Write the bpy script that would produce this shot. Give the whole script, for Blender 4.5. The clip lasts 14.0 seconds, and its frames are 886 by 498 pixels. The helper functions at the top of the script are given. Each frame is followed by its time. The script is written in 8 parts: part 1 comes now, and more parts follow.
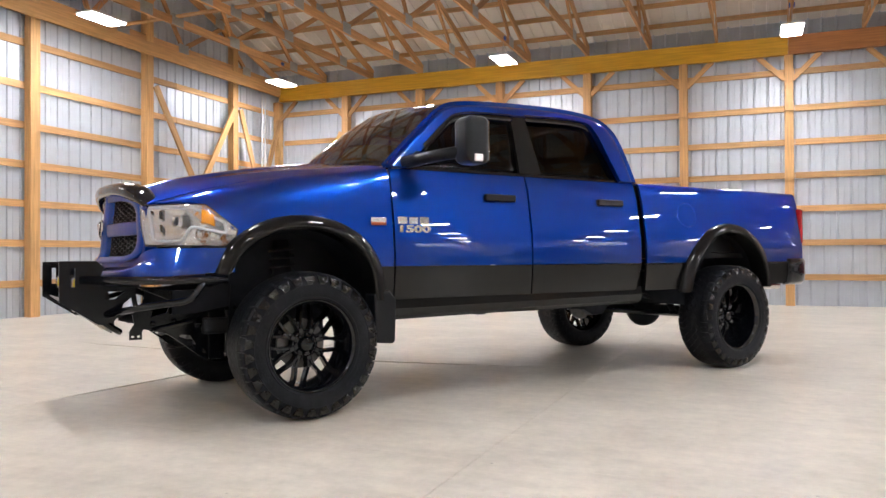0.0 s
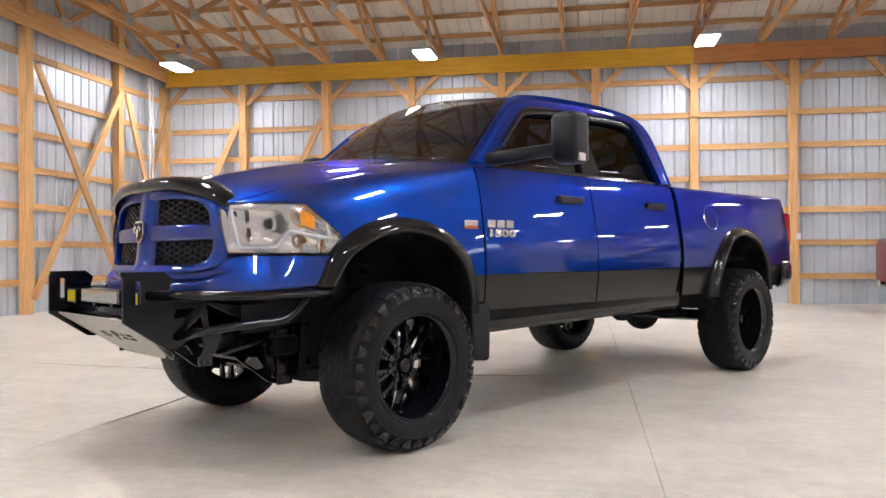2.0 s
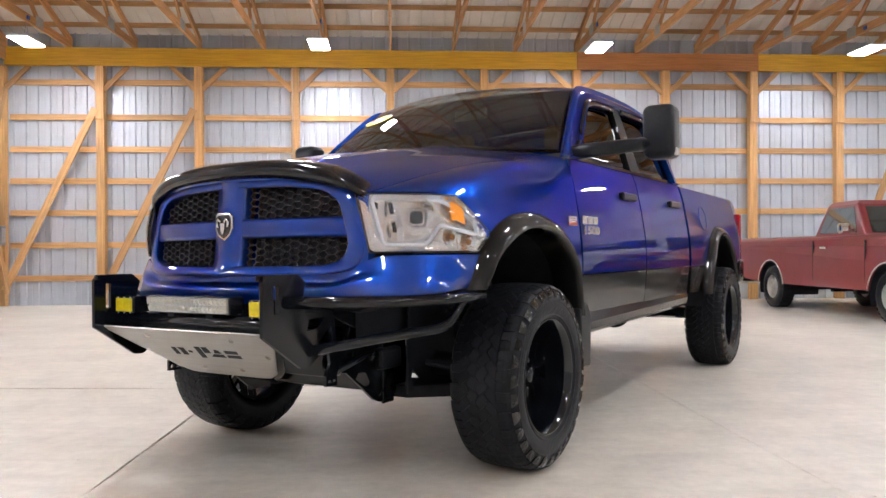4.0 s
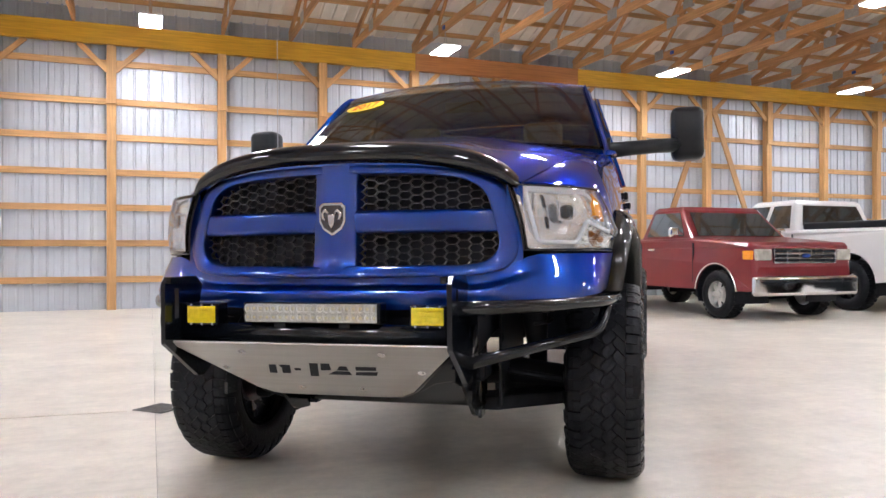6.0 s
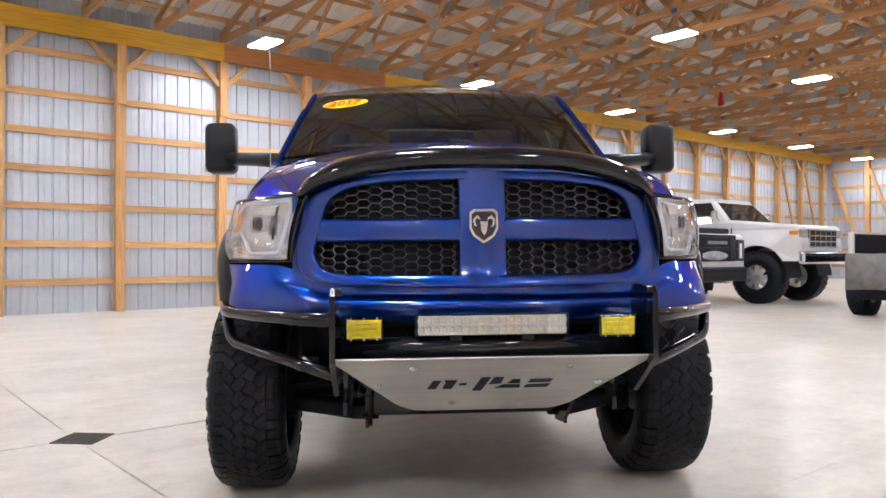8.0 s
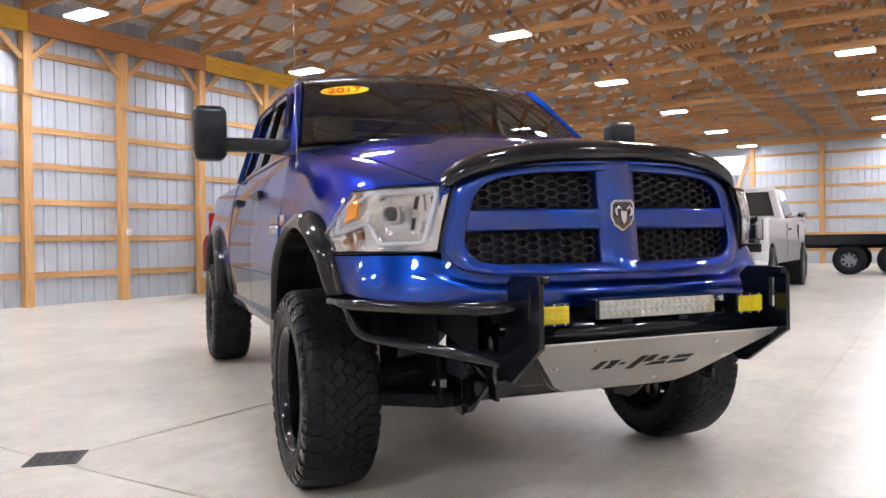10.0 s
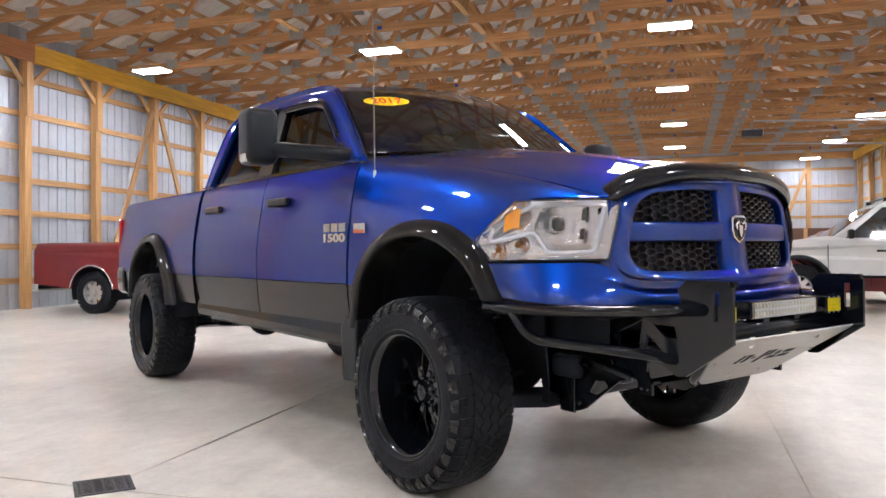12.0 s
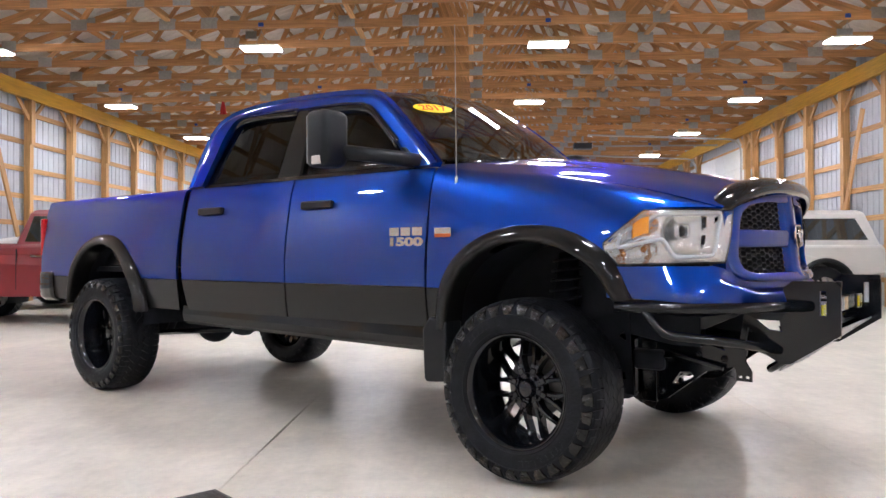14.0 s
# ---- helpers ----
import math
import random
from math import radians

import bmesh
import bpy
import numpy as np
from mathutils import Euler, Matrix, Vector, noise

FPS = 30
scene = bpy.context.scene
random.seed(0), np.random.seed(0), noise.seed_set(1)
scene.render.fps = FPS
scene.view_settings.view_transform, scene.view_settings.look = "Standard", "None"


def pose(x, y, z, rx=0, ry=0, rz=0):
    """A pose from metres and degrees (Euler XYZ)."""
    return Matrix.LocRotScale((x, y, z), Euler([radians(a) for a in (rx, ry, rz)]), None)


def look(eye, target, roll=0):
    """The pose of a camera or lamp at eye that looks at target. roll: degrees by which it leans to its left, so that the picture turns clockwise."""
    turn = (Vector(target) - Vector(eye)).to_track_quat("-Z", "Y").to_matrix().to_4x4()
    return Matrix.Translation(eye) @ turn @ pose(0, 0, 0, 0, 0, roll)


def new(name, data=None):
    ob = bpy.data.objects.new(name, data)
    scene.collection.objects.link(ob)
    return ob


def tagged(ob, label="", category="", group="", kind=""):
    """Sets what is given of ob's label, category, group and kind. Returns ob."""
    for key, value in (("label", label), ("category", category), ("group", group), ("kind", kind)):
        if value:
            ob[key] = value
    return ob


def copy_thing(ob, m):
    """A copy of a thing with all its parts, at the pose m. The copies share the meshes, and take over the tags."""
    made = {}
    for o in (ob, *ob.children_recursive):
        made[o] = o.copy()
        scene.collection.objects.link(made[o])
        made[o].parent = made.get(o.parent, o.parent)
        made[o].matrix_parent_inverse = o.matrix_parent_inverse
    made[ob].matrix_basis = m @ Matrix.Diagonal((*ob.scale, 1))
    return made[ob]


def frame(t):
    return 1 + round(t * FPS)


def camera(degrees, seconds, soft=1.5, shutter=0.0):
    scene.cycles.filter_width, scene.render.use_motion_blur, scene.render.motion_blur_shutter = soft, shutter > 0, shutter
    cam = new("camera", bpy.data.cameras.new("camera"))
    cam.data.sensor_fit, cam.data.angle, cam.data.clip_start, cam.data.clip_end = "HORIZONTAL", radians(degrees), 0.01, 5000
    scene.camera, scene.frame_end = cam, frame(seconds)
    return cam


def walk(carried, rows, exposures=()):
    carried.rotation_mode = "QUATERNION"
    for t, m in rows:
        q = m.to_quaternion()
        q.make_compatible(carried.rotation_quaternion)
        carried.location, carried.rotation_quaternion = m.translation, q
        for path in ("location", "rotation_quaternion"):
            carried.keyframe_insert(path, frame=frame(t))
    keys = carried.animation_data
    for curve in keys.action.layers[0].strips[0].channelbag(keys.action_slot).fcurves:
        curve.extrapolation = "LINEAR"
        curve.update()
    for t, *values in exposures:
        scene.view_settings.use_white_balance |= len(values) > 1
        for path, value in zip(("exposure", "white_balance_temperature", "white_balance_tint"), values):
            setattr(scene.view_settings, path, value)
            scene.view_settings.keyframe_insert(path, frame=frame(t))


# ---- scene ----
cam = camera(60.0, 14.0)
PATH = [
    (0, (0.404, 0.924, 0.936), (-0.356, 2.774, 0.953), -0.2),
    (0.5, (0.05, 0.909, 0.952), (-0.623, 2.792, 0.965), -0.2),
    (1, (-0.321, 0.899, 0.966), (-0.899, 2.814, 0.978), -0.2),
    (1.5, (-0.718, 0.938, 0.982), (-1.193, 2.88, 0.989), -0.1),
    (2, (-1.118, 0.941, 0.999), (-1.482, 2.908, 1.006), -0.2),
    (2.5, (-1.513, 1.0, 0.993), (-1.761, 2.984, 1.0), -0.1),
    (3, (-1.895, 1.052, 0.994), (-2.026, 3.047, 1.0), -0.1),
    (3.2, (-2.047, 1.067, 0.998), (-2.13, 3.065, 1.003), -0.2),
    (5.3, (-3.501, 1.614, 0.989), (-3.009, 3.553, 0.998), -0.1),
    (5.5, (-3.635, 1.665, 0.99), (-3.08, 3.587, 0.998), -0.1),
    (6, (-3.947, 1.831, 0.986), (-3.235, 3.7, 0.994), -0.1),
    (6.5, (-4.256, 2.012, 0.988), (-3.391, 3.816, 0.996), -0.1),
    (7, (-4.559, 2.187, 1.001), (-3.546, 3.912, 1.008), -0.1),
    (7.5, (-4.835, 2.405, 1.005), (-3.677, 4.036, 1.013), -0.1),
    (8, (-5.121, 2.601, 1.011), (-3.835, 4.132, 1.021), 0.1),
    (8.5, (-5.376, 2.819, 1.011), (-3.968, 4.24, 1.021), -0.1),
    (8.7, (-5.477, 2.905, 1.017), (-4.025, 4.279, 1.027), -0.2),
    (10.8, (-6.339, 4.016, 1.011), (-4.55, 4.909, 1.008), -0.2),
    (11, (-6.416, 4.146, 0.99), (-4.602, 4.987, 1.0), 0.0),
    (11.5, (-6.6, 4.439, 1.009), (-4.734, 5.159, 1.017), -0.2),
    (12, (-6.761, 4.737, 1.008), (-4.849, 5.325, 1.018), -0.2),
    (12.5, (-6.891, 5.064, 1.014), (-4.944, 5.519, 1.028), -0.1),
    (13, (-7.009, 5.387, 1.015), (-5.036, 5.712, 1.028), -0.1),
    (13.5, (-7.061, 5.721, 1.007), (-5.071, 5.924, 1.024), 0.0),
    (14, (-7.135, 6.046, 1.014), (-5.137, 6.137, 1.031), -0.1),
]
walk(cam, [(t, look(eye, target, roll)) for t, eye, target, roll in PATH],
     [(0, -0.01, 6450, 10), (3, 0.13, 6350, 11), (6, 0.19, 6250, 12), (14, 0.12, 6150, 12)])


# ---- world and light ----
world = bpy.data.worlds.new("world")
scene.world = world
world.use_nodes = True
wn = world.node_tree.nodes
sky = wn.new("ShaderNodeTexSky")
sky.sky_type, sky.sun_disc = "NISHITA", False
sky.sun_elevation, sky.sun_rotation = radians(35), radians(120)
world.node_tree.links.new(sky.outputs[0], wn["Background"].inputs[0])
wn["Background"].inputs[1].default_value = 0.12
LAMP_POWER = 150.0


# ---- materials ----
def nodes_of(name):
    m = bpy.data.materials.new(name)
    m.use_nodes = True
    nt = m.node_tree
    return m, nt, nt.nodes["Principled BSDF"]


def surf(name, col, rough=0.5, metal=0.0, var=0.12, scale=6.0, stretch=(1, 1, 1), bump=0.0, bump_scale=60.0,
         coat=0.0, rand=0.0, big=0.0, big_scale=0.7, rough_var=0.0, spec=0.5, coat_rough=0.03, coat_ior=1.5, detail=7, soft=False, edge=None):
    """A surface with fine grain, larger stains, relief and a shift from piece to piece."""
    m, nt, b = nodes_of(name)
    add, link = nt.nodes.new, nt.links.new
    tc = add("ShaderNodeTexCoord")
    mp = add("ShaderNodeMapping")
    mp.inputs["Scale"].default_value = stretch
    link(tc.outputs["Object"], mp.inputs[0])
    n1 = add("ShaderNodeTexNoise")
    n1.inputs["Scale"].default_value, n1.inputs["Detail"].default_value = scale, detail
    vec = mp.outputs[0]
    info = None
    if rand:
        info = add("ShaderNodeObjectInfo")
        mul = add("ShaderNodeMath")
        mul.operation = "MULTIPLY"
        mul.inputs[1].default_value = 37.0
        link(info.outputs["Random"], mul.inputs[0])
        off = add("ShaderNodeVectorMath")
        link(mp.outputs[0], off.inputs[0])
        link(mul.outputs[0], off.inputs[1])
        vec = off.outputs[0]
    link(vec, n1.inputs["Vector"])
    mix = add("ShaderNodeMix")
    mix.data_type = "RGBA"
    lo = tuple(max(0, c * (1 - var)) for c in col)
    hi = tuple(min(1, c * (1 + var)) for c in col)
    mix.inputs["A"].default_value, mix.inputs["B"].default_value = (*lo, 1), (*hi, 1)
    ramp = add("ShaderNodeMapRange")
    ramp.inputs["From Min"].default_value, ramp.inputs["From Max"].default_value = (0.0, 1.0) if soft else (0.3, 0.7)
    link(n1.outputs["Fac"], ramp.inputs["Value"])
    link(ramp.outputs[0], mix.inputs["Factor"])
    out = mix.outputs["Result"]
    if big or rand:
        hsv = add("ShaderNodeHueSaturation")
        link(out, hsv.inputs["Color"])
        total = None
        if big:
            n2 = add("ShaderNodeTexNoise")
            n2.inputs["Scale"].default_value, n2.inputs["Detail"].default_value = big_scale, min(4, detail)
            link(tc.outputs["Object"], n2.inputs["Vector"])
            r2 = add("ShaderNodeMapRange")
            r2.inputs["From Min"].default_value, r2.inputs["From Max"].default_value = (0.0, 1.0) if soft else (0.3, 0.7)
            r2.inputs["To Min"].default_value, r2.inputs["To Max"].default_value = 1 - big, 1 + big
            link(n2.outputs["Fac"], r2.inputs["Value"])
            total = r2.outputs[0]
        if rand:
            r3 = add("ShaderNodeMapRange")
            r3.inputs["To Min"].default_value, r3.inputs["To Max"].default_value = 1 - rand, 1 + rand
            link(info.outputs["Random"], r3.inputs["Value"])
            if total:
                mm = add("ShaderNodeMath")
                mm.operation = "MULTIPLY"
                link(total, mm.inputs[0])
                link(r3.outputs[0], mm.inputs[1])
                total = mm.outputs[0]
            else:
                total = r3.outputs[0]
        link(total, hsv.inputs["Value"])
        out = hsv.outputs[0]
    link(out, b.inputs["Base Color"])
    b.inputs["Metallic"].default_value = metal
    b.inputs["Roughness"].default_value = rough
    b.inputs["Specular IOR Level"].default_value = spec
    if rough_var:
        rr = add("ShaderNodeMapRange")
        rr.inputs["From Min"].default_value, rr.inputs["From Max"].default_value = 0.3, 0.7
        rr.inputs["To Min"].default_value, rr.inputs["To Max"].default_value = rough - rough_var, rough + rough_var
        link(n1.outputs["Fac"], rr.inputs["Value"])
        link(rr.outputs[0], b.inputs["Roughness"])
    if edge:
        b.inputs["Specular Tint"].default_value = (*edge, 1)
    if coat:
        b.inputs["Coat Weight"].default_value, b.inputs["Coat Roughness"].default_value, b.inputs["Coat IOR"].default_value = coat, coat_rough, coat_ior
    if bump:
        n3 = add("ShaderNodeTexNoise")
        n3.inputs["Scale"].default_value, n3.inputs["Detail"].default_value = bump_scale, 5
        link(vec, n3.inputs["Vector"])
        bp = add("ShaderNodeBump")
        bp.inputs["Strength"].default_value, bp.inputs["Distance"].default_value = bump, 0.01
        link(n3.outputs["Fac"], bp.inputs["Height"])
        link(bp.outputs[0], b.inputs["Normal"])
    return m


def glass(name, tint, rough=0.0, ior=1.45):
    m, nt, b = nodes_of(name)
    b.inputs["Base Color"].default_value = (*tint, 1)
    b.inputs["Transmission Weight"].default_value = 1.0
    b.inputs["Roughness"].default_value = rough
    b.inputs["IOR"].default_value = ior
    return m


def glow(name, col, strength):
    m, nt, b = nodes_of(name)
    b.inputs["Base Color"].default_value = (*col, 1)
    b.inputs["Emission Color"].default_value = (*col, 1)
    b.inputs["Emission Strength"].default_value = strength
    return m


LONG = (0.35, 7, 7)
WOOD = surf("pine_lumber", (0.56, 0.32, 0.135), 0.62, var=0.22, scale=5, stretch=LONG, bump=0.25, bump_scale=24, rand=0.22)
WOOD_ROOF = surf("truss_lumber", (0.52, 0.275, 0.112), 0.65, var=0.25, scale=5, stretch=LONG, bump=0.25, bump_scale=24, rand=0.2)
WOOD_POST = surf("treated_post", (0.58, 0.33, 0.13), 0.6, var=0.2, scale=5, stretch=LONG, bump=0.3, bump_scale=20, rand=0.12)
BEAM_YELLOW = surf("glulam_yellow", (0.60, 0.325, 0.016), 0.5, var=0.18, scale=5, stretch=LONG, bump=0.2, rand=0.06)
BEAM_RED = surf("header_red_brown", (0.42, 0.17, 0.05), 0.5, var=0.18, scale=5, stretch=LONG, bump=0.2, rand=0.05)
SHEET = surf("wall_steel", (0.51, 0.55, 0.61), 0.40, metal=0.2, var=0.04, scale=3, big=0.06, big_scale=0.9, bump=0.02, bump_scale=9, spec=0.4, detail=3)
ROOFSHEET = surf("roof_steel", (0.72, 0.69, 0.645), 0.55, var=0.06, scale=2, big=0.1, big_scale=0.6)
GALV = surf("galvanised_plate", (0.42, 0.43, 0.43), 0.45, metal=0.8, var=0.12, scale=30)


def polished_concrete():
    """Pale power-trowelled concrete: cloudy tone, faint trowel marks, uneven gloss, small dark specks."""
    m, nt, b = nodes_of("polished_concrete")
    add, link = nt.nodes.new, nt.links.new
    tc = add("ShaderNodeTexCoord")
    def noise(scale, detail, lo, hi, rough=0.6, stretch=None):
        n = add("ShaderNodeTexNoise")
        n.inputs["Scale"].default_value, n.inputs["Detail"].default_value, n.inputs["Roughness"].default_value = scale, detail, rough
        if stretch:
            mp = add("ShaderNodeMapping")
            mp.inputs["Scale"].default_value, mp.inputs["Rotation"].default_value = stretch, (0, 0, 0.6)
            link(tc.outputs["Object"], mp.inputs[0])
            link(mp.outputs[0], n.inputs["Vector"])
        else:
            link(tc.outputs["Object"], n.inputs["Vector"])
        r = add("ShaderNodeMapRange")
        r.clamp = False
        for k, v in (("From Min", 0.25), ("From Max", 0.75), ("To Min", lo), ("To Max", hi)):
            r.inputs[k].default_value = v
        link(n.outputs["Fac"], r.inputs["Value"])
        return r.outputs[0]
    def times(p, q):
        k = add("ShaderNodeMath")
        k.operation = "MULTIPLY"
        link(p, k.inputs[0])
        link(q, k.inputs[1])
        return k.outputs[0]
    tone = times(times(noise(0.5, 1, 0.92, 1.08, 0.4), noise(1.7, 7, 0.84, 1.16, 0.68)), noise(1.0, 6, 0.93, 1.07, 0.65, (1.2, 8, 1)))
    tone = times(tone, noise(12.0, 6, 0.89, 1.11, 0.72))
    # grit and small scuffs
    vo = add("ShaderNodeTexVoronoi")
    vo.inputs["Scale"].default_value = 2.2
    link(tc.outputs["Object"], vo.inputs["Vector"])
    dot = add("ShaderNodeMapRange")
    for k, v in (("From Min", 0.006), ("From Max", 0.022), ("To Min", 0.5), ("To Max", 1.0)):
        dot.inputs[k].default_value = v
    link(vo.outputs["Distance"], dot.inputs["Value"])
    tone = times(tone, dot.outputs[0])
    hsv = add("ShaderNodeHueSaturation")
    hsv.inputs["Color"].default_value = (0.62, 0.578, 0.505, 1)
    link(tone, hsv.inputs["Value"])
    link(hsv.outputs[0], b.inputs["Base Color"])
    b.inputs["Roughness"].default_value = 0.285
    b.inputs["Specular IOR Level"].default_value = 0.08
    return m


CONCRETE = polished_concrete()
JOINT = surf("joint_filler", (0.17, 0.15, 0.125), 0.8, var=0.3, scale=3)
WHITE_PLASTIC = surf("white_plastic", (0.8, 0.8, 0.78), 0.4, var=0.03)
GREY_STEEL = surf("grey_enamel", (0.24, 0.25, 0.26), 0.45, var=0.06, bump=0.02)
IRON = surf("cast_iron", (0.055, 0.05, 0.048), 0.55, metal=0.3, var=0.25, scale=20, bump=0.15)
LED = glow("led_diffuser", (0.978, 0.976, 1.0), LAMP_POWER)
# the same diffuser at lower output, so the eastern end comes out dimmer
LED_DIM = glow("led_diffuser_dim", (0.978, 0.976, 1.0), LAMP_POWER * 0.82)
PANE_SKY = glow("bright_daylight", (0.93, 0.97, 1.0), 3.0)


# ---- mesh helpers ----
def link_bm(name, bm, material, parent=None, label="", smooth=False):
    me = bpy.data.meshes.new(name)
    if smooth:
        for f in bm.faces:
            f.smooth = True
    bm.to_mesh(me)
    bm.free()
    for m in (material if isinstance(material, (list, tuple)) else [material]):
        me.materials.append(m)
    ob = new(name, me)
    if parent:
        ob.parent = parent
    if label:
        ob["label"] = label
    return ob


def part(name, bm, material, parent, label="", smooth=False):
    return link_bm(name, bm, material, parent, label, smooth)


def box(bm, x0, x1, y0, y1, z0, z1, bevel=0.0, seg=2):
    r = bmesh.ops.create_cube(bm, size=1.0)
    vs = r["verts"]
    bmesh.ops.transform(bm, verts=vs, matrix=Matrix.Translation(((x0 + x1) / 2, (y0 + y1) / 2, (z0 + z1) / 2))
                        @ Matrix.Diagonal((abs(x1 - x0), abs(y1 - y0), abs(z1 - z0), 1)))
    if bevel:
        es = list({e for v in vs for e in v.link_edges})
        bmesh.ops.bevel(bm, geom=es, offset=bevel, segments=seg, profile=0.5, affect="EDGES")
    return vs


def boxed(*args, **kw):
    bm = bmesh.new()
    box(bm, *args, **kw)
    return bm


def along(p0, p1, side=(0, 0, 1)):
    """A frame at p0 whose x runs to p1 and whose z leans to side."""
    p0, p1 = Vector(p0), Vector(p1)
    x = (p1 - p0).normalized()
    s = Vector(side)
    y = s.cross(x)
    if y.length < 1e-4:
        y = Vector((0, 1, 0)).cross(x)
    y.normalize()
    z = x.cross(y)
    m = Matrix((x, y, z)).transposed().to_4x4()
    m.translation = p0
    return m, (p1 - p0).length


BOARDS = {}


def lumber(name, p0, p1, w, h, material, parent=None, side=(0, 0, 1)):
    """A board from p0 to p1, h along side and w across, one object on shared mesh data."""
    m, L = along(p0, p1, side)
    key = (round(L, 3), w, h, material.name)
    if key not in BOARDS:
        bm = bmesh.new()
        box(bm, 0, L, -w / 2, w / 2, -h / 2, h / 2)
        me = bpy.data.meshes.new(name)
        bm.to_mesh(me)
        bm.free()
        me.materials.append(material)
        BOARDS[key] = me
    ob = new(name, BOARDS[key])
    if parent:
        ob.parent = parent
    ob.matrix_basis = m
    return ob


def tube(bm, pts, r, n=10, cap=True, closed=False):
    """A round bar along the points."""
    pts = [Vector(p) for p in pts]
    rings = []
    up = Vector((0, 0, 1))
    last = None
    for i, p in enumerate(pts):
        a = pts[i - 1] if i else (pts[-1] if closed else p)
        b = pts[i + 1] if i + 1 < len(pts) else (pts[0] if closed else p)
        d = (b - a).normalized()
        ref = last if last is not None else (up if abs(d.z) < 0.9 else Vector((1, 0, 0)))
        u = (ref - d * ref.dot(d))
        if u.length < 1e-5:
            u = Vector((1, 0, 0))
        u.normalize()
        last = u
        v = d.cross(u)
        rr = r[i] if isinstance(r, (list, tuple)) else r
        rings.append([bm.verts.new(p + (u * math.cos(k * math.tau / n) + v * math.sin(k * math.tau / n)) * rr) for k in range(n)])
    m = len(rings)
    for i in range(m if closed else m - 1):
        A, B = rings[i], rings[(i + 1) % m]
        for k in range(n):
            bm.faces.new((A[k], A[(k + 1) % n], B[(k + 1) % n], B[k]))
    if cap and not closed:
        bm.faces.new(rings[0][::-1])
        bm.faces.new(rings[-1])


def rounded(pts, r=0.06, n=5):
    """A polyline with its inner corners rounded."""
    pts = [Vector(p) for p in pts]
    out = [pts[0]]
    for a, b, c in zip(pts, pts[1:], pts[2:]):
        d0, d1 = (a - b), (c - b)
        k = min(r, d0.length * 0.45, d1.length * 0.45)
        p, q = b + d0.normalized() * k, b + d1.normalized() * k
        for i in range(n + 1):
            t = i / n
            out.append(p * (1 - t) ** 2 + b * 2 * t * (1 - t) + q * t * t)
    out.append(pts[-1])
    return out


def prism(bm, poly, axis, a, b, bevel=0.0):
    """A plate: the polygon (two coordinates) pushed from a to b along the axis."""
    def at(p, v):
        return {"x": (v, p[0], p[1]), "y": (p[0], v, p[1]), "z": (p[0], p[1], v)}[axis]
    A = [bm.verts.new(at(p, a)) for p in poly]
    B = [bm.verts.new(at(p, b)) for p in poly]
    fs = [bm.faces.new(A), bm.faces.new(B[::-1])]
    n = len(poly)
    for i in range(n):
        fs.append(bm.faces.new((A[i], B[i], B[(i + 1) % n], A[(i + 1) % n])))
    bmesh.ops.recalc_face_normals(bm, faces=fs)
    if bevel:
        es = [e for e in {e for f in fs for e in f.edges} if e.calc_face_angle(0) > 0.5]
        bmesh.ops.bevel(bm, geom=es, offset=bevel, segments=2, profile=0.5, affect="EDGES")


def holed(bm, outer, holes, a, b):
    """A plate across y, from a to b, with openings cut right through it."""
    edges = []
    for loop in [outer] + holes:
        vs = [bm.verts.new((x, a, z)) for x, z in loop]
        edges += [bm.edges.new((vs[i], vs[(i + 1) % len(vs)])) for i in range(len(vs))]
    made = bmesh.ops.triangle_fill(bm, use_beauty=True, edges=edges, normal=(0, 1, 0))
    fs = [g for g in made["geom"] if isinstance(g, bmesh.types.BMFace)]
    r = bmesh.ops.extrude_face_region(bm, geom=fs)
    bmesh.ops.translate(bm, verts=[g for g in r["geom"] if isinstance(g, bmesh.types.BMVert)], vec=(0, b - a, 0))
    bmesh.ops.recalc_face_normals(bm, faces=bm.faces[:])


def lathe(bm, prof, n=48, axis="y"):
    """Turn a profile of (distance along the axis, radius)."""
    rings = []
    for d, r in prof:
        ring = []
        for k in range(n):
            c, s = math.cos(k * math.tau / n) * r, math.sin(k * math.tau / n) * r
            ring.append(bm.verts.new({"y": (c, d, s), "x": (d, c, s), "z": (c, s, d)}[axis]))
        rings.append(ring)
    for A, B in zip(rings, rings[1:]):
        for k in range(n):
            bm.faces.new((A[k], A[(k + 1) % n], B[(k + 1) % n], B[k]))
    return rings


def grid_mesh(bm, rows, flip=False):
    """Faces between rows of points; every row has the same count."""
    V = [[bm.verts.new(p) for p in row] for row in rows]
    for a, b in zip(V, V[1:]):
        for i in range(len(a) - 1):
            q = (a[i], a[i + 1], b[i + 1], b[i])
            bm.faces.new(q[::-1] if flip else q)
    return V


def thing(name, m, label, category, group="", kind=""):
    ob = new(name)
    ob.empty_display_size = 0.2
    ob.matrix_basis = m
    return tagged(ob, label, category, group, kind)


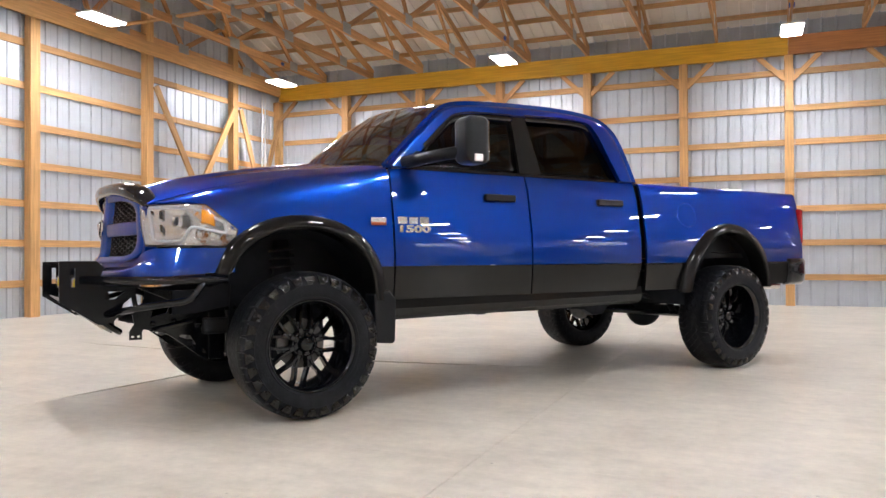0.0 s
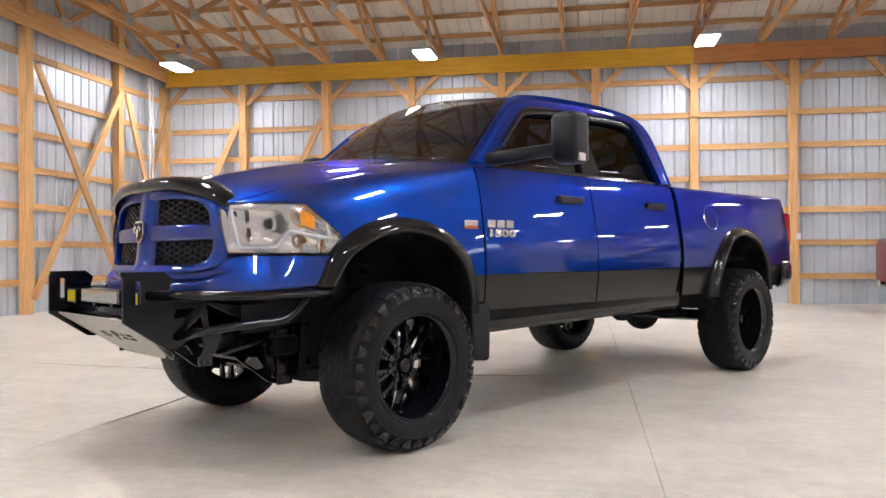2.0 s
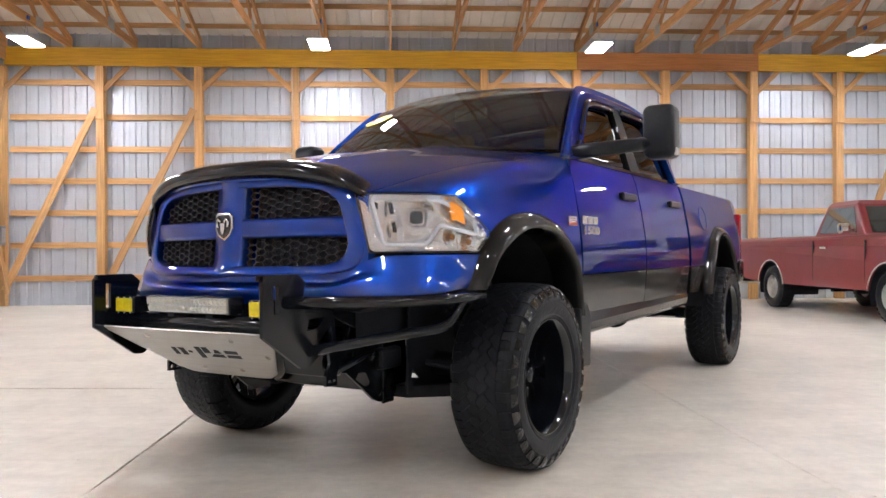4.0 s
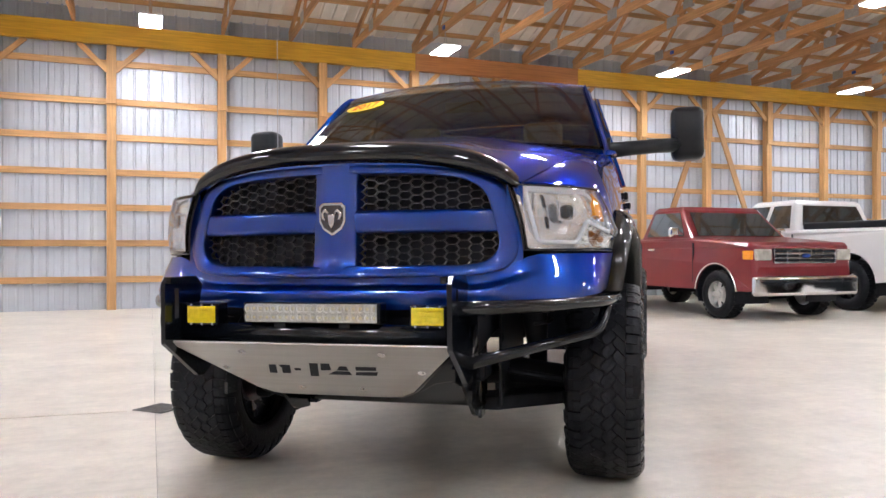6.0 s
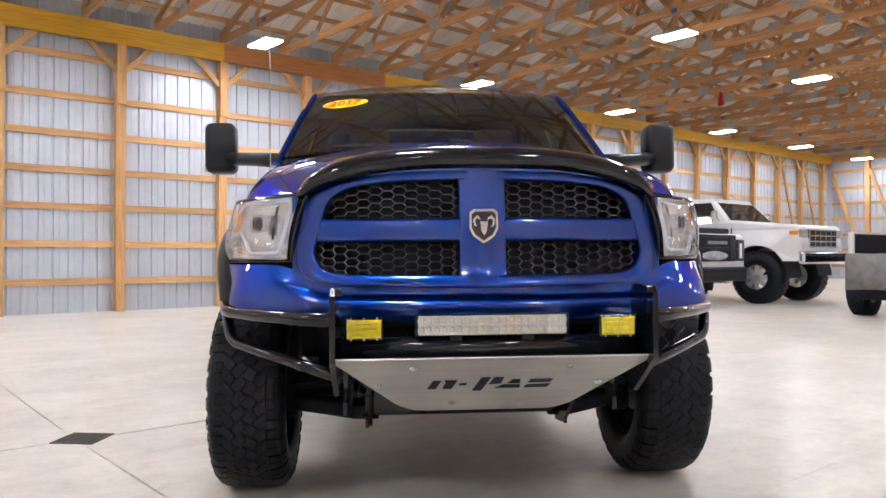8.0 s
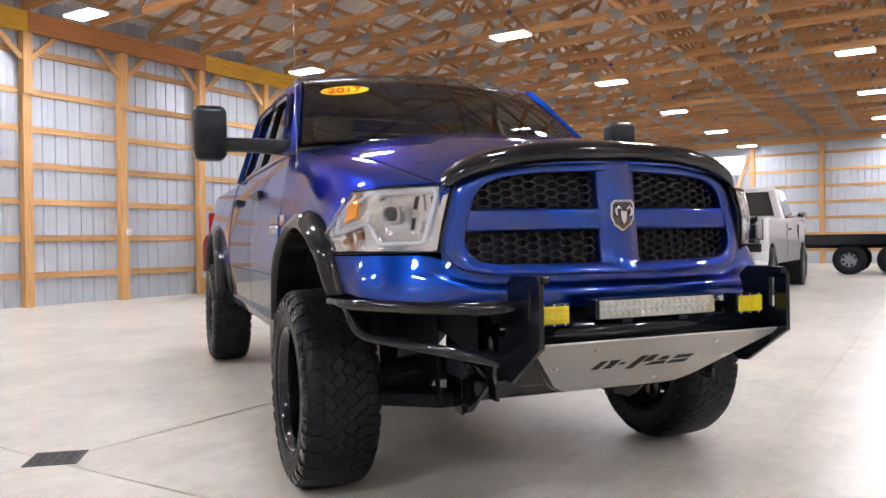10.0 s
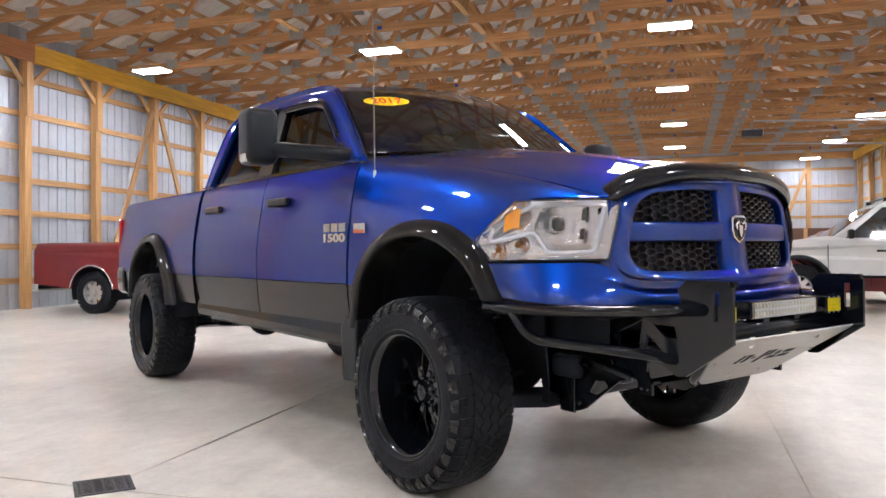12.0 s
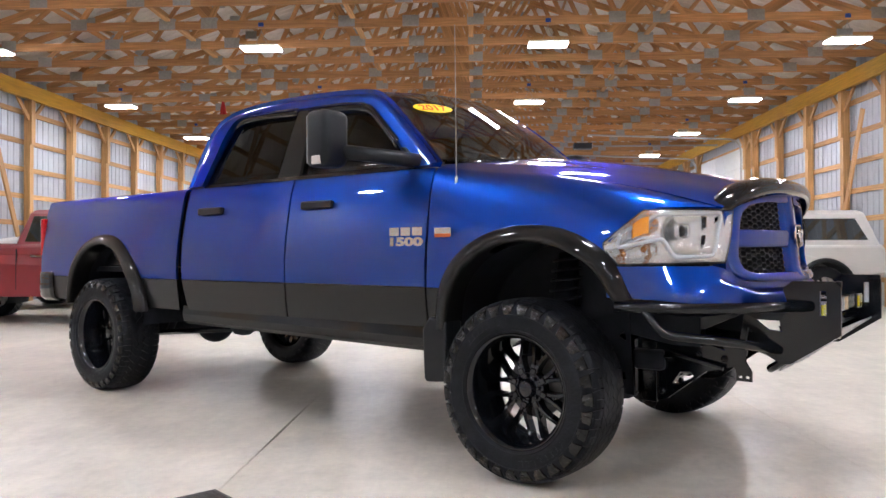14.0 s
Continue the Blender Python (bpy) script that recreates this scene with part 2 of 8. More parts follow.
# ---- the barn ----
X0, X1, Y0, Y1 = -10.0, 26.6, -1.85, 16.2          # inner faces of the posts
POST_D, GIRT_T = 0.14, 0.04
SX0, SX1, SY0, SY1 = X0 - POST_D - GIRT_T, X1 + POST_D + GIRT_T, Y0 - POST_D - GIRT_T, Y1 + POST_D + GIRT_T
BAYS = [0.94 + (1.84 if k < 0 else 1.79) * k for k in range(-6, 15)]
GIRTS = [0.52, 1.15, 1.77, 2.38, 2.99, 3.61, 4.28]
EAVE, RIDGE_Y, SLOPE = 4.90, (Y0 + Y1) / 2, 1 / 3
RIDGE_Z = EAVE + 0.32 + (SY1 - RIDGE_Y) * SLOPE
LAMP_X = [0.93 + 4.877 * k for k in range(-2, 6)]
LAMP_Y = [-0.06, 4.86, 9.74, 14.5]


def structure(name, label):
    ob = new(name)
    return tagged(ob, label, "wall", "", "structure")


def ribbed(bm, a, b, z0, ztop, out, holes=()):
    """Ribbed steel cladding from a to b (two points in plan); ztop(s) gives its upper edge; out: unit vector to the outside."""
    a, b, out = Vector((*a, 0)), Vector((*b, 0)), Vector((*out, 0))
    L = (b - a).length
    d = (b - a) / L
    prof = []
    s = 0.0
    while s < L:
        for ds, h in ((0, 0), (0.012, 0.02), (0.034, 0.02), (0.046, 0), (0.115, 0), (0.121, 0.004), (0.129, 0.004), (0.135, 0)):
            if s + ds < L:
                prof.append((s + ds, h))
        s += 0.2286
    prof.append((L, 0))
    cols = {}
    for (s0, h0), (s1, h1) in zip(prof, prof[1:]):
        spans = [(z0, None)]
        mid = (s0 + s1) / 2
        for hs0, hs1, hz0, hz1 in holes:
            if hs0 < mid < hs1:
                spans = [(z0, hz0), (hz1, None)]
        for lo, hi in spans:
            q = []
            for s, h in ((s0, h0), (s1, h1)):
                p = a + d * s + out * h
                top = ztop(s) if hi is None else hi
                if top - lo < 0.01:
                    break
                q += [(p.x, p.y, lo), (p.x, p.y, top)]
            if len(q) == 4:
                v = [bm.verts.new(c) for c in q]
                bm.faces.new((v[0], v[2], v[3], v[1]))
    bmesh.ops.remove_doubles(bm, verts=bm.verts[:], dist=0.0005)


def gable(y):
    return RIDGE_Z - abs(y - RIDGE_Y) * SLOPE - 0.02


# floor slabs with sawn joints between them
ground = link_bm("ground", boxed(SX0 - 60, SX1 + 60, SY0 - 60, SY1 + 60, -0.5, -0.14), surf("gravel_ground", (0.3, 0.28, 0.25), 0.9, var=0.3, scale=40))
tagged(ground, "grey gravel ground round the barn", "ground", "", "structure")
floor = link_bm("floor", boxed(SX0 - 0.1, SX1 + 0.1, SY0 - 0.1, SY1 + 0.1, -0.139, -0.085), JOINT)
tagged(floor, "polished pale concrete floor with sawn control joints", "floor", "", "structure")
JX = [-0.80 + 3.12 * k for k in range(-2, 9)]
JY = [4.22 + 3.0 * k for k in range(-1, 4)]


DRAIN = (-3.885, 7.235)


def fall(x, y):
    """The floor falls a little towards the drain."""
    d = math.hypot(x - DRAIN[0], y - DRAIN[1]) / 3.0
    return -0.045 * (1 - d * d) ** 1.3 if d < 1 else 0.0


def slabs():
    xs = [SX0 - 0.1] + [x for x in JX if SX0 < x < SX1 - 1] + [SX1 + 0.1]
    ys = [SY0 - 0.1] + JY + [SY1 + 0.1]
    gx, gy = 0.0016, 0.0008
    for xa, xb in zip(xs, xs[1:]):
        for ya, yb in zip(ys, ys[1:]):
            bm = boxed(xa + gx, xb - gx, ya + gy, yb - gy, -0.08, 0.0)
            if abs(max(xa, min(xb, DRAIN[0])) - DRAIN[0]) + abs(max(ya, min(yb, DRAIN[1])) - DRAIN[1]) < 3.2:
                # near the drain the top is a fine sheet that follows the fall
                top = max(bm.faces, key=lambda f: f.calc_center_median().z)
                bmesh.ops.delete(bm, geom=[top], context="FACES_ONLY")
                n = 26
                V = grid_mesh(bm, [[(xa + gx + (xb - xa - 2 * gx) * i / n, ya + gy + (yb - ya - 2 * gy) * j / n, 0.0) for i in range(n + 1)] for j in range(n + 1)])
                for row in V:
                    for v in row:
                        v.co.z = fall(v.co.x, v.co.y)
                for f in bm.faces:
                    f.smooth = len(f.verts) == 4 and f.calc_center_median().z > -0.06 and abs(f.normal.z) > 0.5 or f.calc_area() < 0.05
                # the sides follow the edge of the sheet
                for v in bm.verts:
                    if abs(v.co.z) < 1e-6 and len(v.link_faces) == 2:
                        v.co.z = fall(v.co.x, v.co.y)
            part("slab", bm, CONCRETE, floor)


slabs()

# walls: posts, girts and steel sheets
wall_north = structure("wall_north", "long barn wall of pine posts, girts and pale ribbed steel")
wall_south = structure("wall_south", "long barn wall of pine posts, girts and pale ribbed steel")
wall_west = structure("wall_west", "end wall of tall pine posts with braces and ribbed steel")
wall_east = structure("wall_east", "far end wall of pine posts, ribbed steel and high windows")
EWIN = [(2.65, 4.51), (10.05, 11.9)]
DOOR_X = (16.05, 20.7)
DOOR_H = 4.25
BAND = surf("gable_band", (0.50, 0.27, 0.10), 0.6, var=0.2, scale=5, stretch=LONG, bump=0.2, rand=0.1)

bm = bmesh.new()
ribbed(bm, (SX0, SY1), (SX1, SY1), 0.0, lambda s: EAVE + 0.335, (0, 1))
part("cladding", bm, SHEET, wall_north, "pale ribbed steel sheets")
bm = bmesh.new()
ribbed(bm, (SX1, SY0), (SX0, SY0), 0.0, lambda s: EAVE + 0.335, (0, -1), [(SX1 - DOOR_X[1], SX1 - DOOR_X[0], -1, DOOR_H)])
part("cladding", bm, SHEET, wall_south, "pale ribbed steel sheets")
bm = bmesh.new()
ribbed(bm, (SX0, SY0), (SX0, SY1), 0.0, lambda s: gable(SY0 + s), (-1, 0))
part("cladding", bm, SHEET, wall_west, "pale ribbed steel sheets")
bm = bmesh.new()
ribbed(bm, (SX1, SY1), (SX1, SY0), 0.0, lambda s: gable(SY1 - s), (1, 0), [(SY1 - b, SY1 - a, 3.57, 4.38) for a, b in EWIN])
part("cladding", bm, SHEET, wall_east, "pale ribbed steel sheets")


def long_wall(wall, y, sgn):
    """Posts with knee braces, girts behind them and the header on top. sgn: to the outside."""
    yin, ymid = y, y + sgn * POST_D / 2
    skip = (lambda x: sgn < 0 and DOOR_X[0] - 0.2 < x < DOOR_X[1] + 0.2)
    posts = [x for x in BAYS if not skip(x)] + ([DOOR_X[0] - 0.12, DOOR_X[1] + 0.12] if sgn < 0 else [])
    for x in posts:
        lumber("post", (x, ymid, 0), (x, ymid, EAVE - 0.34), 0.15, POST_D, WOOD_POST, wall, (0, 1, 0))
        lumber("post_block", (x, yin - sgn * 0.022, 3.55), (x, yin - sgn * 0.022, EAVE - 0.34), 0.15, 0.04, WOOD_POST, wall, (0, 1, 0))
        for s in (-1, 1):
            lumber("knee_brace", (x + s * 0.06, yin + sgn * 0.03, 4.12), (x + s * 0.52, yin + sgn * 0.03, EAVE - 0.33), 0.04, 0.09, WOOD, wall, (s * 0.7, 0, -0.7))
    yg = y + sgn * (POST_D + GIRT_T / 2)
    for z in GIRTS + [4.72]:
        x = X0
        while x < X1:
            nx = min(x + 3.68, X1)
            if sgn < 0 and z < DOOR_H and nx > DOOR_X[0] and x < DOOR_X[1]:
                if x < DOOR_X[0] - 0.1:
                    lumber("girt", (x, yg, z), (DOOR_X[0] - 0.1, yg, z), GIRT_T, 0.11, WOOD, wall)
                if nx > DOOR_X[1] + 0.1:
                    lumber("girt", (DOOR_X[1] + 0.1, yg, z), (nx, yg, z), GIRT_T, 0.11, WOOD, wall)
            else:
                lumber("girt", (x + 0.004, yg, z), (nx - 0.004, yg, z), GIRT_T, 0.11, WOOD, wall)
            x = nx
    cuts = [(X0, 0.93, BEAM_YELLOW), (0.93, 4.6, BEAM_RED), (4.6, 12.0, BEAM_YELLOW), (12.0, 19.0, BEAM_YELLOW), (19.0, X1, BEAM_YELLOW)] if sgn > 0 else \
        [(X0, 8.3, BEAM_YELLOW), (8.3, 17.5, BEAM_YELLOW), (17.5, X1, BEAM_YELLOW)]
    for a, b, m in cuts:
        lumber("header_beam", (a + 0.003, yin - sgn * 0.02, EAVE - 0.17), (b - 0.003, yin - sgn * 0.02, EAVE - 0.17), 0.1, 0.34, m, wall)


long_wall(wall_north, Y1, 1)
long_wall(wall_south, Y0, -1)


def end_wall(wall, x, sgn, ys, windows=()):
    xm = x + sgn * POST_D / 2
    for y in ys:
        if abs(y - Y1) < 0.3 or abs(y - Y0) < 0.3:
            continue
        lumber("post", (xm, y, 0), (xm, y, gable(y) - 0.2), POST_D, 0.17, WOOD_POST, wall, (0, 1, 0))
    xg = x + sgn * (POST_D + GIRT_T / 2)
    for z in GIRTS + [4.9, 5.55, 6.2, 6.85, 7.5]:
        half = SY1 - RIDGE_Y if z < 5 else (RIDGE_Z - 0.15 - z) / SLOPE
        a, b = max(Y0, RIDGE_Y - half), min(Y1, RIDGE_Y + half)
        runs = [(a, b)]
        for wa, wb in windows:
            if 3.5 < z < 4.45:
                runs = [r for s, e in runs for r in ((s, min(e, wa)), (max(s, wb), e)) if r[1] - r[0] > 0.05 and not (r[0] >= wa and r[1] <= wb)]
        for s, e in runs:
            while s < e - 0.02:
                n = min(s + 4.9, e)
                lumber("girt", (xg, s + 0.003, z), (xg, n - 0.003, z), GIRT_T, 0.11, WOOD, wall)
                s = n
    for z, h in ((4.78, 0.24),):
        lumber("gable_band", (x - sgn * 0.02, Y0, z), (x - sgn * 0.02, RIDGE_Y, z), 0.04, h, BAND, wall)
        lumber("gable_band", (x - sgn * 0.02, RIDGE_Y + 0.004, z), (x - sgn * 0.02, Y1, z), 0.04, h, BAND, wall)


WY = [Y1, 14.52, 12.0, 9.56, 7.1, 4.66, 2.2, -0.2, Y0]
EY = [14.8, 12.3, 9.8, 7.29, 4.79, 2.29, -0.2]
end_wall(wall_west, X0, -1, WY)
end_wall(wall_east, X1, 1, EY, EWIN)


def braced(wall, p, q, n, w=0.04, h=0.13):
    lumber("diagonal_brace", p, q, w, h, WOOD, wall, n)


for a, b in ((12.06, 14.46), (14.58, 16.1)):
    braced(wall_west, (X0 + 0.03, a, 0.25), (X0 + 0.03, b, 4.1), (0, -0.8, 0.6))
    braced(wall_west, (X0 + 0.075, b, 0.25), (X0 + 0.075, a, 4.1), (0, 0.8, 0.6))
for a, b in ((BAYS[0] + 0.08, BAYS[1] - 0.08), (BAYS[1] + 0.08, BAYS[2] - 0.08)):
    braced(wall_north, (a, Y1 - 0.03, 0.3), (b, Y1 - 0.03, 3.75), (-0.8, 0, 0.6))
braced(wall_north, (BAYS[9] + 0.1, Y1 - 0.03, 0.3), (BAYS[10] - 0.12, Y1 - 0.03, 4.25), (-0.8, 0, 0.6))
for i in (10, 18, 19):
    braced(wall_north, (BAYS[i + 1] - 0.1, Y1 - 0.03, 0.3), (BAYS[i] + 0.12, Y1 - 0.03, 4.25), (0.8, 0, 0.6))
for a, b in ((12.4, 14.7), (9.9, 12.2), (-0.1, 2.2), (2.4, 4.7)):
    m = (a + b) / 2
    if b < 5:
        braced(wall_east, (X1 - 0.03, a, 4.3), (X1 - 0.03, m, 1.1), (0, 0.7, 0.7)) if a < 1 else None
        braced(wall_east, (X1 - 0.03, b, 4.3), (X1 - 0.03, m, 1.1), (0, 0.7, -0.7)) if a < 1 else None
    else:
        braced(wall_east, (X1 - 0.03, a, 4.3), (X1 - 0.03, m, 1.1), (0, 0.7, 0.7))
        braced(wall_east, (X1 - 0.03, b, 4.3), (X1 - 0.03, m, 1.1), (0, 0.7, -0.7))
braced(wall_east, (X1 - 0.03, 14.9, 0.9), (X1 - 0.03, 16.1, 4.2), (0, 0.7, -0.7))
braced(wall_south, (10.2, Y0 + 0.03, 0.6), (8.9, Y0 + 0.03, 4.0), (0.8, 0, 0.6))
braced(wall_south, (3.0, Y0 + 0.03, 0.6), (4.4, Y0 + 0.03, 4.0), (0.8, 0, 0.6))

# roof: sheets over purlins
ceiling = new("ceiling")
tagged(ceiling, "white ribbed roof steel over pine purlins", "ceiling", "", "structure")
bm = bmesh.new()
for sgn in (-1, 1):
    ye = SY0 if sgn < 0 else SY1
    zr, ze = RIDGE_Z, RIDGE_Z - abs(ye - RIDGE_Y) * SLOPE
    x = SX0
    while x < SX1 - 0.01:
        prof = ((0, 0), (0.012, 0.02), (0.034, 0.02), (0.046, 0), (0.2286, 0))
        for (s0, h0), (s1, h1) in zip(prof, prof[1:]):
            v = [bm.verts.new(c) for c in ((x + s0, RIDGE_Y, zr + h0), (x + s1, RIDGE_Y, zr + h1), (x + s1, ye, ze + h1), (x + s0, ye, ze + h0))]
            bm.faces.new(v)
        x += 0.2286
part("roof_sheet", bm, ROOFSHEET, ceiling)
bm = bmesh.new()
for sgn in (-1, 1):
    span = (SY1 - RIDGE_Y)
    k = 0
    while k * 0.62 < span - 0.1:
        y = RIDGE_Y + sgn * (0.15 + k * 0.62)
        z = RIDGE_Z - (0.15 + k * 0.62) * SLOPE - 0.05
        box(bm, SX0 + 0.02, SX1 - 0.02, y - 0.02, y + 0.02, z - 0.045, z + 0.04)
        k += 1
part("purlins", bm, surf("purlin_pine", (0.50, 0.29, 0.125), 0.6, var=0.2, scale=5, stretch=(0.5, 6, 6), bump=0.2), ceiling)
bm = bmesh.new()
for s in (1, -1):
    a, b = (SX0, SX1)
box(bm, SX0 - 0.3, SX1 + 0.3, RIDGE_Y - 0.2, RIDGE_Y + 0.2, RIDGE_Z + 0.03, RIDGE_Z + 0.06)
part("ridge_cap", bm, ROOFSHEET, ceiling)


def truss(x):
    """A fink truss across the barn with pressed plates at its joints."""
    t = thing("roof_truss", pose(x, 0, 0), "pine roof truss with pressed steel joint plates", "roof truss", "roof trusses", "structure")
    zb = EAVE + 0.07
    a, b, c = Y0 - 0.1, Y1 + 0.1, RIDGE_Y
    drop = 0.20
    def top(y):
        return RIDGE_Z - abs(y - c) * SLOPE - drop
    L = b - a
    seam = [a, a + L * 0.27, a + L * 0.5, a + L * 0.73, b]
    for p, q in zip(seam, seam[1:]):
        lumber("bottom_chord", (0, p + 0.002, zb), (0, q - 0.002, zb), 0.04, 0.14, WOOD_ROOF, t)
    lumber("top_chord", (0, a, top(a)), (0, c, top(c)), 0.038, 0.14, WOOD_ROOF, t)
    lumber("top_chord", (0, c, top(c)), (0, b, top(b)), 0.038, 0.14, WOOD_ROOF, t)
    up = [c + s * L / 2 * f for s in (-1, 1) for f in (0.25, 0.5, 0.75)]
    lows = [c + s * L / 2 * f for s in (-1, 1) for f in (0.12, 0.38, 0.63, 0.85)]
    webs = []
    for s in (-1, 1):
        P = lambda f: c + s * L / 2 * f
        webs += [((P(0.12), zb), (c, top(c))), ((P(0.12), zb), (P(0.27), top(P(0.27)))), ((P(0.38), zb), (P(0.27), top(P(0.27)))),
                 ((P(0.38), zb), (P(0.52), top(P(0.52)))), ((P(0.63), zb), (P(0.52), top(P(0.52)))), ((P(0.63), zb), (P(0.76), top(P(0.76)))),
                 ((P(0.85), zb), (P(0.76), top(P(0.76))))]
    for p, q in webs:
        lumber("web", (0, p[0], p[1] + 0.05), (0, q[0], q[1] - 0.04), 0.036, 0.09, WOOD_ROOF, t, (0, 0.3, 1))
    plates = [(P2, zb + 0.03) for P2 in lows] + [(y, zb + 0.02) for y in seam[1:-1]] + [(y, top(y)) for y in up] + [(c, top(c) - 0.02)]
    for s in (-1, 1):
        bm = bmesh.new()
        for y, z in plates:
            box(bm, s * 0.0195, s * 0.024, y - 0.14, y + 0.14, z - 0.09, z + 0.10)
        part("joint_plates", bm, GALV, t, "pressed galvanised joint plates")
    return t


TRUSS_X = [0.93 + 1.2192 * k for k in range(-9, 21)]
first = truss(TRUSS_X[0])
for x in TRUSS_X[1:]:
    copy_thing(first, pose(x, 0, 0))
for y in (RIDGE_Y - 4.2, RIDGE_Y - 1.0, RIDGE_Y + 1.0, RIDGE_Y + 4.2):
    x = X0
    while x < X1 - 0.1:
        n = min(x + 4.88, X1)
        lumber("truss_runner", (x, y + (0.02 if int(x) % 2 else -0.02), EAVE + 0.16), (n, y, EAVE + 0.16), 0.09, 0.038, WOOD, ceiling)
        x = n


# hanging LED high-bay lamps
def lamp(diffuser):
    t = thing("high_bay_lamp", pose(0, 0, 0), "lit white LED high-bay panel lamp on chains", "lamp", "high-bay lamps")
    bm = bmesh.new()
    box(bm, -0.17, 0.17, -0.335, 0.335, 0.015, 0.05, bevel=0.008)
    box(bm, -0.05, 0.05, -0.12, 0.12, 0.05, 0.085, bevel=0.005)
    part("housing", bm, WHITE_PLASTIC, t)
    part("diffuser", boxed(-0.155, 0.155, -0.32, 0.32, 0.0, 0.0145), diffuser, t, "glowing white diffuser")
    bm = bmesh.new()
    for s in (-1, 1):
        tube(bm, [(0, s * 0.1, 0.08), (0, 0, 0.32)], 0.004, 5)
    tube(bm, [(0, 0, 0.32), (0, 0, 0.40)], 0.004, 5)
    part("chain", bm, GALV, t)
    part("junction_box", boxed(-0.045, 0.045, -0.045, 0.045, 0.385, 0.45, bevel=0.006), surf("blue_box", (0.03, 0.09, 0.42), 0.4, var=0.05), t, "blue plastic junction box")
    return t


for diffuser, columns in ((LED, [x for x in LAMP_X if x < 5]), (LED_DIM, [x for x in LAMP_X if x > 5])):
    spots = [(x, y) for x in columns for y in LAMP_Y]
    model = lamp(diffuser)
    model.matrix_basis = pose(*spots[0], 4.545)
    for x, y in spots[1:]:
        copy_thing(model, pose(x, y, 4.545))

# floor drain set diagonally on a joint crossing
drain = thing("floor_drain", pose(DRAIN[0], DRAIN[1], -0.0435, 0, 0, 45), "dark cast iron floor drain grate with slots", "drain")
s, h = 0.115, 0.004
for a in range(-5, 6):
    part("bar", boxed(a * 0.02 - 0.005, a * 0.02 + 0.005, -s, s, 0.0, h), IRON, drain)
for a in range(-2, 3):
    part("bar", boxed(-s, s, a * 0.045 - 0.006, a * 0.045 + 0.006, 0.0, h - 0.001), IRON, drain)
bm = bmesh.new()
for sx in (-1, 1):
    box(bm, sx * s - 0.008, sx * s + 0.008, -s - 0.008, s + 0.008, 0.0, 0.005)
    box(bm, -s, s, sx * s - 0.008, sx * s + 0.008, 0.0, 0.0048)
part("rim", bm, IRON, drain)
# near-black sheet among the bars, in place of the shaded pit below
part("sump", boxed(-s, s, -s, s, 0.0004, 0.0012), surf("drain_shade", (0.015, 0.014, 0.013), 0.9), drain)

# west wall: electrical cabinet with conduit
cab = thing("electrical_panel", pose(-9.84, 15.3, 1.25), "grey steel electrical cabinet fixed to the wall", "electrical box")
bm = bmesh.new()
box(bm, -0.12, 0.06, -0.17, 0.17, 0, 0.62, bevel=0.01)
part("cabinet", bm, GREY_STEEL, cab)
part("door", boxed(0.061, 0.072, -0.15, 0.15, 0.03, 0.59, bevel=0.004), GREY_STEEL, cab)
part("handle", boxed(0.073, 0.09, 0.11, 0.13, 0.25, 0.33, bevel=0.003), GALV, cab)
bm = bmesh.new()
tube(bm, [(0, -0.06, 0.6), (0, -0.06, 3.3)], 0.02, 8)
tube(bm, [(0, 0.06, 0.6), (0, 0.06, 3.3)], 0.02, 8)
part("conduit", bm, surf("pvc_conduit", (0.55, 0.56, 0.56), 0.45, var=0.05), cab)
cab2 = thing("meter_box", pose(-9.84, 15.72, 1.15), "small grey meter box beside the electrical cabinet", "electrical box")
part("housing", boxed(-0.12, 0.03, -0.09, 0.09, 0, 0.36, bevel=0.01), GREY_STEEL, cab2)
part("cover", boxed(0.031, 0.04, -0.07, 0.07, 0.05, 0.31, bevel=0.003), GALV, cab2)

# socket on a north post with its conduit
sock = thing("wall_socket", pose(2.78, 16.155, 1.2), "white weatherproof socket on a post with thin conduit", "socket")
part("cover", boxed(-0.04, 0.04, -0.03, 0.04, 0, 0.12, bevel=0.008), WHITE_PLASTIC, sock)
bm = bmesh.new()
tube(bm, [(0, 0.02, 0.12), (0, 0.02, 4.1)], 0.009, 6)
part("conduit", bm, surf("steel_conduit", (0.5, 0.5, 0.5), 0.35, metal=0.7), sock)

# overhead door in the south wall
dr = thing("door_1", pose(0, 0, 0), "closed white sectional overhead door with small windows", "overhead door", "", "structure")
W4 = surf("door_white", (0.72, 0.74, 0.75), 0.45, var=0.04)
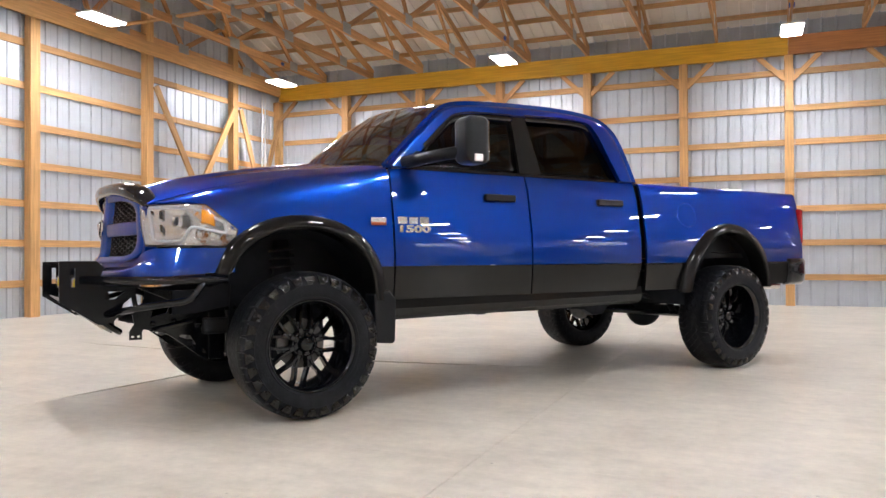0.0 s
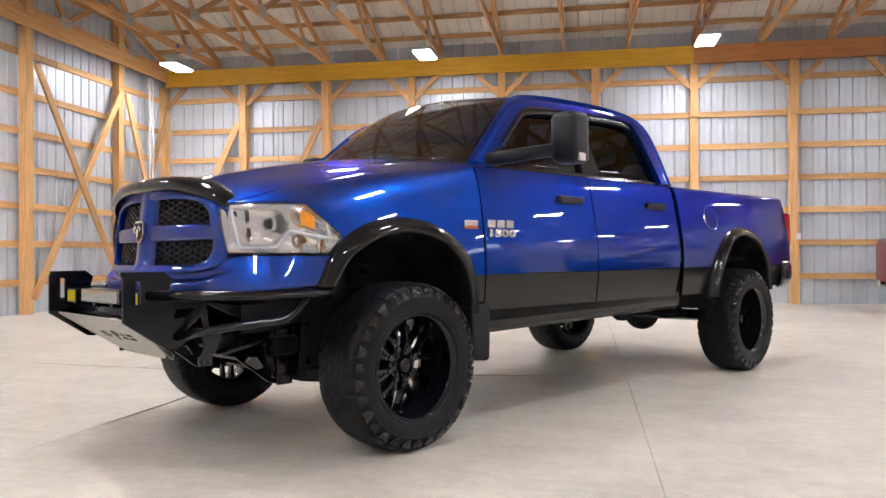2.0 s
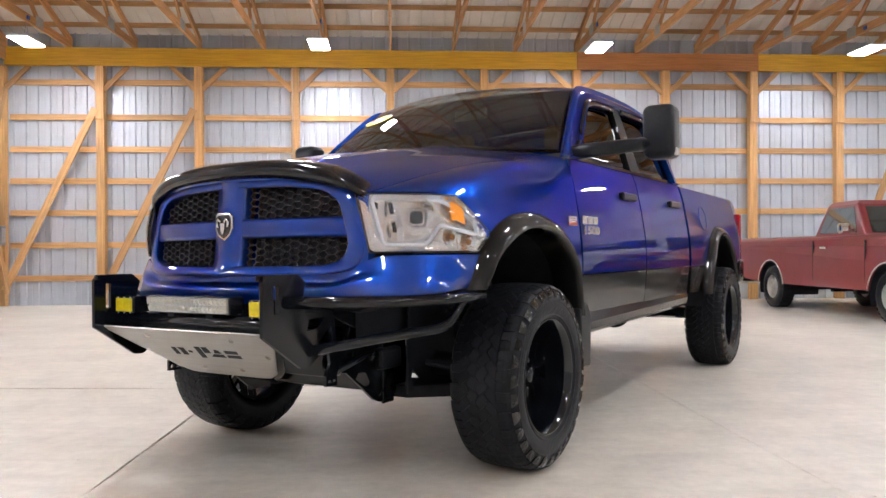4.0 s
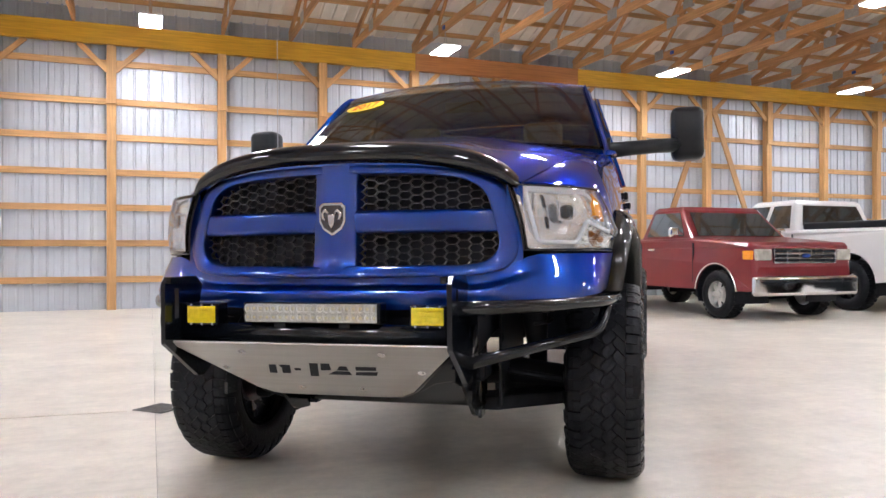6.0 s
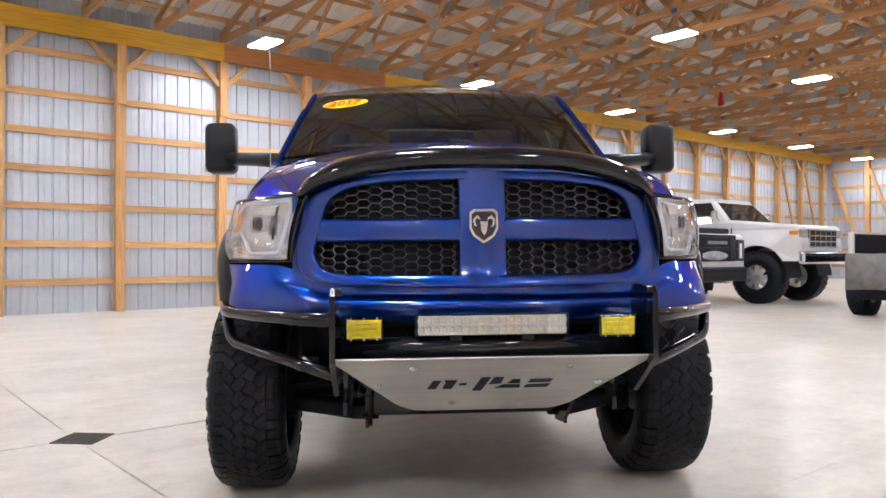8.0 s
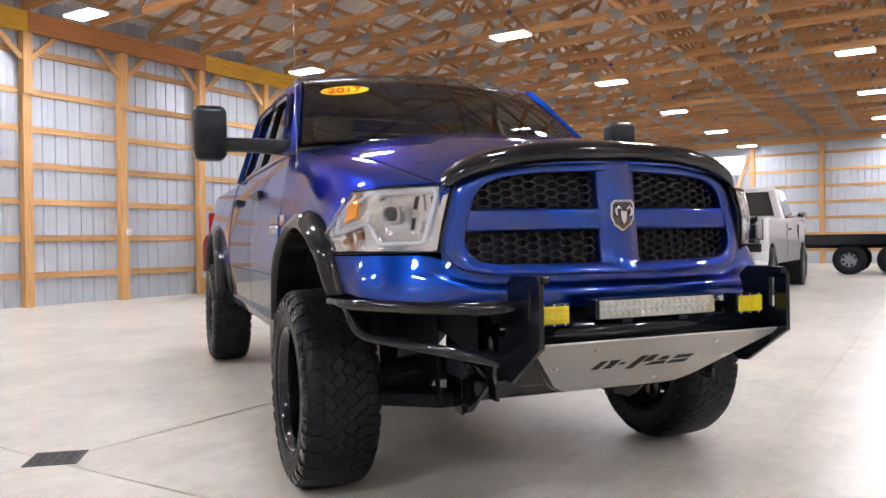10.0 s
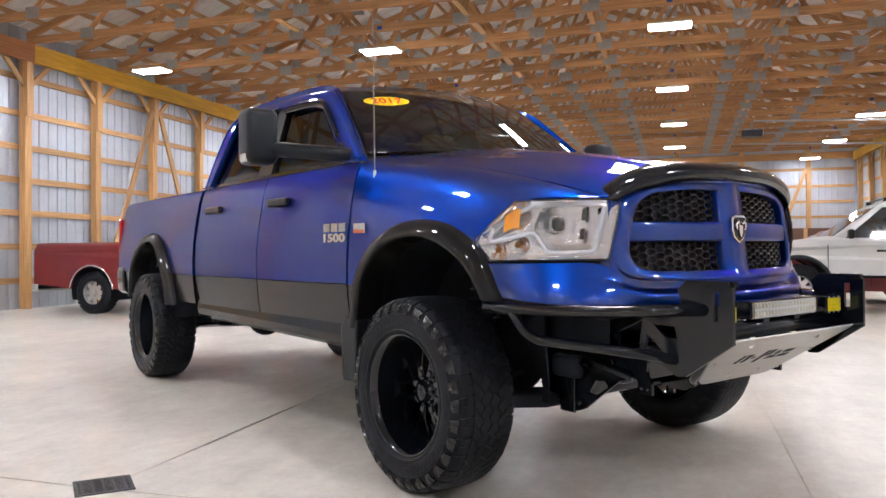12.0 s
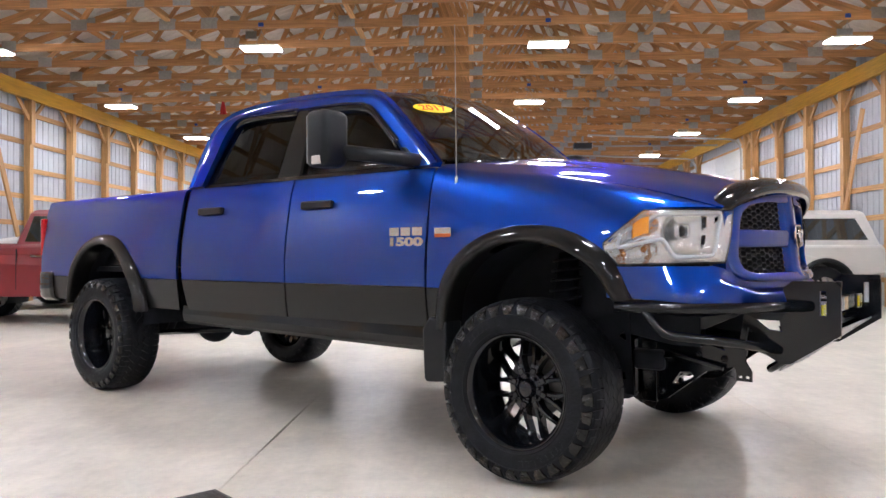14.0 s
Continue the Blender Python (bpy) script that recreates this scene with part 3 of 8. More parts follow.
for k in range(7):
    z = k * DOOR_H / 7
    bm = bmesh.new()
    n = 5
    xa, xb = DOOR_X[0] + 0.02, DOOR_X[1] - 0.02
    if k == 3:
        w = (xb - xa) / n
        box(bm, xa, xb, SY0 + 0.05, SY0 + 0.1, z + 0.003, z + 0.15)
        box(bm, xa, xb, SY0 + 0.05, SY0 + 0.1, z + DOOR_H / 7 - 0.14, z + DOOR_H / 7 - 0.003)
        for i in range(n + 1):
            box(bm, max(xa, xa + i * w - 0.17), min(xb, xa + i * w + 0.17), SY0 + 0.051, SY0 + 0.099, z + 0.15, z + DOOR_H / 7 - 0.14)
    else:
        box(bm, xa, xb, SY0 + 0.05, SY0 + 0.1, z + 0.003, z + DOOR_H / 7 - 0.003, bevel=0.006)
        for i in range(n):
            w = (xb - xa) / n
            box(bm, xa + i * w + 0.1, xa + i * w + w - 0.1, SY0 + 0.1, SY0 + 0.106, z + 0.1, z + DOOR_H / 7 - 0.1)
    part("panel", bm, W4, dr)
for i in range(5):
    w = (DOOR_X[1] - DOOR_X[0] - 0.04) / 5
    x = DOOR_X[0] + 0.02 + i * w
    pane = part("pane", boxed(x + 0.17, x + w - 0.17, SY0 + 0.07, SY0 + 0.076, 3 * DOOR_H / 7 + 0.15, 4 * DOOR_H / 7 - 0.14), glass("door_pane", (0.95, 0.97, 0.97)), dr)
    pane.visible_shadow = False
bm = bmesh.new()
for x in (DOOR_X[0] - 0.02, DOOR_X[1] + 0.02):
    tube(bm, rounded([(x, Y0 + 0.08, 0.02), (x, Y0 + 0.08, 4.45), (x, Y0 + 4.6, 4.62)], 0.4, 8), 0.03, 6)
part("track", bm, surf("track_steel", (0.55, 0.56, 0.57), 0.35, metal=0.8), dr, "galvanised door track")
op = thing("door_opener", pose(18.3, 2.6, 4.5), "dark electric door opener under the trusses", "door opener")
part("motor", boxed(-0.17, 0.17, -0.3, 0.3, 0, 0.2, bevel=0.03), surf("opener_dark", (0.05, 0.055, 0.07), 0.5), op)
part("lens", boxed(-0.13, 0.13, -0.32, -0.301, 0.03, 0.16, bevel=0.008), WHITE_PLASTIC, op)
bm = bmesh.new()
box(bm, -0.02, 0.02, -4.4, -0.32, 0.08, 0.13)
part("rail", bm, GALV, op)
bm = bmesh.new()
for s in (-1, 1):
    box(bm, s * 0.12 - 0.015, s * 0.12 + 0.015, -0.02, 0.02, 0.2, 0.42)
part("hanger_rods", bm, GALV, op)

# high windows in the east wall
for i, (a, b) in enumerate(EWIN):
    w = thing("window_%d" % (i + 1), pose(SX1 - 0.05, (a + b) / 2, 3.975), "high horizontal window full of daylight", "window", "", "structure")
    hw, hh = (b - a) / 2, 0.405
    bm = bmesh.new()
    box(bm, -0.03, 0.03, -hw, hw, -hh, -hh + 0.05)
    box(bm, -0.03, 0.03, -hw, hw, hh - 0.05, hh)
    box(bm, -0.029, 0.029, -hw, -hw + 0.05, -hh + 0.05, hh - 0.05)
    box(bm, -0.029, 0.029, hw - 0.05, hw, -hh + 0.05, hh - 0.05)
    part("window_frame", bm, WHITE_PLASTIC, w)
    p = part("pane", boxed(-0.005, 0.005, -hw + 0.045, hw - 0.045, -hh + 0.045, hh - 0.045), glass("clear_pane", (0.97, 0.98, 0.98)), w)
    p.visible_shadow = False
bd = link_bm("backdrop", boxed(SX1 + 30, SX1 + 30.1, -60, 80, -0.1, 45), PANE_SKY)
tagged(bd, "bright hazy daylight beyond the windows", "backdrop", "", "structure")


# ---- the blue pickup ----
PAINT = surf("blue_metallic_paint", (0.002, 0.042, 0.300), 0.35, metal=0.95, var=0.10, scale=900, coat=1.0, coat_rough=0.006, coat_ior=1.66, edge=(0.04, 0.17, 0.50))
CHARCOAL = surf("charcoal_gloss", (0.007, 0.0069, 0.0067), 0.4, var=0.1, scale=300, coat=0.75, coat_rough=0.02, coat_ior=1.46, spec=0.05)
GLOSS_BLACK = surf("gloss_black", (0.0045, 0.0055, 0.008), 0.12, var=0.1, scale=40, coat=0.5, spec=0.3)
SATIN_BLACK = surf("satin_black_powder_coat", (0.0045, 0.0058, 0.0085), 0.13, var=0.2, scale=200, bump=0.015, bump_scale=300, spec=0.5)
PLASTIC = surf("black_plastic", (0.0085, 0.010, 0.0125), 0.33, var=0.15, scale=60, bump=0.04, bump_scale=500, spec=0.3)
MESHP = surf("grille_mesh_plastic", (0.02, 0.02, 0.022), 0.28, var=0.1, spec=0.6)
RUBBER = surf("tyre_rubber", (0.0105, 0.0115, 0.0145), 0.42, var=0.25, scale=18, bump=0.30, bump_scale=70, big=0.15, big_scale=5, spec=0.17)
SHINE = surf("dressed_tyre_rubber", (0.003, 0.003, 0.0033), 0.06, var=0.2, scale=30, bump=0.9, bump_scale=50, spec=0.5)
UNDER = surf("dark_underbody", (0.0135, 0.0155, 0.021), 0.55, var=0.3, scale=14, bump=0.1, spec=0.2)
CHROME = surf("chrome", (0.85, 0.86, 0.88), 0.06, metal=1.0, var=0.02, scale=20)
BRUSHED = surf("brushed_aluminium", (0.52, 0.51, 0.49), 0.38, metal=0.85, var=0.06, scale=8, stretch=(1, 0.3, 14), bump=0.04, bump_scale=40)
AMBER = surf("amber_lens", (0.85, 0.30, 0.02), 0.15, var=0.1, coat=1.0)
YELLOW = surf("yellow_fog_lens", (0.80, 0.66, 0.01), 0.18, var=0.12, scale=60, coat=1.0)
REDLENS = surf("red_lens", (0.40, 0.008, 0.012), 0.12, var=0.1, coat=1.0)
PRIVACY = glass("tinted_glass", (0.05, 0.05, 0.05), ior=1.4)
SCREEN = glass("windscreen_glass", (0.55, 0.59, 0.57), ior=1.52)
LENS = glass("clear_lens", (0.97, 0.98, 0.98))
SEAT = surf("dark_cloth", (0.10, 0.10, 0.098), 0.85, var=0.2, scale=80, bump=0.1)
LEDCELL = surf("led_reflector", (0.82, 0.80, 0.74), 0.15, metal=0.6, var=0.12, scale=60)
DRY = surf("badge_silver", (0.62, 0.62, 0.62), 0.25, metal=0.8, var=0.04)

LEAN = 0.5
TRUCK = pose(-2.780, 5.279, 0, 0, 0, -125.464) @ Matrix.Rotation(math.radians(LEAN), 4, "X")
RAX = -3.733


def table(*pairs):
    xs, ys = [p[0] for p in pairs], [p[1] for p in pairs]
    m = []
    n = len(xs)
    for i in range(n):
        a, b = max(0, i - 1), min(n - 1, i + 1)
        m.append((ys[b] - ys[a]) / (xs[b] - xs[a]))
    def f(x):
        if x <= xs[0]:
            return ys[0]
        if x >= xs[-1]:
            return ys[-1]
        i = max(k for k in range(n) if xs[k] <= x)
        h = xs[i + 1] - xs[i]
        t = (x - xs[i]) / h
        return (ys[i] * (1 + 2 * t) * (1 - t) ** 2 + m[i] * h * t * (1 - t) ** 2 + ys[i + 1] * t * t * (3 - 2 * t) - m[i + 1] * h * t * t * (1 - t))
    return f


HALF = table((-4.75, 0.955), (-4.5, 0.975), (-4, 0.985), (-0.6, 0.985), (0.0, 0.98), (0.3, 0.966), (0.45, 0.942), (0.57, 0.90), (0.68, 0.835), (0.77, 0.745), (0.83, 0.65), (0.855, 0.58), (0.88, 0.50))
TUCK = table((0.4, -0.06), (0.65, -0.022), (0.86, 0.0), (1.0, 0.0), (1.13, -0.012), (1.3, -0.04), (1.4, -0.06), (1.48, -0.088), (1.52, -0.11))
NOSE = [(0.40, 0.953), (0.50, 0.928), (0.57, 0.90), (0.63, 0.868), (0.68, 0.835), (0.73, 0.79), (0.77, 0.745), (0.80, 0.70), (0.83, 0.65), (0.855, 0.58), (0.88, 0.50),
        (0.90, 0.42), (0.92, 0.32), (0.935, 0.22), (0.945, 0.12), (0.95, 0.0)]


def nose(y):
    """How far forward the face reaches at a distance y from the middle."""
    y = abs(y)
    for (xa, ya), (xb, yb) in zip(NOSE, NOSE[1:]):
        if yb <= y <= ya:
            return xb + (xa - xb) * (y - yb) / (ya - yb)
    return 0.40 if y > 0.9 else 0.95


def side(x, z):
    return HALF(x) + TUCK(z)


def green(z):
    return 0.893 - 0.294 * (z - 1.48)


def mirror_rows(rows, s):
    return [[(p[0], s * p[1], p[2]) for p in row] for row in rows]


def panel(name, rows, material, parent, s=1, label="", turn=0.018, thick=True):
    """A smooth sheet from rows of points on the left side (s=-1: the other side), with its edges turned inwards."""
    bm = bmesh.new()
    rows = mirror_rows(rows, s)
    V = grid_mesh(bm, rows, flip=(s < 0))
    bm.normal_update()
    for f in bm.faces:
        f.smooth = True
    if thick:
        R, C = len(V), len(V[0])
        ring = [V[0][i] for i in range(C)] + [V[j][C - 1] for j in range(1, R)] + [V[R - 1][i] for i in range(C - 2, -1, -1)] + [V[j][0] for j in range(R - 2, 0, -1)]
        bm.verts.ensure_lookup_table()
        outer, inner = [], []
        for v in ring:
            n = v.normal.copy()
            outer.append(bm.verts.new(v.co))
            inner.append(bm.verts.new(v.co - n * turn))
        n = len(ring)
        for i in range(n):
            a, b = i, (i + 1) % n
            if (outer[a].co - outer[b].co).length > 1e-6:
                bm.faces.new((outer[a], inner[a], inner[b], outer[b]))
    return part(name, bm, material, parent, label)


def facing_out(bm):
    bmesh.ops.recalc_face_normals(bm, faces=bm.faces[:])
    return bm


def ruled(bottom, top, n=10, surface=side):
    """Rows on the side surface between two curves of (x, z)."""
    rows = []
    for j in range(n + 1):
        t = j / n
        rows.append([(a[0] + (b[0] - a[0]) * t, surface(a[0] + (b[0] - a[0]) * t, a[1] + (b[1] - a[1]) * t), a[1] + (b[1] - a[1]) * t) for a, b in zip(bottom, top)])
    return rows


def spread(pts, n):
    """n + 1 points at even steps along a polyline in two or three dimensions."""
    pts = [Vector(p) if len(p) == 3 else Vector((p[0], p[1], 0)) for p in pts]
    cum = [0.0]
    for a, b in zip(pts, pts[1:]):
        cum.append(cum[-1] + (b - a).length)
    out = []
    for k in range(n + 1):
        d = cum[-1] * k / n
        i = max(0, min(len(pts) - 2, next((j for j in range(len(cum) - 1) if cum[j + 1] >= d - 1e-9), len(pts) - 2)))
        f = (d - cum[i]) / max(1e-9, cum[i + 1] - cum[i])
        out.append(pts[i].lerp(pts[i + 1], f))
    return out


def curve2(pts, n):
    """A smooth curve through points of a plane, at even steps."""
    P = [Vector((p[0], p[1], 0)) for p in pts]
    P = [P[0] * 2 - P[1]] + P + [P[-1] * 2 - P[-2]]
    fine = []
    for i in range(1, len(P) - 2):
        for k in range(12):
            t = k / 12
            a, b, c, d = P[i - 1], P[i], P[i + 1], P[i + 2]
            fine.append(0.5 * ((2 * b) + (c - a) * t + (2 * a - 5 * b + 4 * c - d) * t * t + (3 * b - a - 3 * c + d) * t ** 3))
    fine.append(P[-2])
    return [(p.x, p.y) for p in spread(fine, n)]


ARCH_F = [(0.53, 0.83), (0.44, 1.01), (0.26, 1.125), (0.04, 1.165), (-0.18, 1.135), (-0.36, 1.03), (-0.465, 0.87), (-0.495, 0.66)]
ARCH_F_IN = [(0.445, 0.83), (0.365, 0.96), (0.215, 1.05), (0.035, 1.083), (-0.145, 1.055), (-0.285, 0.97), (-0.375, 0.84), (-0.405, 0.66)]
ARCH_R = [(-3.06, 0.63), (-3.10, 0.80), (-3.21, 0.99), (-3.39, 1.135), (-3.62, 1.19), (-3.85, 1.15), (-4.03, 1.02), (-4.12, 0.85), (-4.16, 0.65)]
ARCH_R_IN = [(-3.14, 0.63), (-3.18, 0.78), (-3.28, 0.95), (-3.43, 1.065), (-3.62, 1.108), (-3.81, 1.07), (-3.95, 0.96), (-4.035, 0.82), (-4.07, 0.65)]

HOOD_Y = table((-0.56, 0.86), (-0.3, 0.815), (0.1, 0.78), (0.5, 0.735), (0.80, 0.655))
HOOD_Z = table((-0.56, 1.485), (-0.3, 1.45), (0.1, 1.40), (0.5, 1.315), (0.80, 1.225))
HOOD_C = table((-0.56, 1.56), (-0.3, 1.54), (0.1, 1.49), (0.5, 1.415), (0.8, 1.345), (0.95, 1.305))

truck = thing("pickup_truck", TRUCK, "lifted blue crew cab pickup truck with black flares and off-road tyres", "pickup truck")
SPLIT = 0.862


def fender(s):
    arch = curve2([(a[0] * 0.5 + b[0] * 0.5, a[1] * 0.5 + b[1] * 0.5) for a, b in zip(ARCH_F, ARCH_F_IN)], 60)
    def low(x):
        if x > 0.41:
            return 1.215 + 0.012 if x > 0.57 else 1.075 + (x - 0.41) / 0.16 * 0.15
        if x > 0.385:
            return 0.96 + (x - 0.385) / 0.025 * 0.115
        if x < -0.40:
            return SPLIT
        best = min(arch, key=lambda p: abs(p[0] - x) + (5 if p[1] < 0.8 else 0))
        return best[1]
    xs = [-0.555, -0.5, -0.45, -0.4, -0.36, -0.3, -0.22, -0.14, -0.06, 0.02, 0.1, 0.18, 0.26, 0.32, 0.37, 0.40, 0.44, 0.48, 0.52, 0.56, 0.60, 0.65, 0.70, 0.75, 0.795]
    cols = []
    z0 = 0.90
    for x in xs:
        zb = low(x)
        zh, yh = HOOD_Z(x), HOOD_Y(x)
        mid = z0 + (zh - z0) * 0.62
        P0, P3 = Vector((0, side(x, z0), z0)), Vector((0, yh, zh))
        C1 = Vector((0, side(x, mid) + 0.01, mid))
        C2 = Vector((0, yh + (side(x, z0) - yh) * 0.62, zh - (zh - z0) * 0.03))
        def on(t):
            return P0 * (1 - t) ** 3 + C1 * 3 * t * (1 - t) ** 2 + C2 * 3 * t * t * (1 - t) + P3 * t ** 3
        # start where the opening below leaves off
        ts = 0.0
        if zb > z0:
            a, b = 0.0, 1.0
            for _ in range(24):
                m = (a + b) / 2
                a, b = (m, b) if on(m).z < zb else (a, m)
            ts = a
        col = [(x, p.y, p.z) for p in (on(ts + (1 - ts) * k / 14) for k in range(15))]
        if zb < z0:
            col[0] = (x, side(x, zb), zb)
        cols.append(col)
    rows = [[c[k] for c in cols][::-1] for k in range(15)]
    return panel("front_fender", rows, PAINT, truck, s, turn=0.008)


def hood():
    nx, ny = 24, 28
    rows = []
    for j in range(ny + 1):
        v = -1 + 2 * j / ny
        row = []
        for i in range(nx + 1):
            u = i / nx
            # front edge follows the face, rear edge the windscreen
            ye_f = 0.652
            yf = v * ye_f
            xf = nose(yf) - 0.012
            xr = -0.56 + 0.17 * (1 - v * v)
            x = xr + (xf - xr) * u
            ye = HOOD_Y(-0.56 + 1.36 * u) - 0.004
            y = v * ye
            a = abs(v)
            ze = HOOD_Z(-0.56 + (0.80 + 0.56) * u)
            zc = HOOD_C(x) if a < 1 else 0
            crown = (1 - a ** 2.6)
            dome = 0.022 * (1 / (1 + math.exp((a - 0.52) * 26))) * min(1, (1 - u) * 5) * min(1, u * 8 + 0.2)
            z = ze + (HOOD_C(x) - ze) * crown + dome
            row.append((x, y, z))
        rows.append(row)
    return panel("hood", rows, PAINT, truck)


def doors(s):
    z1 = 1.475
    for name, xa, xb in (("front_door", -0.566, -1.632), ("rear_door", -1.644, -2.695)):
        n = 14
        xs = [xa + (xb - xa) * i / n for i in range(n + 1)]
        rear = name == "rear_door"
        def cut(x, z):
            # the rear door's lower corner is rounded towards the wheel
            return x
        zb = 0.66
        top = [(x, z1) for x in xs]
        mid = [(x, SPLIT + 0.002) for x in xs]
        bot = [(x if not rear else x + max(0, (i - n + 4)) * 0.012, zb) for i, x in enumerate(xs)]
        door = panel(name, ruled(mid, top, 14), PAINT, truck, s)
        panel("lower_band", ruled(bot, [(x, SPLIT - 0.002) for x in xs], 5), CHARCOAL, door, s, "charcoal painted lower band")
        # handle with its recess
        hx = -1.385 if not rear else -2.40
        y0 = side(hx, 1.315)
        bm = bmesh.new()
        box(bm, hx - 0.128, hx + 0.128, y0 + 0.006, y0 + 0.032, 1.290, 1.338, bevel=0.0125, seg=4)
        box(bm, hx - 0.12, hx - 0.07, y0 - 0.01, y0 + 0.02, 1.295, 1.333)
        box(bm, hx + 0.06, hx + 0.12, y0 - 0.01, y0 + 0.02, 1.295, 1.333)
        bmesh.ops.transform(bm, verts=bm.verts[:], matrix=Matrix.Diagonal((1, s, 1, 1)))
        facing_out(bm)
        part("door_handle", bm, PLASTIC, door, "black plastic pull handle")


def bedside(s):
    xa, xb = -2.755, -4.69
    z1 = 1.485
    arch = curve2([(a[0] * 0.5 + b[0] * 0.5, a[1] * 0.5 + b[1] * 0.5) for a, b in zip(ARCH_R, ARCH_R_IN)], 80)
    def low(x):
        if -4.085 < x < -3.13:
            return max(SPLIT + 0.002, min(arch, key=lambda p: abs(p[0] - x))[1])
        return SPLIT + 0.002
    xs = [xa, -2.85, -2.95, -3.05, -3.12, -3.15, -3.2, -3.26, -3.33, -3.42, -3.52, -3.62, -3.72, -3.82, -3.9, -3.97, -4.02, -4.06, -4.09, -4.15, -4.25, -4.35, -4.45, -4.55, -4.63, xb]
    rows = []
    for j in range(17):
        t = j / 16
        row = []
        for x in xs:
            if t < 0.8:
                z = low(x) + (z1 - 0.03 - low(x)) * t / 0.8
                y = side(x, z)
            else:
                a = (t - 0.8) / 0.2 * math.pi / 2
                z = z1 - 0.03 + 0.03 * math.sin(a)
                y = side(x, z1 - 0.03) - 0.045 * (1 - math.cos(a))
            row.append((x, y, z))
        rows.append(row)
    bed = panel("bed_side", rows, PAINT, truck, s)
    for p in (((xa, 0.655), (-3.105, 0.655), (-3.105, SPLIT - 0.002), (xa, SPLIT - 0.002)), ((-4.11, 0.66), (-4.62, 0.70), (-4.69, SPLIT - 0.002), (-4.08, SPLIT - 0.002))):
        bot = [(p[0][0] + (p[1][0] - p[0][0]) * i / 6, p[0][1] + (p[1][1] - p[0][1]) * i / 6) for i in range(7)]
        top = [(p[3][0] + (p[2][0] - p[3][0]) * i / 6, p[3][1]) for i in range(7)]
        panel("lower_band", ruled(bot, top, 5), CHARCOAL, bed, s, "charcoal painted lower band")
    # rail cap and inner wall of the bed
    bm = bmesh.new()
    rows2 = [[(x, s * (side(x, 1.455) - 0.045), 1.484) for x in xs], [(x, s * (side(x, 1.455) - 0.10), 1.487) for x in xs], [(x, s * (side(x, 1.455) - 0.115), 1.47) for x in xs], [(x, s * (side(x, 1.455) - 0.12), 0.95) for x in xs]]
    grid_mesh(bm, rows2, flip=(s < 0))
    part("bed_rail", bm, PLASTIC, bed, "black plastic rail cap", True)
    if s > 0:
        bm = bmesh.new()
        x, z = -3.17, 1.245
        ring = [(x + math.cos(k * math.tau / 32) * 0.085, z + math.sin(k * math.tau / 32) * 0.095) for k in range(32)]
        tube(bm, [(a, side(a, b) + 0.001, b) for a, b in ring], 0.0035, 6, closed=True)
        part("fuel_door", bm, PAINT, bed, "round fuel filler door")


def flare(arch, inner, s, name="wheel_flare"):
    n = 40
    O, I = curve2(arch, n), curve2(inner, n)
    rows = []
    prof = [(0.0, -0.004), (0.06, 0.018), (0.2, 0.036), (0.45, 0.052), (0.7, 0.062), (0.86, 0.060), (0.95, 0.050), (1.0, 0.030), (1.0, -0.02), (1.0, -0.09)]
    for t, o in prof:
        row = []
        for a, b in zip(O, I):
            x, z = a[0] + (b[0] - a[0]) * t, a[1] + (b[1] - a[1]) * t
            base = HALF(a[0]) + TUCK(max(0.86, a[1]))
            row.append((x, base + o, z))
        rows.append(row)
    ob = panel(name, rows[::-1] if arch[0][0] > arch[-1][0] else rows, CHARCOAL, truck, s, "glossy charcoal bolt-on wheel flare", thick=False)
    bm = bmesh.new()
    bm.from_mesh(ob.data)
    facing_out(bm)
    for f in bm.faces:
        f.smooth = True
    bm.to_mesh(ob.data)
    bm.free()
    return ob


def wheel_well(cx, s, r=0.50, zc=0.585, lo=28, name="wheel_well"):
    bm = bmesh.new()
    rows = []
    for y in (0.97, 0.52):
        rows.append([(cx + math.cos(a) * r, s * y, zc + math.sin(a) * r) for a in [math.radians(lo + (192 - lo) * k / 24) for k in range(25)]])
    grid_mesh(bm, rows)
    inner = [bm.verts.new(p) for p in rows[1]]
    bm.faces.new(inner)
    part(name, bm, UNDER, truck, "black plastic wheel arch liner", True)


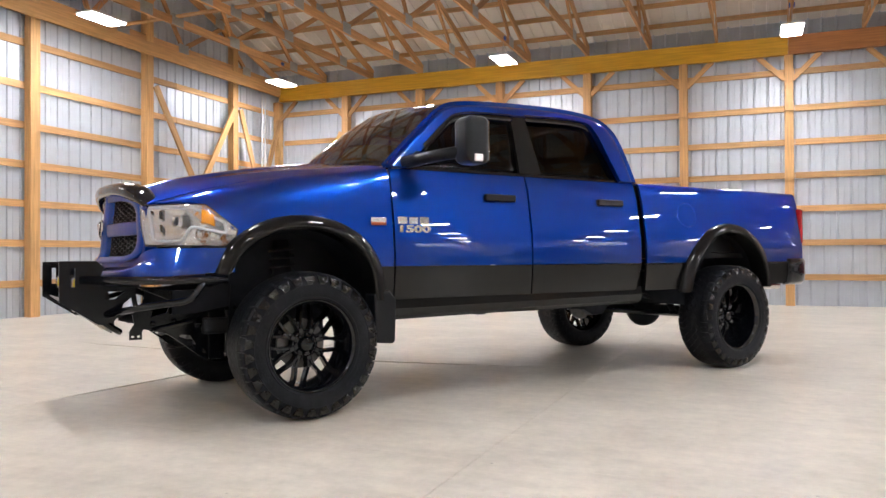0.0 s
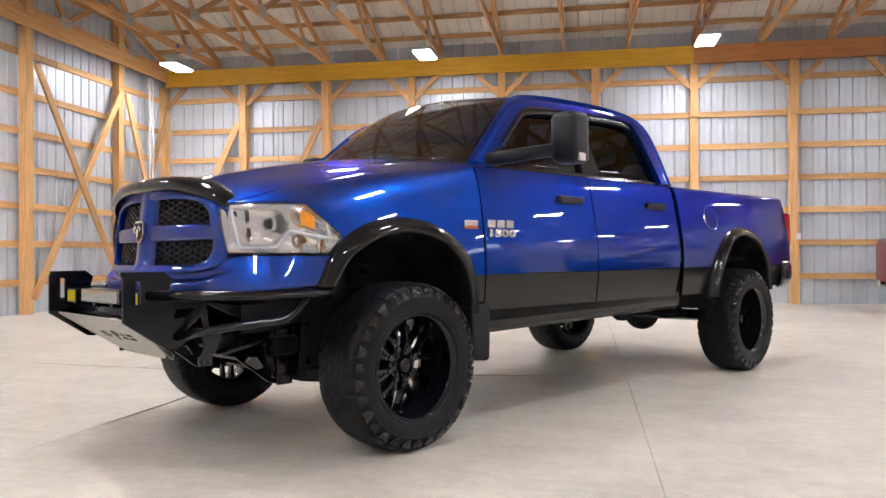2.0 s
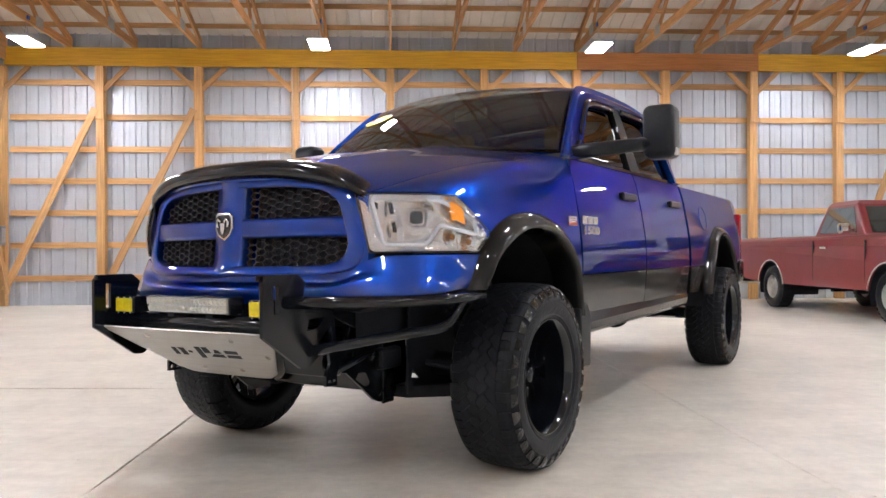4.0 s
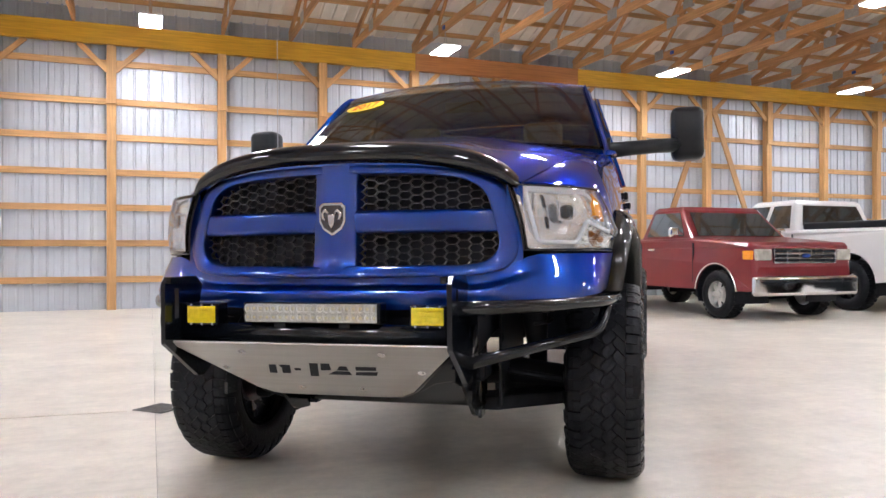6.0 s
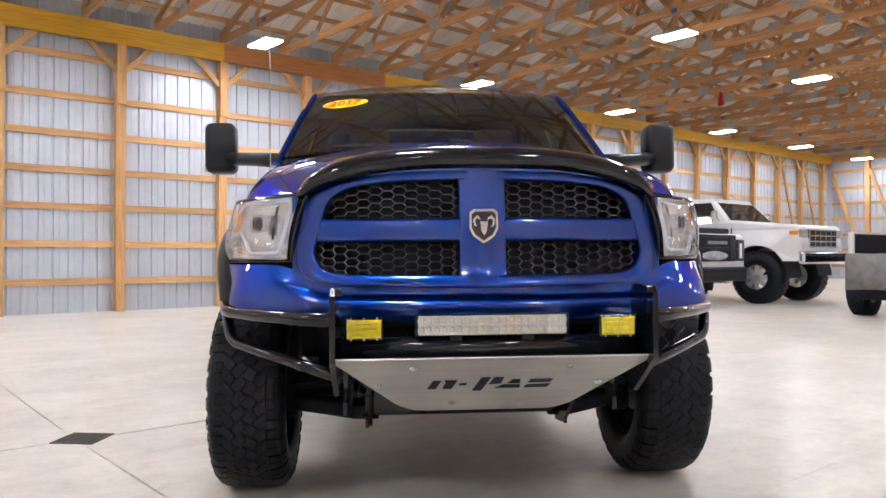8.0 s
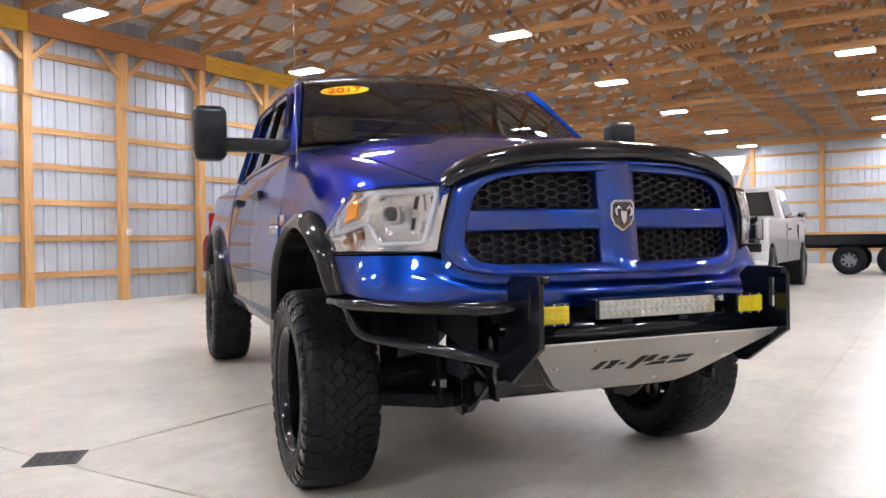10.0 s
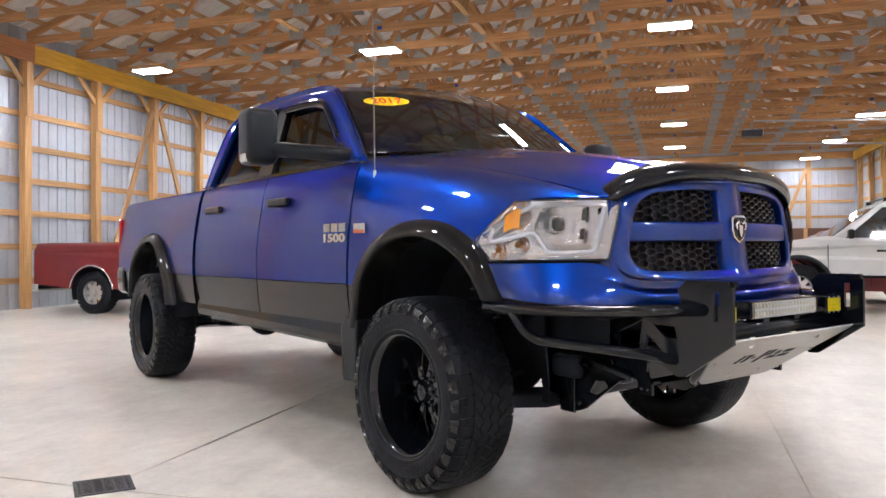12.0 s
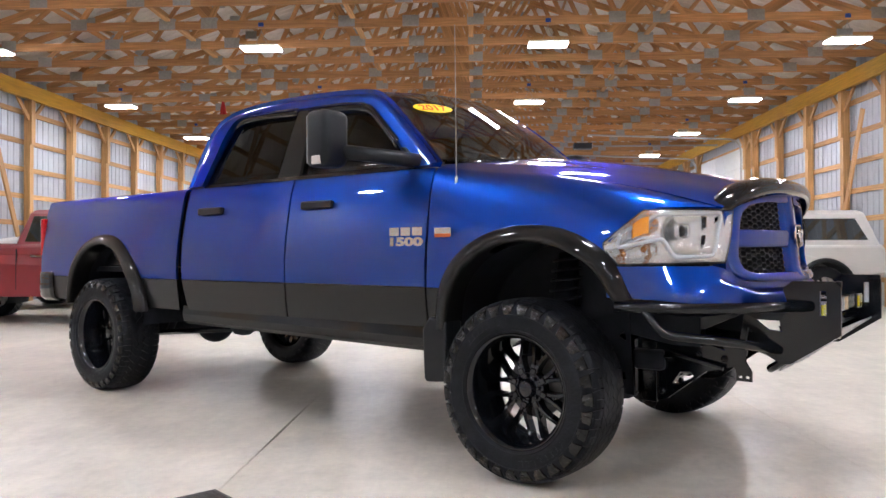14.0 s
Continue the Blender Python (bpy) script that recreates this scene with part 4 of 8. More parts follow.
for s in (1, -1):
    fender(s)
    doors(s)
    bedside(s)
    fl = flare(ARCH_F, ARCH_F_IN, s)
    flare(ARCH_R, ARCH_R_IN, s)
    wheel_well(0.02, s)
    wheel_well(-3.61, s, 0.49, 0.63, -12)
    # lower band behind the front wheel and the mud flap
    x0 = -0.41
    rows = ruled([(-0.42 - 0.1355 * i / 4, 0.62) for i in range(5)], [(-0.42 - 0.1355 * i / 4, SPLIT - 0.002) for i in range(5)], 5)
    panel("lower_band", rows, CHARCOAL, truck, s, "charcoal painted lower band")
    bm = bmesh.new()
    prism(bm, [(-0.395, 0.70), (-0.40, 0.43), (-0.415, 0.405), (-0.52, 0.395), (-0.535, 0.41), (-0.545, 0.66), (-0.50, 0.72)], "y", s * 0.90, s * 1.035, 0.012)
    part("mud_flap", bm, PLASTIC, truck, "black moulded mud flap")
    # sill below the doors
    bm = bmesh.new()
    sec = [(0.955, 0.655), (0.965, 0.60), (0.955, 0.555), (0.92, 0.53), (0.82, 0.53), (0.80, 0.655)]
    ends = []
    for x, dz in ((-0.55, 0.0), (-2.72, 0.03)):
        ends.append([bm.verts.new((x, s * y, z + dz)) for y, z in sec])
    for i in range(len(sec)):
        j = (i + 1) % len(sec)
        bm.faces.new((ends[0][i], ends[0][j], ends[1][j], ends[1][i]))
    bm.faces.new(ends[0])
    bm.faces.new(ends[1][::-1])
    facing_out(bm)
    part("sill", bm, CHARCOAL, truck, "charcoal rocker panel")

hood()


# bug deflector along the front of the hood
def deflector():
    n = 48
    rows = []
    for lift, fwd in ((-0.020, 0.024), (-0.002, 0.040), (0.022, 0.043), (0.043, 0.030), (0.058, -0.01), (0.064, -0.05), (0.055, -0.085)):
        row = []
        for i in range(n + 1):
            v = -1 + 2 * i / n
            y = v * 0.672
            a = abs(v)
            zt = 1.205 + (1.318 - 1.205) * (1 - a ** 3.2)
            if a > 0.86:
                zt -= (a - 0.86) ** 2 * 2.4
            x = nose(min(abs(y), 0.70)) - 0.012
            k = 1 - max(0, a - 0.75) * 1.6
            row.append((x + fwd * k - max(0, a - 0.9) * 0.4, y, zt + lift * k))
        rows.append(row)
    bm = bmesh.new()
    grid_mesh(bm, rows, flip=True)
    facing_out(bm)
    ob = part("bug_deflector", bm, GLOSS_BLACK, truck, "glossy black hood deflector", True)
    sol = ob.modifiers.new("thickness", "SOLIDIFY")
    sol.thickness = 0.006


deflector()


# grille: surround ring, crossed bars and honeycomb mesh
def grille_face(y, z):
    return nose(y) + 0.004 - (z - 1.0) * 0.10 + (0.03 if z < 0.95 else 0.0) * (0.95 - z) / 0.06


def grille():
    n = 96
    def outline(half):
        ring = rounded([(0, y, z) for y, z in half] + [(0, -y, z) for y, z in half[::-1][1:-1]] + [(0, half[0][0], half[0][1])], 0.05, 6)
        return [(p.y, p.z) for p in spread([tuple(p) for p in ring], n)][:-1]
    O = outline([(0.0, 1.312), (0.30, 1.300), (0.50, 1.272), (0.598, 1.222), (0.632, 1.09), (0.650, 0.99), (0.610, 0.922), (0.50, 0.900), (0.0, 0.892)])
    I = outline([(0.0, 1.264), (0.30, 1.258), (0.455, 1.241), (0.527, 1.200), (0.560, 1.09), (0.580, 1.01), (0.550, 0.957), (0.48, 0.939), (0.0, 0.936)])
    bm = bmesh.new()
    rows = []
    for t, d in ((-0.02, -0.07), (0.0, -0.014), (0.03, -0.002), (0.10, 0.004), (0.45, 0.009), (0.86, 0.007), (0.95, 0.004), (0.985, -0.003), (1.02, -0.016), (1.06, -0.075)):
        row = []
        for (ya, za), (yb, zb) in zip(O, I):
            y, z = ya + (yb - ya) * t, za + (zb - za) * t
            row.append((grille_face(y, z) + d, y, z))
        row.append(row[0])
        rows.append(row)
    grid_mesh(bm, rows)
    bmesh.ops.remove_doubles(bm, verts=bm.verts[:], dist=0.0004)
    facing_out(bm)
    g = part("grille", bm, PAINT, truck, "blue grille surround", True)
    # centre post, wide at its foot, and the cross bar
    bm = bmesh.new()
    rows = []
    for k in range(19):
        z = 0.915 + (1.295 - 0.915) * k / 18
        w = 0.082 + 0.03 * max(0, (1.0 - z)) ** 2 * 40 * 0.1 + 0.022 * max(0, (z - 1.24) / 0.055) ** 2
        rows.append([(grille_face(y, z) + d, y, z) for y, d in ((-w - 0.006, -0.08), (-w, -0.014), (-w + 0.003, -0.005), (-w + 0.009, 0.001), (-w * 0.55, 0.006), (-w * 0.50, 0.0095), (0, 0.011), (w * 0.50, 0.0095), (w * 0.55, 0.006), (w - 0.009, 0.001), (w - 0.003, -0.005), (w, -0.014), (w + 0.006, -0.08))])
    grid_mesh(bm, rows)
    facing_out(bm)
    part("centre_bar", bm, PAINT, g, "", True)
    bm = bmesh.new()
    rows = []
    for k in range(41):
        y = -0.575 + 1.15 * k / 40
        zc = 1.092
        rows.append([(grille_face(y, zc) + d, y, zc + o) for o, d in ((-0.046, -0.08), (-0.041, -0.016), (-0.039, -0.008), (-0.034, -0.003), (-0.022, -0.001), (0.026, -0.001), (0.034, -0.004), (0.039, -0.009), (0.041, -0.016), (0.046, -0.08))])
    grid_mesh(bm, rows)
    facing_out(bm)
    part("cross_bar", bm, PAINT, g, "", True)
    # honeycomb in each opening
    ha, hb, hh = 0.027, 0.0145, 0.0144
    for sy in (-1, 1):
        for z0, z1, ya, yb in ((1.130, 1.262, 0.075, 0.575), (0.938, 1.062, 0.075, 0.60)):
            bm = bmesh.new()
            for i in range(int((yb - ya) / (ha + hb)) + 1):
                for j in range(int((z1 - z0) / (2 * hh)) + 1):
                    y, z = ya + i * (ha + hb), z0 + 2 * hh * j + (hh if i % 2 else 0)
                    if z > 1.2 and y > 0.46 and z - 1.2 > (0.60 - y) * 0.35:
                        continue
                    h = [(y - ha, z), (y - hb, z + hh), (y + hb, z + hh), (y + ha, z)]
                    for (p0, q0), (p1, q1) in zip(h, h[1:]):
                        d = Vector((p1 - p0, q1 - q0)).normalized()
                        nrm = Vector((-d.y, d.x)) * 0.0021
                        f = []
                        for dx in (-0.030, -0.050):
                            for sg in (1, -1):
                                f.append([(grille_face(sy * pp, qq) + dx, sy * (pp + sg * nrm.x), qq + sg * nrm.y) for pp, qq in ((p0, q0), (p1, q1))])
                        v = [[bm.verts.new(c3) for c3 in ff] for ff in f]
                        bm.faces.new((v[0][0], v[0][1], v[1][1], v[1][0]))
                        bm.faces.new((v[0][0], v[2][0], v[2][1], v[0][1]))
                        bm.faces.new((v[1][0], v[1][1], v[3][1], v[3][0]))
            part("mesh_insert", bm, MESHP, g, "black honeycomb mesh")
    bm = bmesh.new()
    rows = [[(grille_face(y, z) - 0.10, y, z) for y in [-0.62 + 1.24 * k / 16 for k in range(17)]] for z in (0.92, 1.1, 1.28)]
    grid_mesh(bm, rows)
    part("radiator", bm, UNDER, g, "black radiator behind the mesh", True)
    # plain shield badge
    bm = bmesh.new()
    sh = [(-0.036, 0.055), (0.036, 0.055), (0.05, 0.042), (0.05, -0.012), (0.036, -0.04), (0.0, -0.064), (-0.036, -0.04), (-0.05, -0.012), (-0.05, 0.042)]
    x = grille_face(0, 1.106) + 0.012
    prism(bm, [(a, 1.106 + b) for a, b in sh], "x", x, x + 0.014, 0.004)
    b = part("badge", bm, CHROME, g, "chrome shield badge")
    bm = bmesh.new()
    prism(bm, [(a * 0.82, 1.106 + b2 * 0.82) for a, b2 in sh], "x", x + 0.0145, x + 0.0165)
    part("field", bm, surf("badge_field", (0.10, 0.10, 0.11), 0.2, metal=0.9, var=0.2, scale=40), b)
    bm = bmesh.new()
    prism(bm, [(-0.014, 1.118), (0.014, 1.118), (0.010, 1.085), (0.0, 1.068), (-0.010, 1.085)], "x", x + 0.017, x + 0.023, 0.002)
    for s in (-1, 1):
        tube(bm, [(x + 0.019, s * 0.012, 1.122), (x + 0.02, s * 0.024, 1.134), (x + 0.02, s * 0.034, 1.122), (x + 0.02, s * 0.031, 1.104), (x + 0.02, s * 0.022, 1.098)], [0.006, 0.007, 0.006, 0.005, 0.002], 8)
    part("emblem", bm, CHROME, b, "plain chrome emblem", True)


grille()


# front fascia below the grille and the lamps
def fascia():
    us = []
    pts = [(x, y) for x, y in NOSE]
    left = spread([(0.42, 0.953)] + [p for p in pts if p[0] > 0.42], 26)
    path = [(p.x, p.y) for p in left] + [(p.x, -p.y) for p in left[::-1][1:]]
    rows = []
    m = 14
    norms = []
    for i in range(len(path)):
        a, c = path[max(0, i - 1)], path[min(len(path) - 1, i + 1)]
        norms.append(Vector((-(c[1] - a[1]), c[0] - a[0], 0)).normalized())
    for t in (0.0, 0.03, 0.08, 0.16, 0.30, 0.46, 0.52, 0.56, 0.60, 0.64, 0.68, 0.72, 0.78, 0.88, 1.0):
        row = []
        for (x, y), n in zip(path, norms):
            a = abs(y)
            k = min(1, max(0, (a - 0.50) / 0.22))
            k = k * k * (3 - 2 * k)
            zt = 0.902 + (0.974 - 0.902) * k
            zb = 0.785 + 0.055 * min(1, (a / 0.93) ** 3)
            z = zb + (zt - zb) * t
            # a ledge low down in the middle, fading to a plain face under the lamps
            o = 0.062 * (1 - k) * (1 - 1 / (1 + math.exp(-(t - 0.62) * 34))) - 0.010 * (1 - t) ** 6 + 0.006
            f = min(1, max(0, (a - 0.84) / 0.10))
            o += 0.060 * k * (1 - f * f * (3 - 2 * f)) * (1 - t)
            row.append((x + n.x * o, y + n.y * o, z))
        rows.append(row)
    bm = bmesh.new()
    grid_mesh(bm, rows)
    facing_out(bm)
    part("front_fascia", bm, PAINT, truck, "", True)
    # painted strip between the grille surround and each lamp
    for s in (1, -1):
        bm = bmesh.new()
        grid_mesh(bm, [[(nose(y) + 0.004 - (z - 1.0) * 0.04, s * y, z) for y in [0.60 + 0.055 * k / 5 for k in range(6)]] for z in (0.93, 0.98, 1.06, 1.14, 1.215)], flip=(s < 0))
        part("lamp_surround", bm, PAINT, truck, "", True)
    # dark valance and frame horns behind
    bm = bmesh.new()
    grid_mesh(bm, [[(x - 0.03, y * 0.96, z) for x, y in path if abs(y) < 0.56] for z in (0.755, 0.83)])
    part("valance", bm, UNDER, truck, "", True)


fascia()


LAMP_SILVER = surf("lamp_silver", (0.92, 0.92, 0.92), 0.16, metal=0.90, var=0.04, scale=30, bump=0.30, bump_scale=30)
FROST = surf("frosted_tube", (0.72, 0.735, 0.77), 0.2, metal=0.3, var=0.03, coat=0.8)


def lamp_point(u, v, off, s):
    """A point of the headlamp: u from its outer to its inner end, v upwards, off outwards from the lens."""
    xb, zb = 0.415 + 0.411 * u, 1.035 - 0.052 * min(1, u / 0.13) + 0.004 * u
    xt, zt = 0.405 + 0.437 * u, 1.075 + 0.137 * u / 0.36 if u < 0.36 else 1.212 + 0.003 * (u - 0.36)
    x, z = xb + (xt - xb) * v, zb + (zt - zb) * v
    g = (HALF(x + 0.01) - HALF(x - 0.01)) / 0.02
    n = Vector((-g, 1, 0)).normalized()
    if off < -0.01:
        off *= 1 - 0.75 * max(0.0, (u - 0.80) / 0.20)
    off += 0.012 * math.sin(math.pi * v)
    return Vector((x + n.x * off, s * (HALF(x) + TUCK(z) * 0.6 + n.y * off), z))


def bowl(u, v):
    """Depth of the reflector: three bowls parted by low ridges, with fine flutes."""
    d = 0.020
    for cu, cv, ru, rv, deep in ((0.77, 0.56, 0.25, 0.46, 0.060), (0.30, 0.74, 0.20, 0.22, 0.034), (0.26, 0.26, 0.24, 0.24, 0.046)):
        k = ((u - cu) / ru) ** 2 + ((v - cv) / rv) ** 2
        if k < 1:
            d = max(d, 0.020 + deep * math.sqrt(1 - k))
    flute = 0.0035 * abs(math.sin(u * 46)) if v < 0.46 and u < 0.52 else 0.0022 * abs(math.sin(v * 34)) if 0.42 < u < 0.60 else 0.0
    return -(d - flute)


def sheet_of(u0, u1, v0, v1, off, s, nu, nv):
    return [[lamp_point(u0 + (u1 - u0) * i / nu, v0 + (v1 - v0) * j / nv, off if not callable(off) else off(u0 + (u1 - u0) * i / nu, v0 + (v1 - v0) * j / nv), s) for i in range(nu + 1)] for j in range(nv + 1)]


def rim_of(off, s, nu=36, nv=14):
    return [lamp_point(i / nu, 0, off, s) for i in range(nu + 1)] + [lamp_point(1, j / nv, off, s) for j in range(1, nv + 1)] \
        + [lamp_point(i / nu, 1, off, s) for i in range(nu - 1, -1, -1)] + [lamp_point(0, j / nv, off, s) for j in range(nv - 1, 0, -1)]


def headlamps():
    for s in (1, -1):
        bm = bmesh.new()
        nu, nv = 72, 28
        grid_mesh(bm, sheet_of(0, 1, 0, 1, lambda u, v: bowl(u, v) if 0.03 < u < 0.97 and 0.05 < v < 0.95 else -0.012, s, nu, nv), flip=(s < 0))
        for f in bm.faces:
            f.smooth = True
        body = part("headlight", bm, LAMP_SILVER, truck, "clear headlamp with silver reflector and amber marker")
        bm = bmesh.new()
        grid_mesh(bm, sheet_of(0, 1, 0, 1, 0.004, s, 36, 14), flip=(s < 0))
        lens = part("lens", bm, LENS, body, "clear plastic lens", True)
        sol = lens.modifiers.new("thickness", "SOLIDIFY")
        sol.thickness, sol.offset = 0.004, -1
        lens.visible_shadow = False
        # square projector in a rounded bezel
        c = lamp_point(0.70, 0.60, -0.030, s)
        face = (lamp_point(0.70, 0.60, 0.05, s) - c).normalized().lerp(Vector((1, 0, 0)), 0.4).normalized()
        side_v = Vector((0, 0, 1)).cross(face).normalized()
        turn = Matrix((face, side_v, face.cross(side_v))).transposed().to_4x4()
        turn.translation = c
        def squircle(k, r):
            a = k * math.tau / 28
            ca, sa = math.cos(a), math.sin(a)
            m = (abs(ca) ** 4 + abs(sa) ** 4) ** -0.25
            return r * m * ca, r * m * sa
        bm = bmesh.new()
        rows = [[Vector((d, *squircle(k, r))) for k in range(29)] for d, r in ((-0.02, 0.030), (0.0, 0.033), (0.008, 0.032), (0.008, 0.026), (-0.006, 0.023))]
        grid_mesh(bm, rows)
        bmesh.ops.transform(bm, verts=bm.verts[:], matrix=turn)
        part("projector", bm, CHROME, body, "square chrome projector bezel", True)
        bm = bmesh.new()
        bmesh.ops.create_uvsphere(bm, u_segments=20, v_segments=12, radius=0.0235)
        bmesh.ops.transform(bm, verts=bm.verts[:], matrix=turn @ Matrix.Translation((-0.008, 0, 0)) @ Matrix.Diagonal((0.6, 1, 1, 1)))
        part("bulb_lens", bm, PROJECTOR, body, "dark projector lens", True)
        # amber marker, two bulbs below it, dark slots beside the projector
        bm = bmesh.new()
        grid_mesh(bm, sheet_of(0.27, 0.41, 0.56, 0.88, -0.012, s, 4, 4), flip=(s < 0))
        r = bmesh.ops.extrude_face_region(bm, geom=bm.faces[:])
        bmesh.ops.translate(bm, verts=[g for g in r["geom"] if isinstance(g, bmesh.types.BMVert)], vec=(-0.010, -s * 0.012, 0))
        part("marker", facing_out(bm), AMBER, body, "amber side marker")
        for u in (0.17, 0.37):
            bm = bmesh.new()
            bmesh.ops.create_uvsphere(bm, u_segments=14, v_segments=10, radius=0.013, matrix=Matrix.Translation(lamp_point(u, 0.27, -0.045, s)))
            part("bulb", bm, BULB, body, "brown amber bulb", True)
        for v0, v1 in ((0.34, 0.52), (0.66, 0.86)):
            bm = bmesh.new()
            grid_mesh(bm, sheet_of(0.842, 0.868, v0, v1, -0.034, s, 2, 3), flip=(s < 0))
            part("slot", bm, PLASTIC, body, "dark slot")
        # frosted light tube running round the bowls
        bm = bmesh.new()
        pts = [lamp_point(u, v, -0.016, s) for u, v in ((0.15, 0.88), (0.50, 0.92), (0.945, 0.93), (0.93, 0.13), (0.64, 0.12), (0.53, 0.47), (0.12, 0.49))]
        tube(bm, rounded(pts + [pts[0]], 0.02, 4), 0.0085, 8)
        part("light_tube", bm, FROST, body, "frosted light tube", True)
        bm = bmesh.new()
        tube(bm, rim_of(0.002, s), 0.004, 6, closed=True)
        part("bezel", bm, PLASTIC, body, "thin dark bezel", True)


PROJECTOR = surf("projector_glass", (0.06, 0.063, 0.068), 0.05, var=0.05, coat=1)
BULB = surf("bulb_amber", (0.35, 0.13, 0.03), 0.15, var=0.2, coat=1)
headlamps()


# ---- cab ----
OUT = [(-0.54, 1.478), (-0.80, 1.72), (-1.04, 1.925), (-1.22, 1.985), (-1.6, 2.018), (-2.05, 2.03), (-2.35, 2.012), (-2.52, 1.965), (-2.62, 1.87), (-2.68, 1.70), (-2.722, 1.478)]
INN = [(-0.675, 1.478), (-0.90, 1.685), (-1.11, 1.868), (-1.25, 1.91), (-1.6, 1.93), (-2.0, 1.945), (-2.24, 1.945), (-2.345, 1.925), (-2.41, 1.84), (-2.46, 1.70), (-2.535, 1.478)]


def gside(x, z):
    return green(z) - 0.02 * max(0, (z - 1.93) / 0.1) ** 2


def cab_side(s):
    n = 60
    O, I = curve2(OUT, n), curve2(INN, n)
    rows = []
    for t in [0, 0.06, 0.2, 0.35, 0.5, 0.65, 0.8, 0.94, 1.0]:
        row = []
        for a, b in zip(O, I):
            x, z = a[0] + (b[0] - a[0]) * t, a[1] + (b[1] - a[1]) * t
            y = gside(x, z) + 0.012 - (0.03 * (1 - t / 0.2) ** 2 if t < 0.2 else 0)
            row.append((x, y, z))
        rows.append(row)
    frame_ob = panel("cab_frame", rows, PAINT, truck, s, turn=0.03)
    # belt below the glass, pillar between the doors
    def strip(name, poly_rows, m, label):
        panel(name, poly_rows, m, truck, s, label, turn=0.02)
    strip("belt_trim", [[(x, gside(x, z) + 0.016, z) for x in [-0.66 - 1.88 * k / 20 for k in range(21)]] for z in (1.477, 1.487, 1.497)], GLOSS_BLACK, "black belt moulding")
    strip("pillar_trim", [[(x0 + (x1 - x0) * k / 4, gside(0, z) + 0.017, z) for k in range(5)] for z, x0, x1 in [(1.497 + (1.945 - 1.497) * j / 8, -1.595 - 0.02 * j / 8 + 0.0, -1.79 + 0.05 * j / 8) for j in range(9)]], CHARCOAL, "satin charcoal pillar between the doors")
    # side glass
    def pane(pts_b, pts_t, name):
        rows = []
        for j in range(9):
            t = j / 8
            rows.append([(a[0] + (b[0] - a[0]) * t, gside(0, a[1] + (b[1] - a[1]) * t) - 0.004, a[1] + (b[1] - a[1]) * t) for a, b in zip(pts_b, pts_t)])
        ob = panel(name, rows, PRIVACY, truck, s, "dark tinted side window", thick=False)
        sol = ob.modifiers.new("thickness", "SOLIDIFY")
        sol.thickness = 0.004
        ob.visible_shadow = False
    n = 10
    pane([(-0.66 - 0.96 * k / n, 1.485) for k in range(n + 1)], [(-1.11 - 0.53 * k / n, 1.868 + 0.065 * (k / n) ** 0.6) for k in range(n + 1)], "front_side_glass")
    pane([(-1.76 - 0.79 * k / n, 1.485) for k in range(n + 1)], [(-1.72 - 0.64 * k / n, 1.945) for k in range(n + 1)], "rear_side_glass")
    # rain visors along the window tops
    for pts in (curve2([(-0.84, 1.635), (-1.05, 1.825), (-1.14, 1.885), (-1.3, 1.915), (-1.62, 1.925)], 20), curve2([(-1.74, 1.935), (-2.1, 1.945), (-2.27, 1.935), (-2.34, 1.90)], 16)):
        bm = bmesh.new()
        grid_mesh(bm, [[(x, s * (gside(x, z) + o), z + dz) for x, z in pts] for o, dz in ((0.014, 0.022), (0.03, 0.004), (0.036, -0.03))], flip=(s < 0))
        ob = part("rain_visor", bm, GLOSS_BLACK, truck, "smoked black window visor", True)
        sol = ob.modifiers.new("thickness", "SOLIDIFY")
        sol.thickness = 0.003


for s in (1, -1):
    cab_side(s)


def lid(name, edge, crown, material, n=16, label=""):
    """A sheet across the cab between a left edge and its mirror image, bulging by crown (a vector)."""
    rows = []
    for j in range(n + 1):
        v = 1 - 2 * j / n
        row = []
        for p in edge:
            k = (1 - v * v)
            row.append((p[0] + crown[0] * k, p[1] * v, p[2] + crown[2] * k))
        rows.append(row)
    bm = bmesh.new()
    grid_mesh(bm, rows)
    facing_out(bm)
    return part(name, bm, material, truck, label, True)


O = curve2(OUT, 60)
roof_edge = [(x, gside(x, z) - 0.018, z) for x, z in O if z > 1.95]
lid("roof", roof_edge, (0, 0, 0.042), PAINT, 20)
screen_edge = [(x + 0.012, gside(x, z) - 0.006, z + 0.003) for x, z in O if x > -1.13 and z > 1.49]
u = np.linspace(0, 1, len(screen_edge))
bend = [np.poly1d(np.polyfit(u, [p[k] for p in screen_edge], 2)) for k in range(3)]
screen_edge = [tuple(float(b(t)) for b in bend) for t in np.linspace(0, 1, 25)]
ws = lid("windscreen", screen_edge, (0.16, 0, 0.035), SCREEN, 48, "clear windscreen reflecting the roof trusses")
sol = ws.modifiers.new("thickness", "SOLIDIFY")
sol.thickness = 0.005
ws.visible_shadow = False
back_edge = [(x, gside(x, z) - 0.02, z) for x, z in O if x < -2.50 and z > 1.44]
lid("cab_back", back_edge, (-0.05, 0, 0.046), PAINT, 16)
lid("rear_window", [(x - 0.035, y * 0.80, z) for x, y, z in back_edge if 1.52 < z < 1.93], (-0.05, 0, 0.0), PRIVACY, 12, "dark tinted rear window")
# header strip joining windscreen and roof
hs = [(x, gside(x, z) - 0.018, z) for x, z in O if -1.24 < x < -1.06 and z > 1.9]
lid("roof_header", hs, (0.11, 0, 0.045), PAINT, 20)
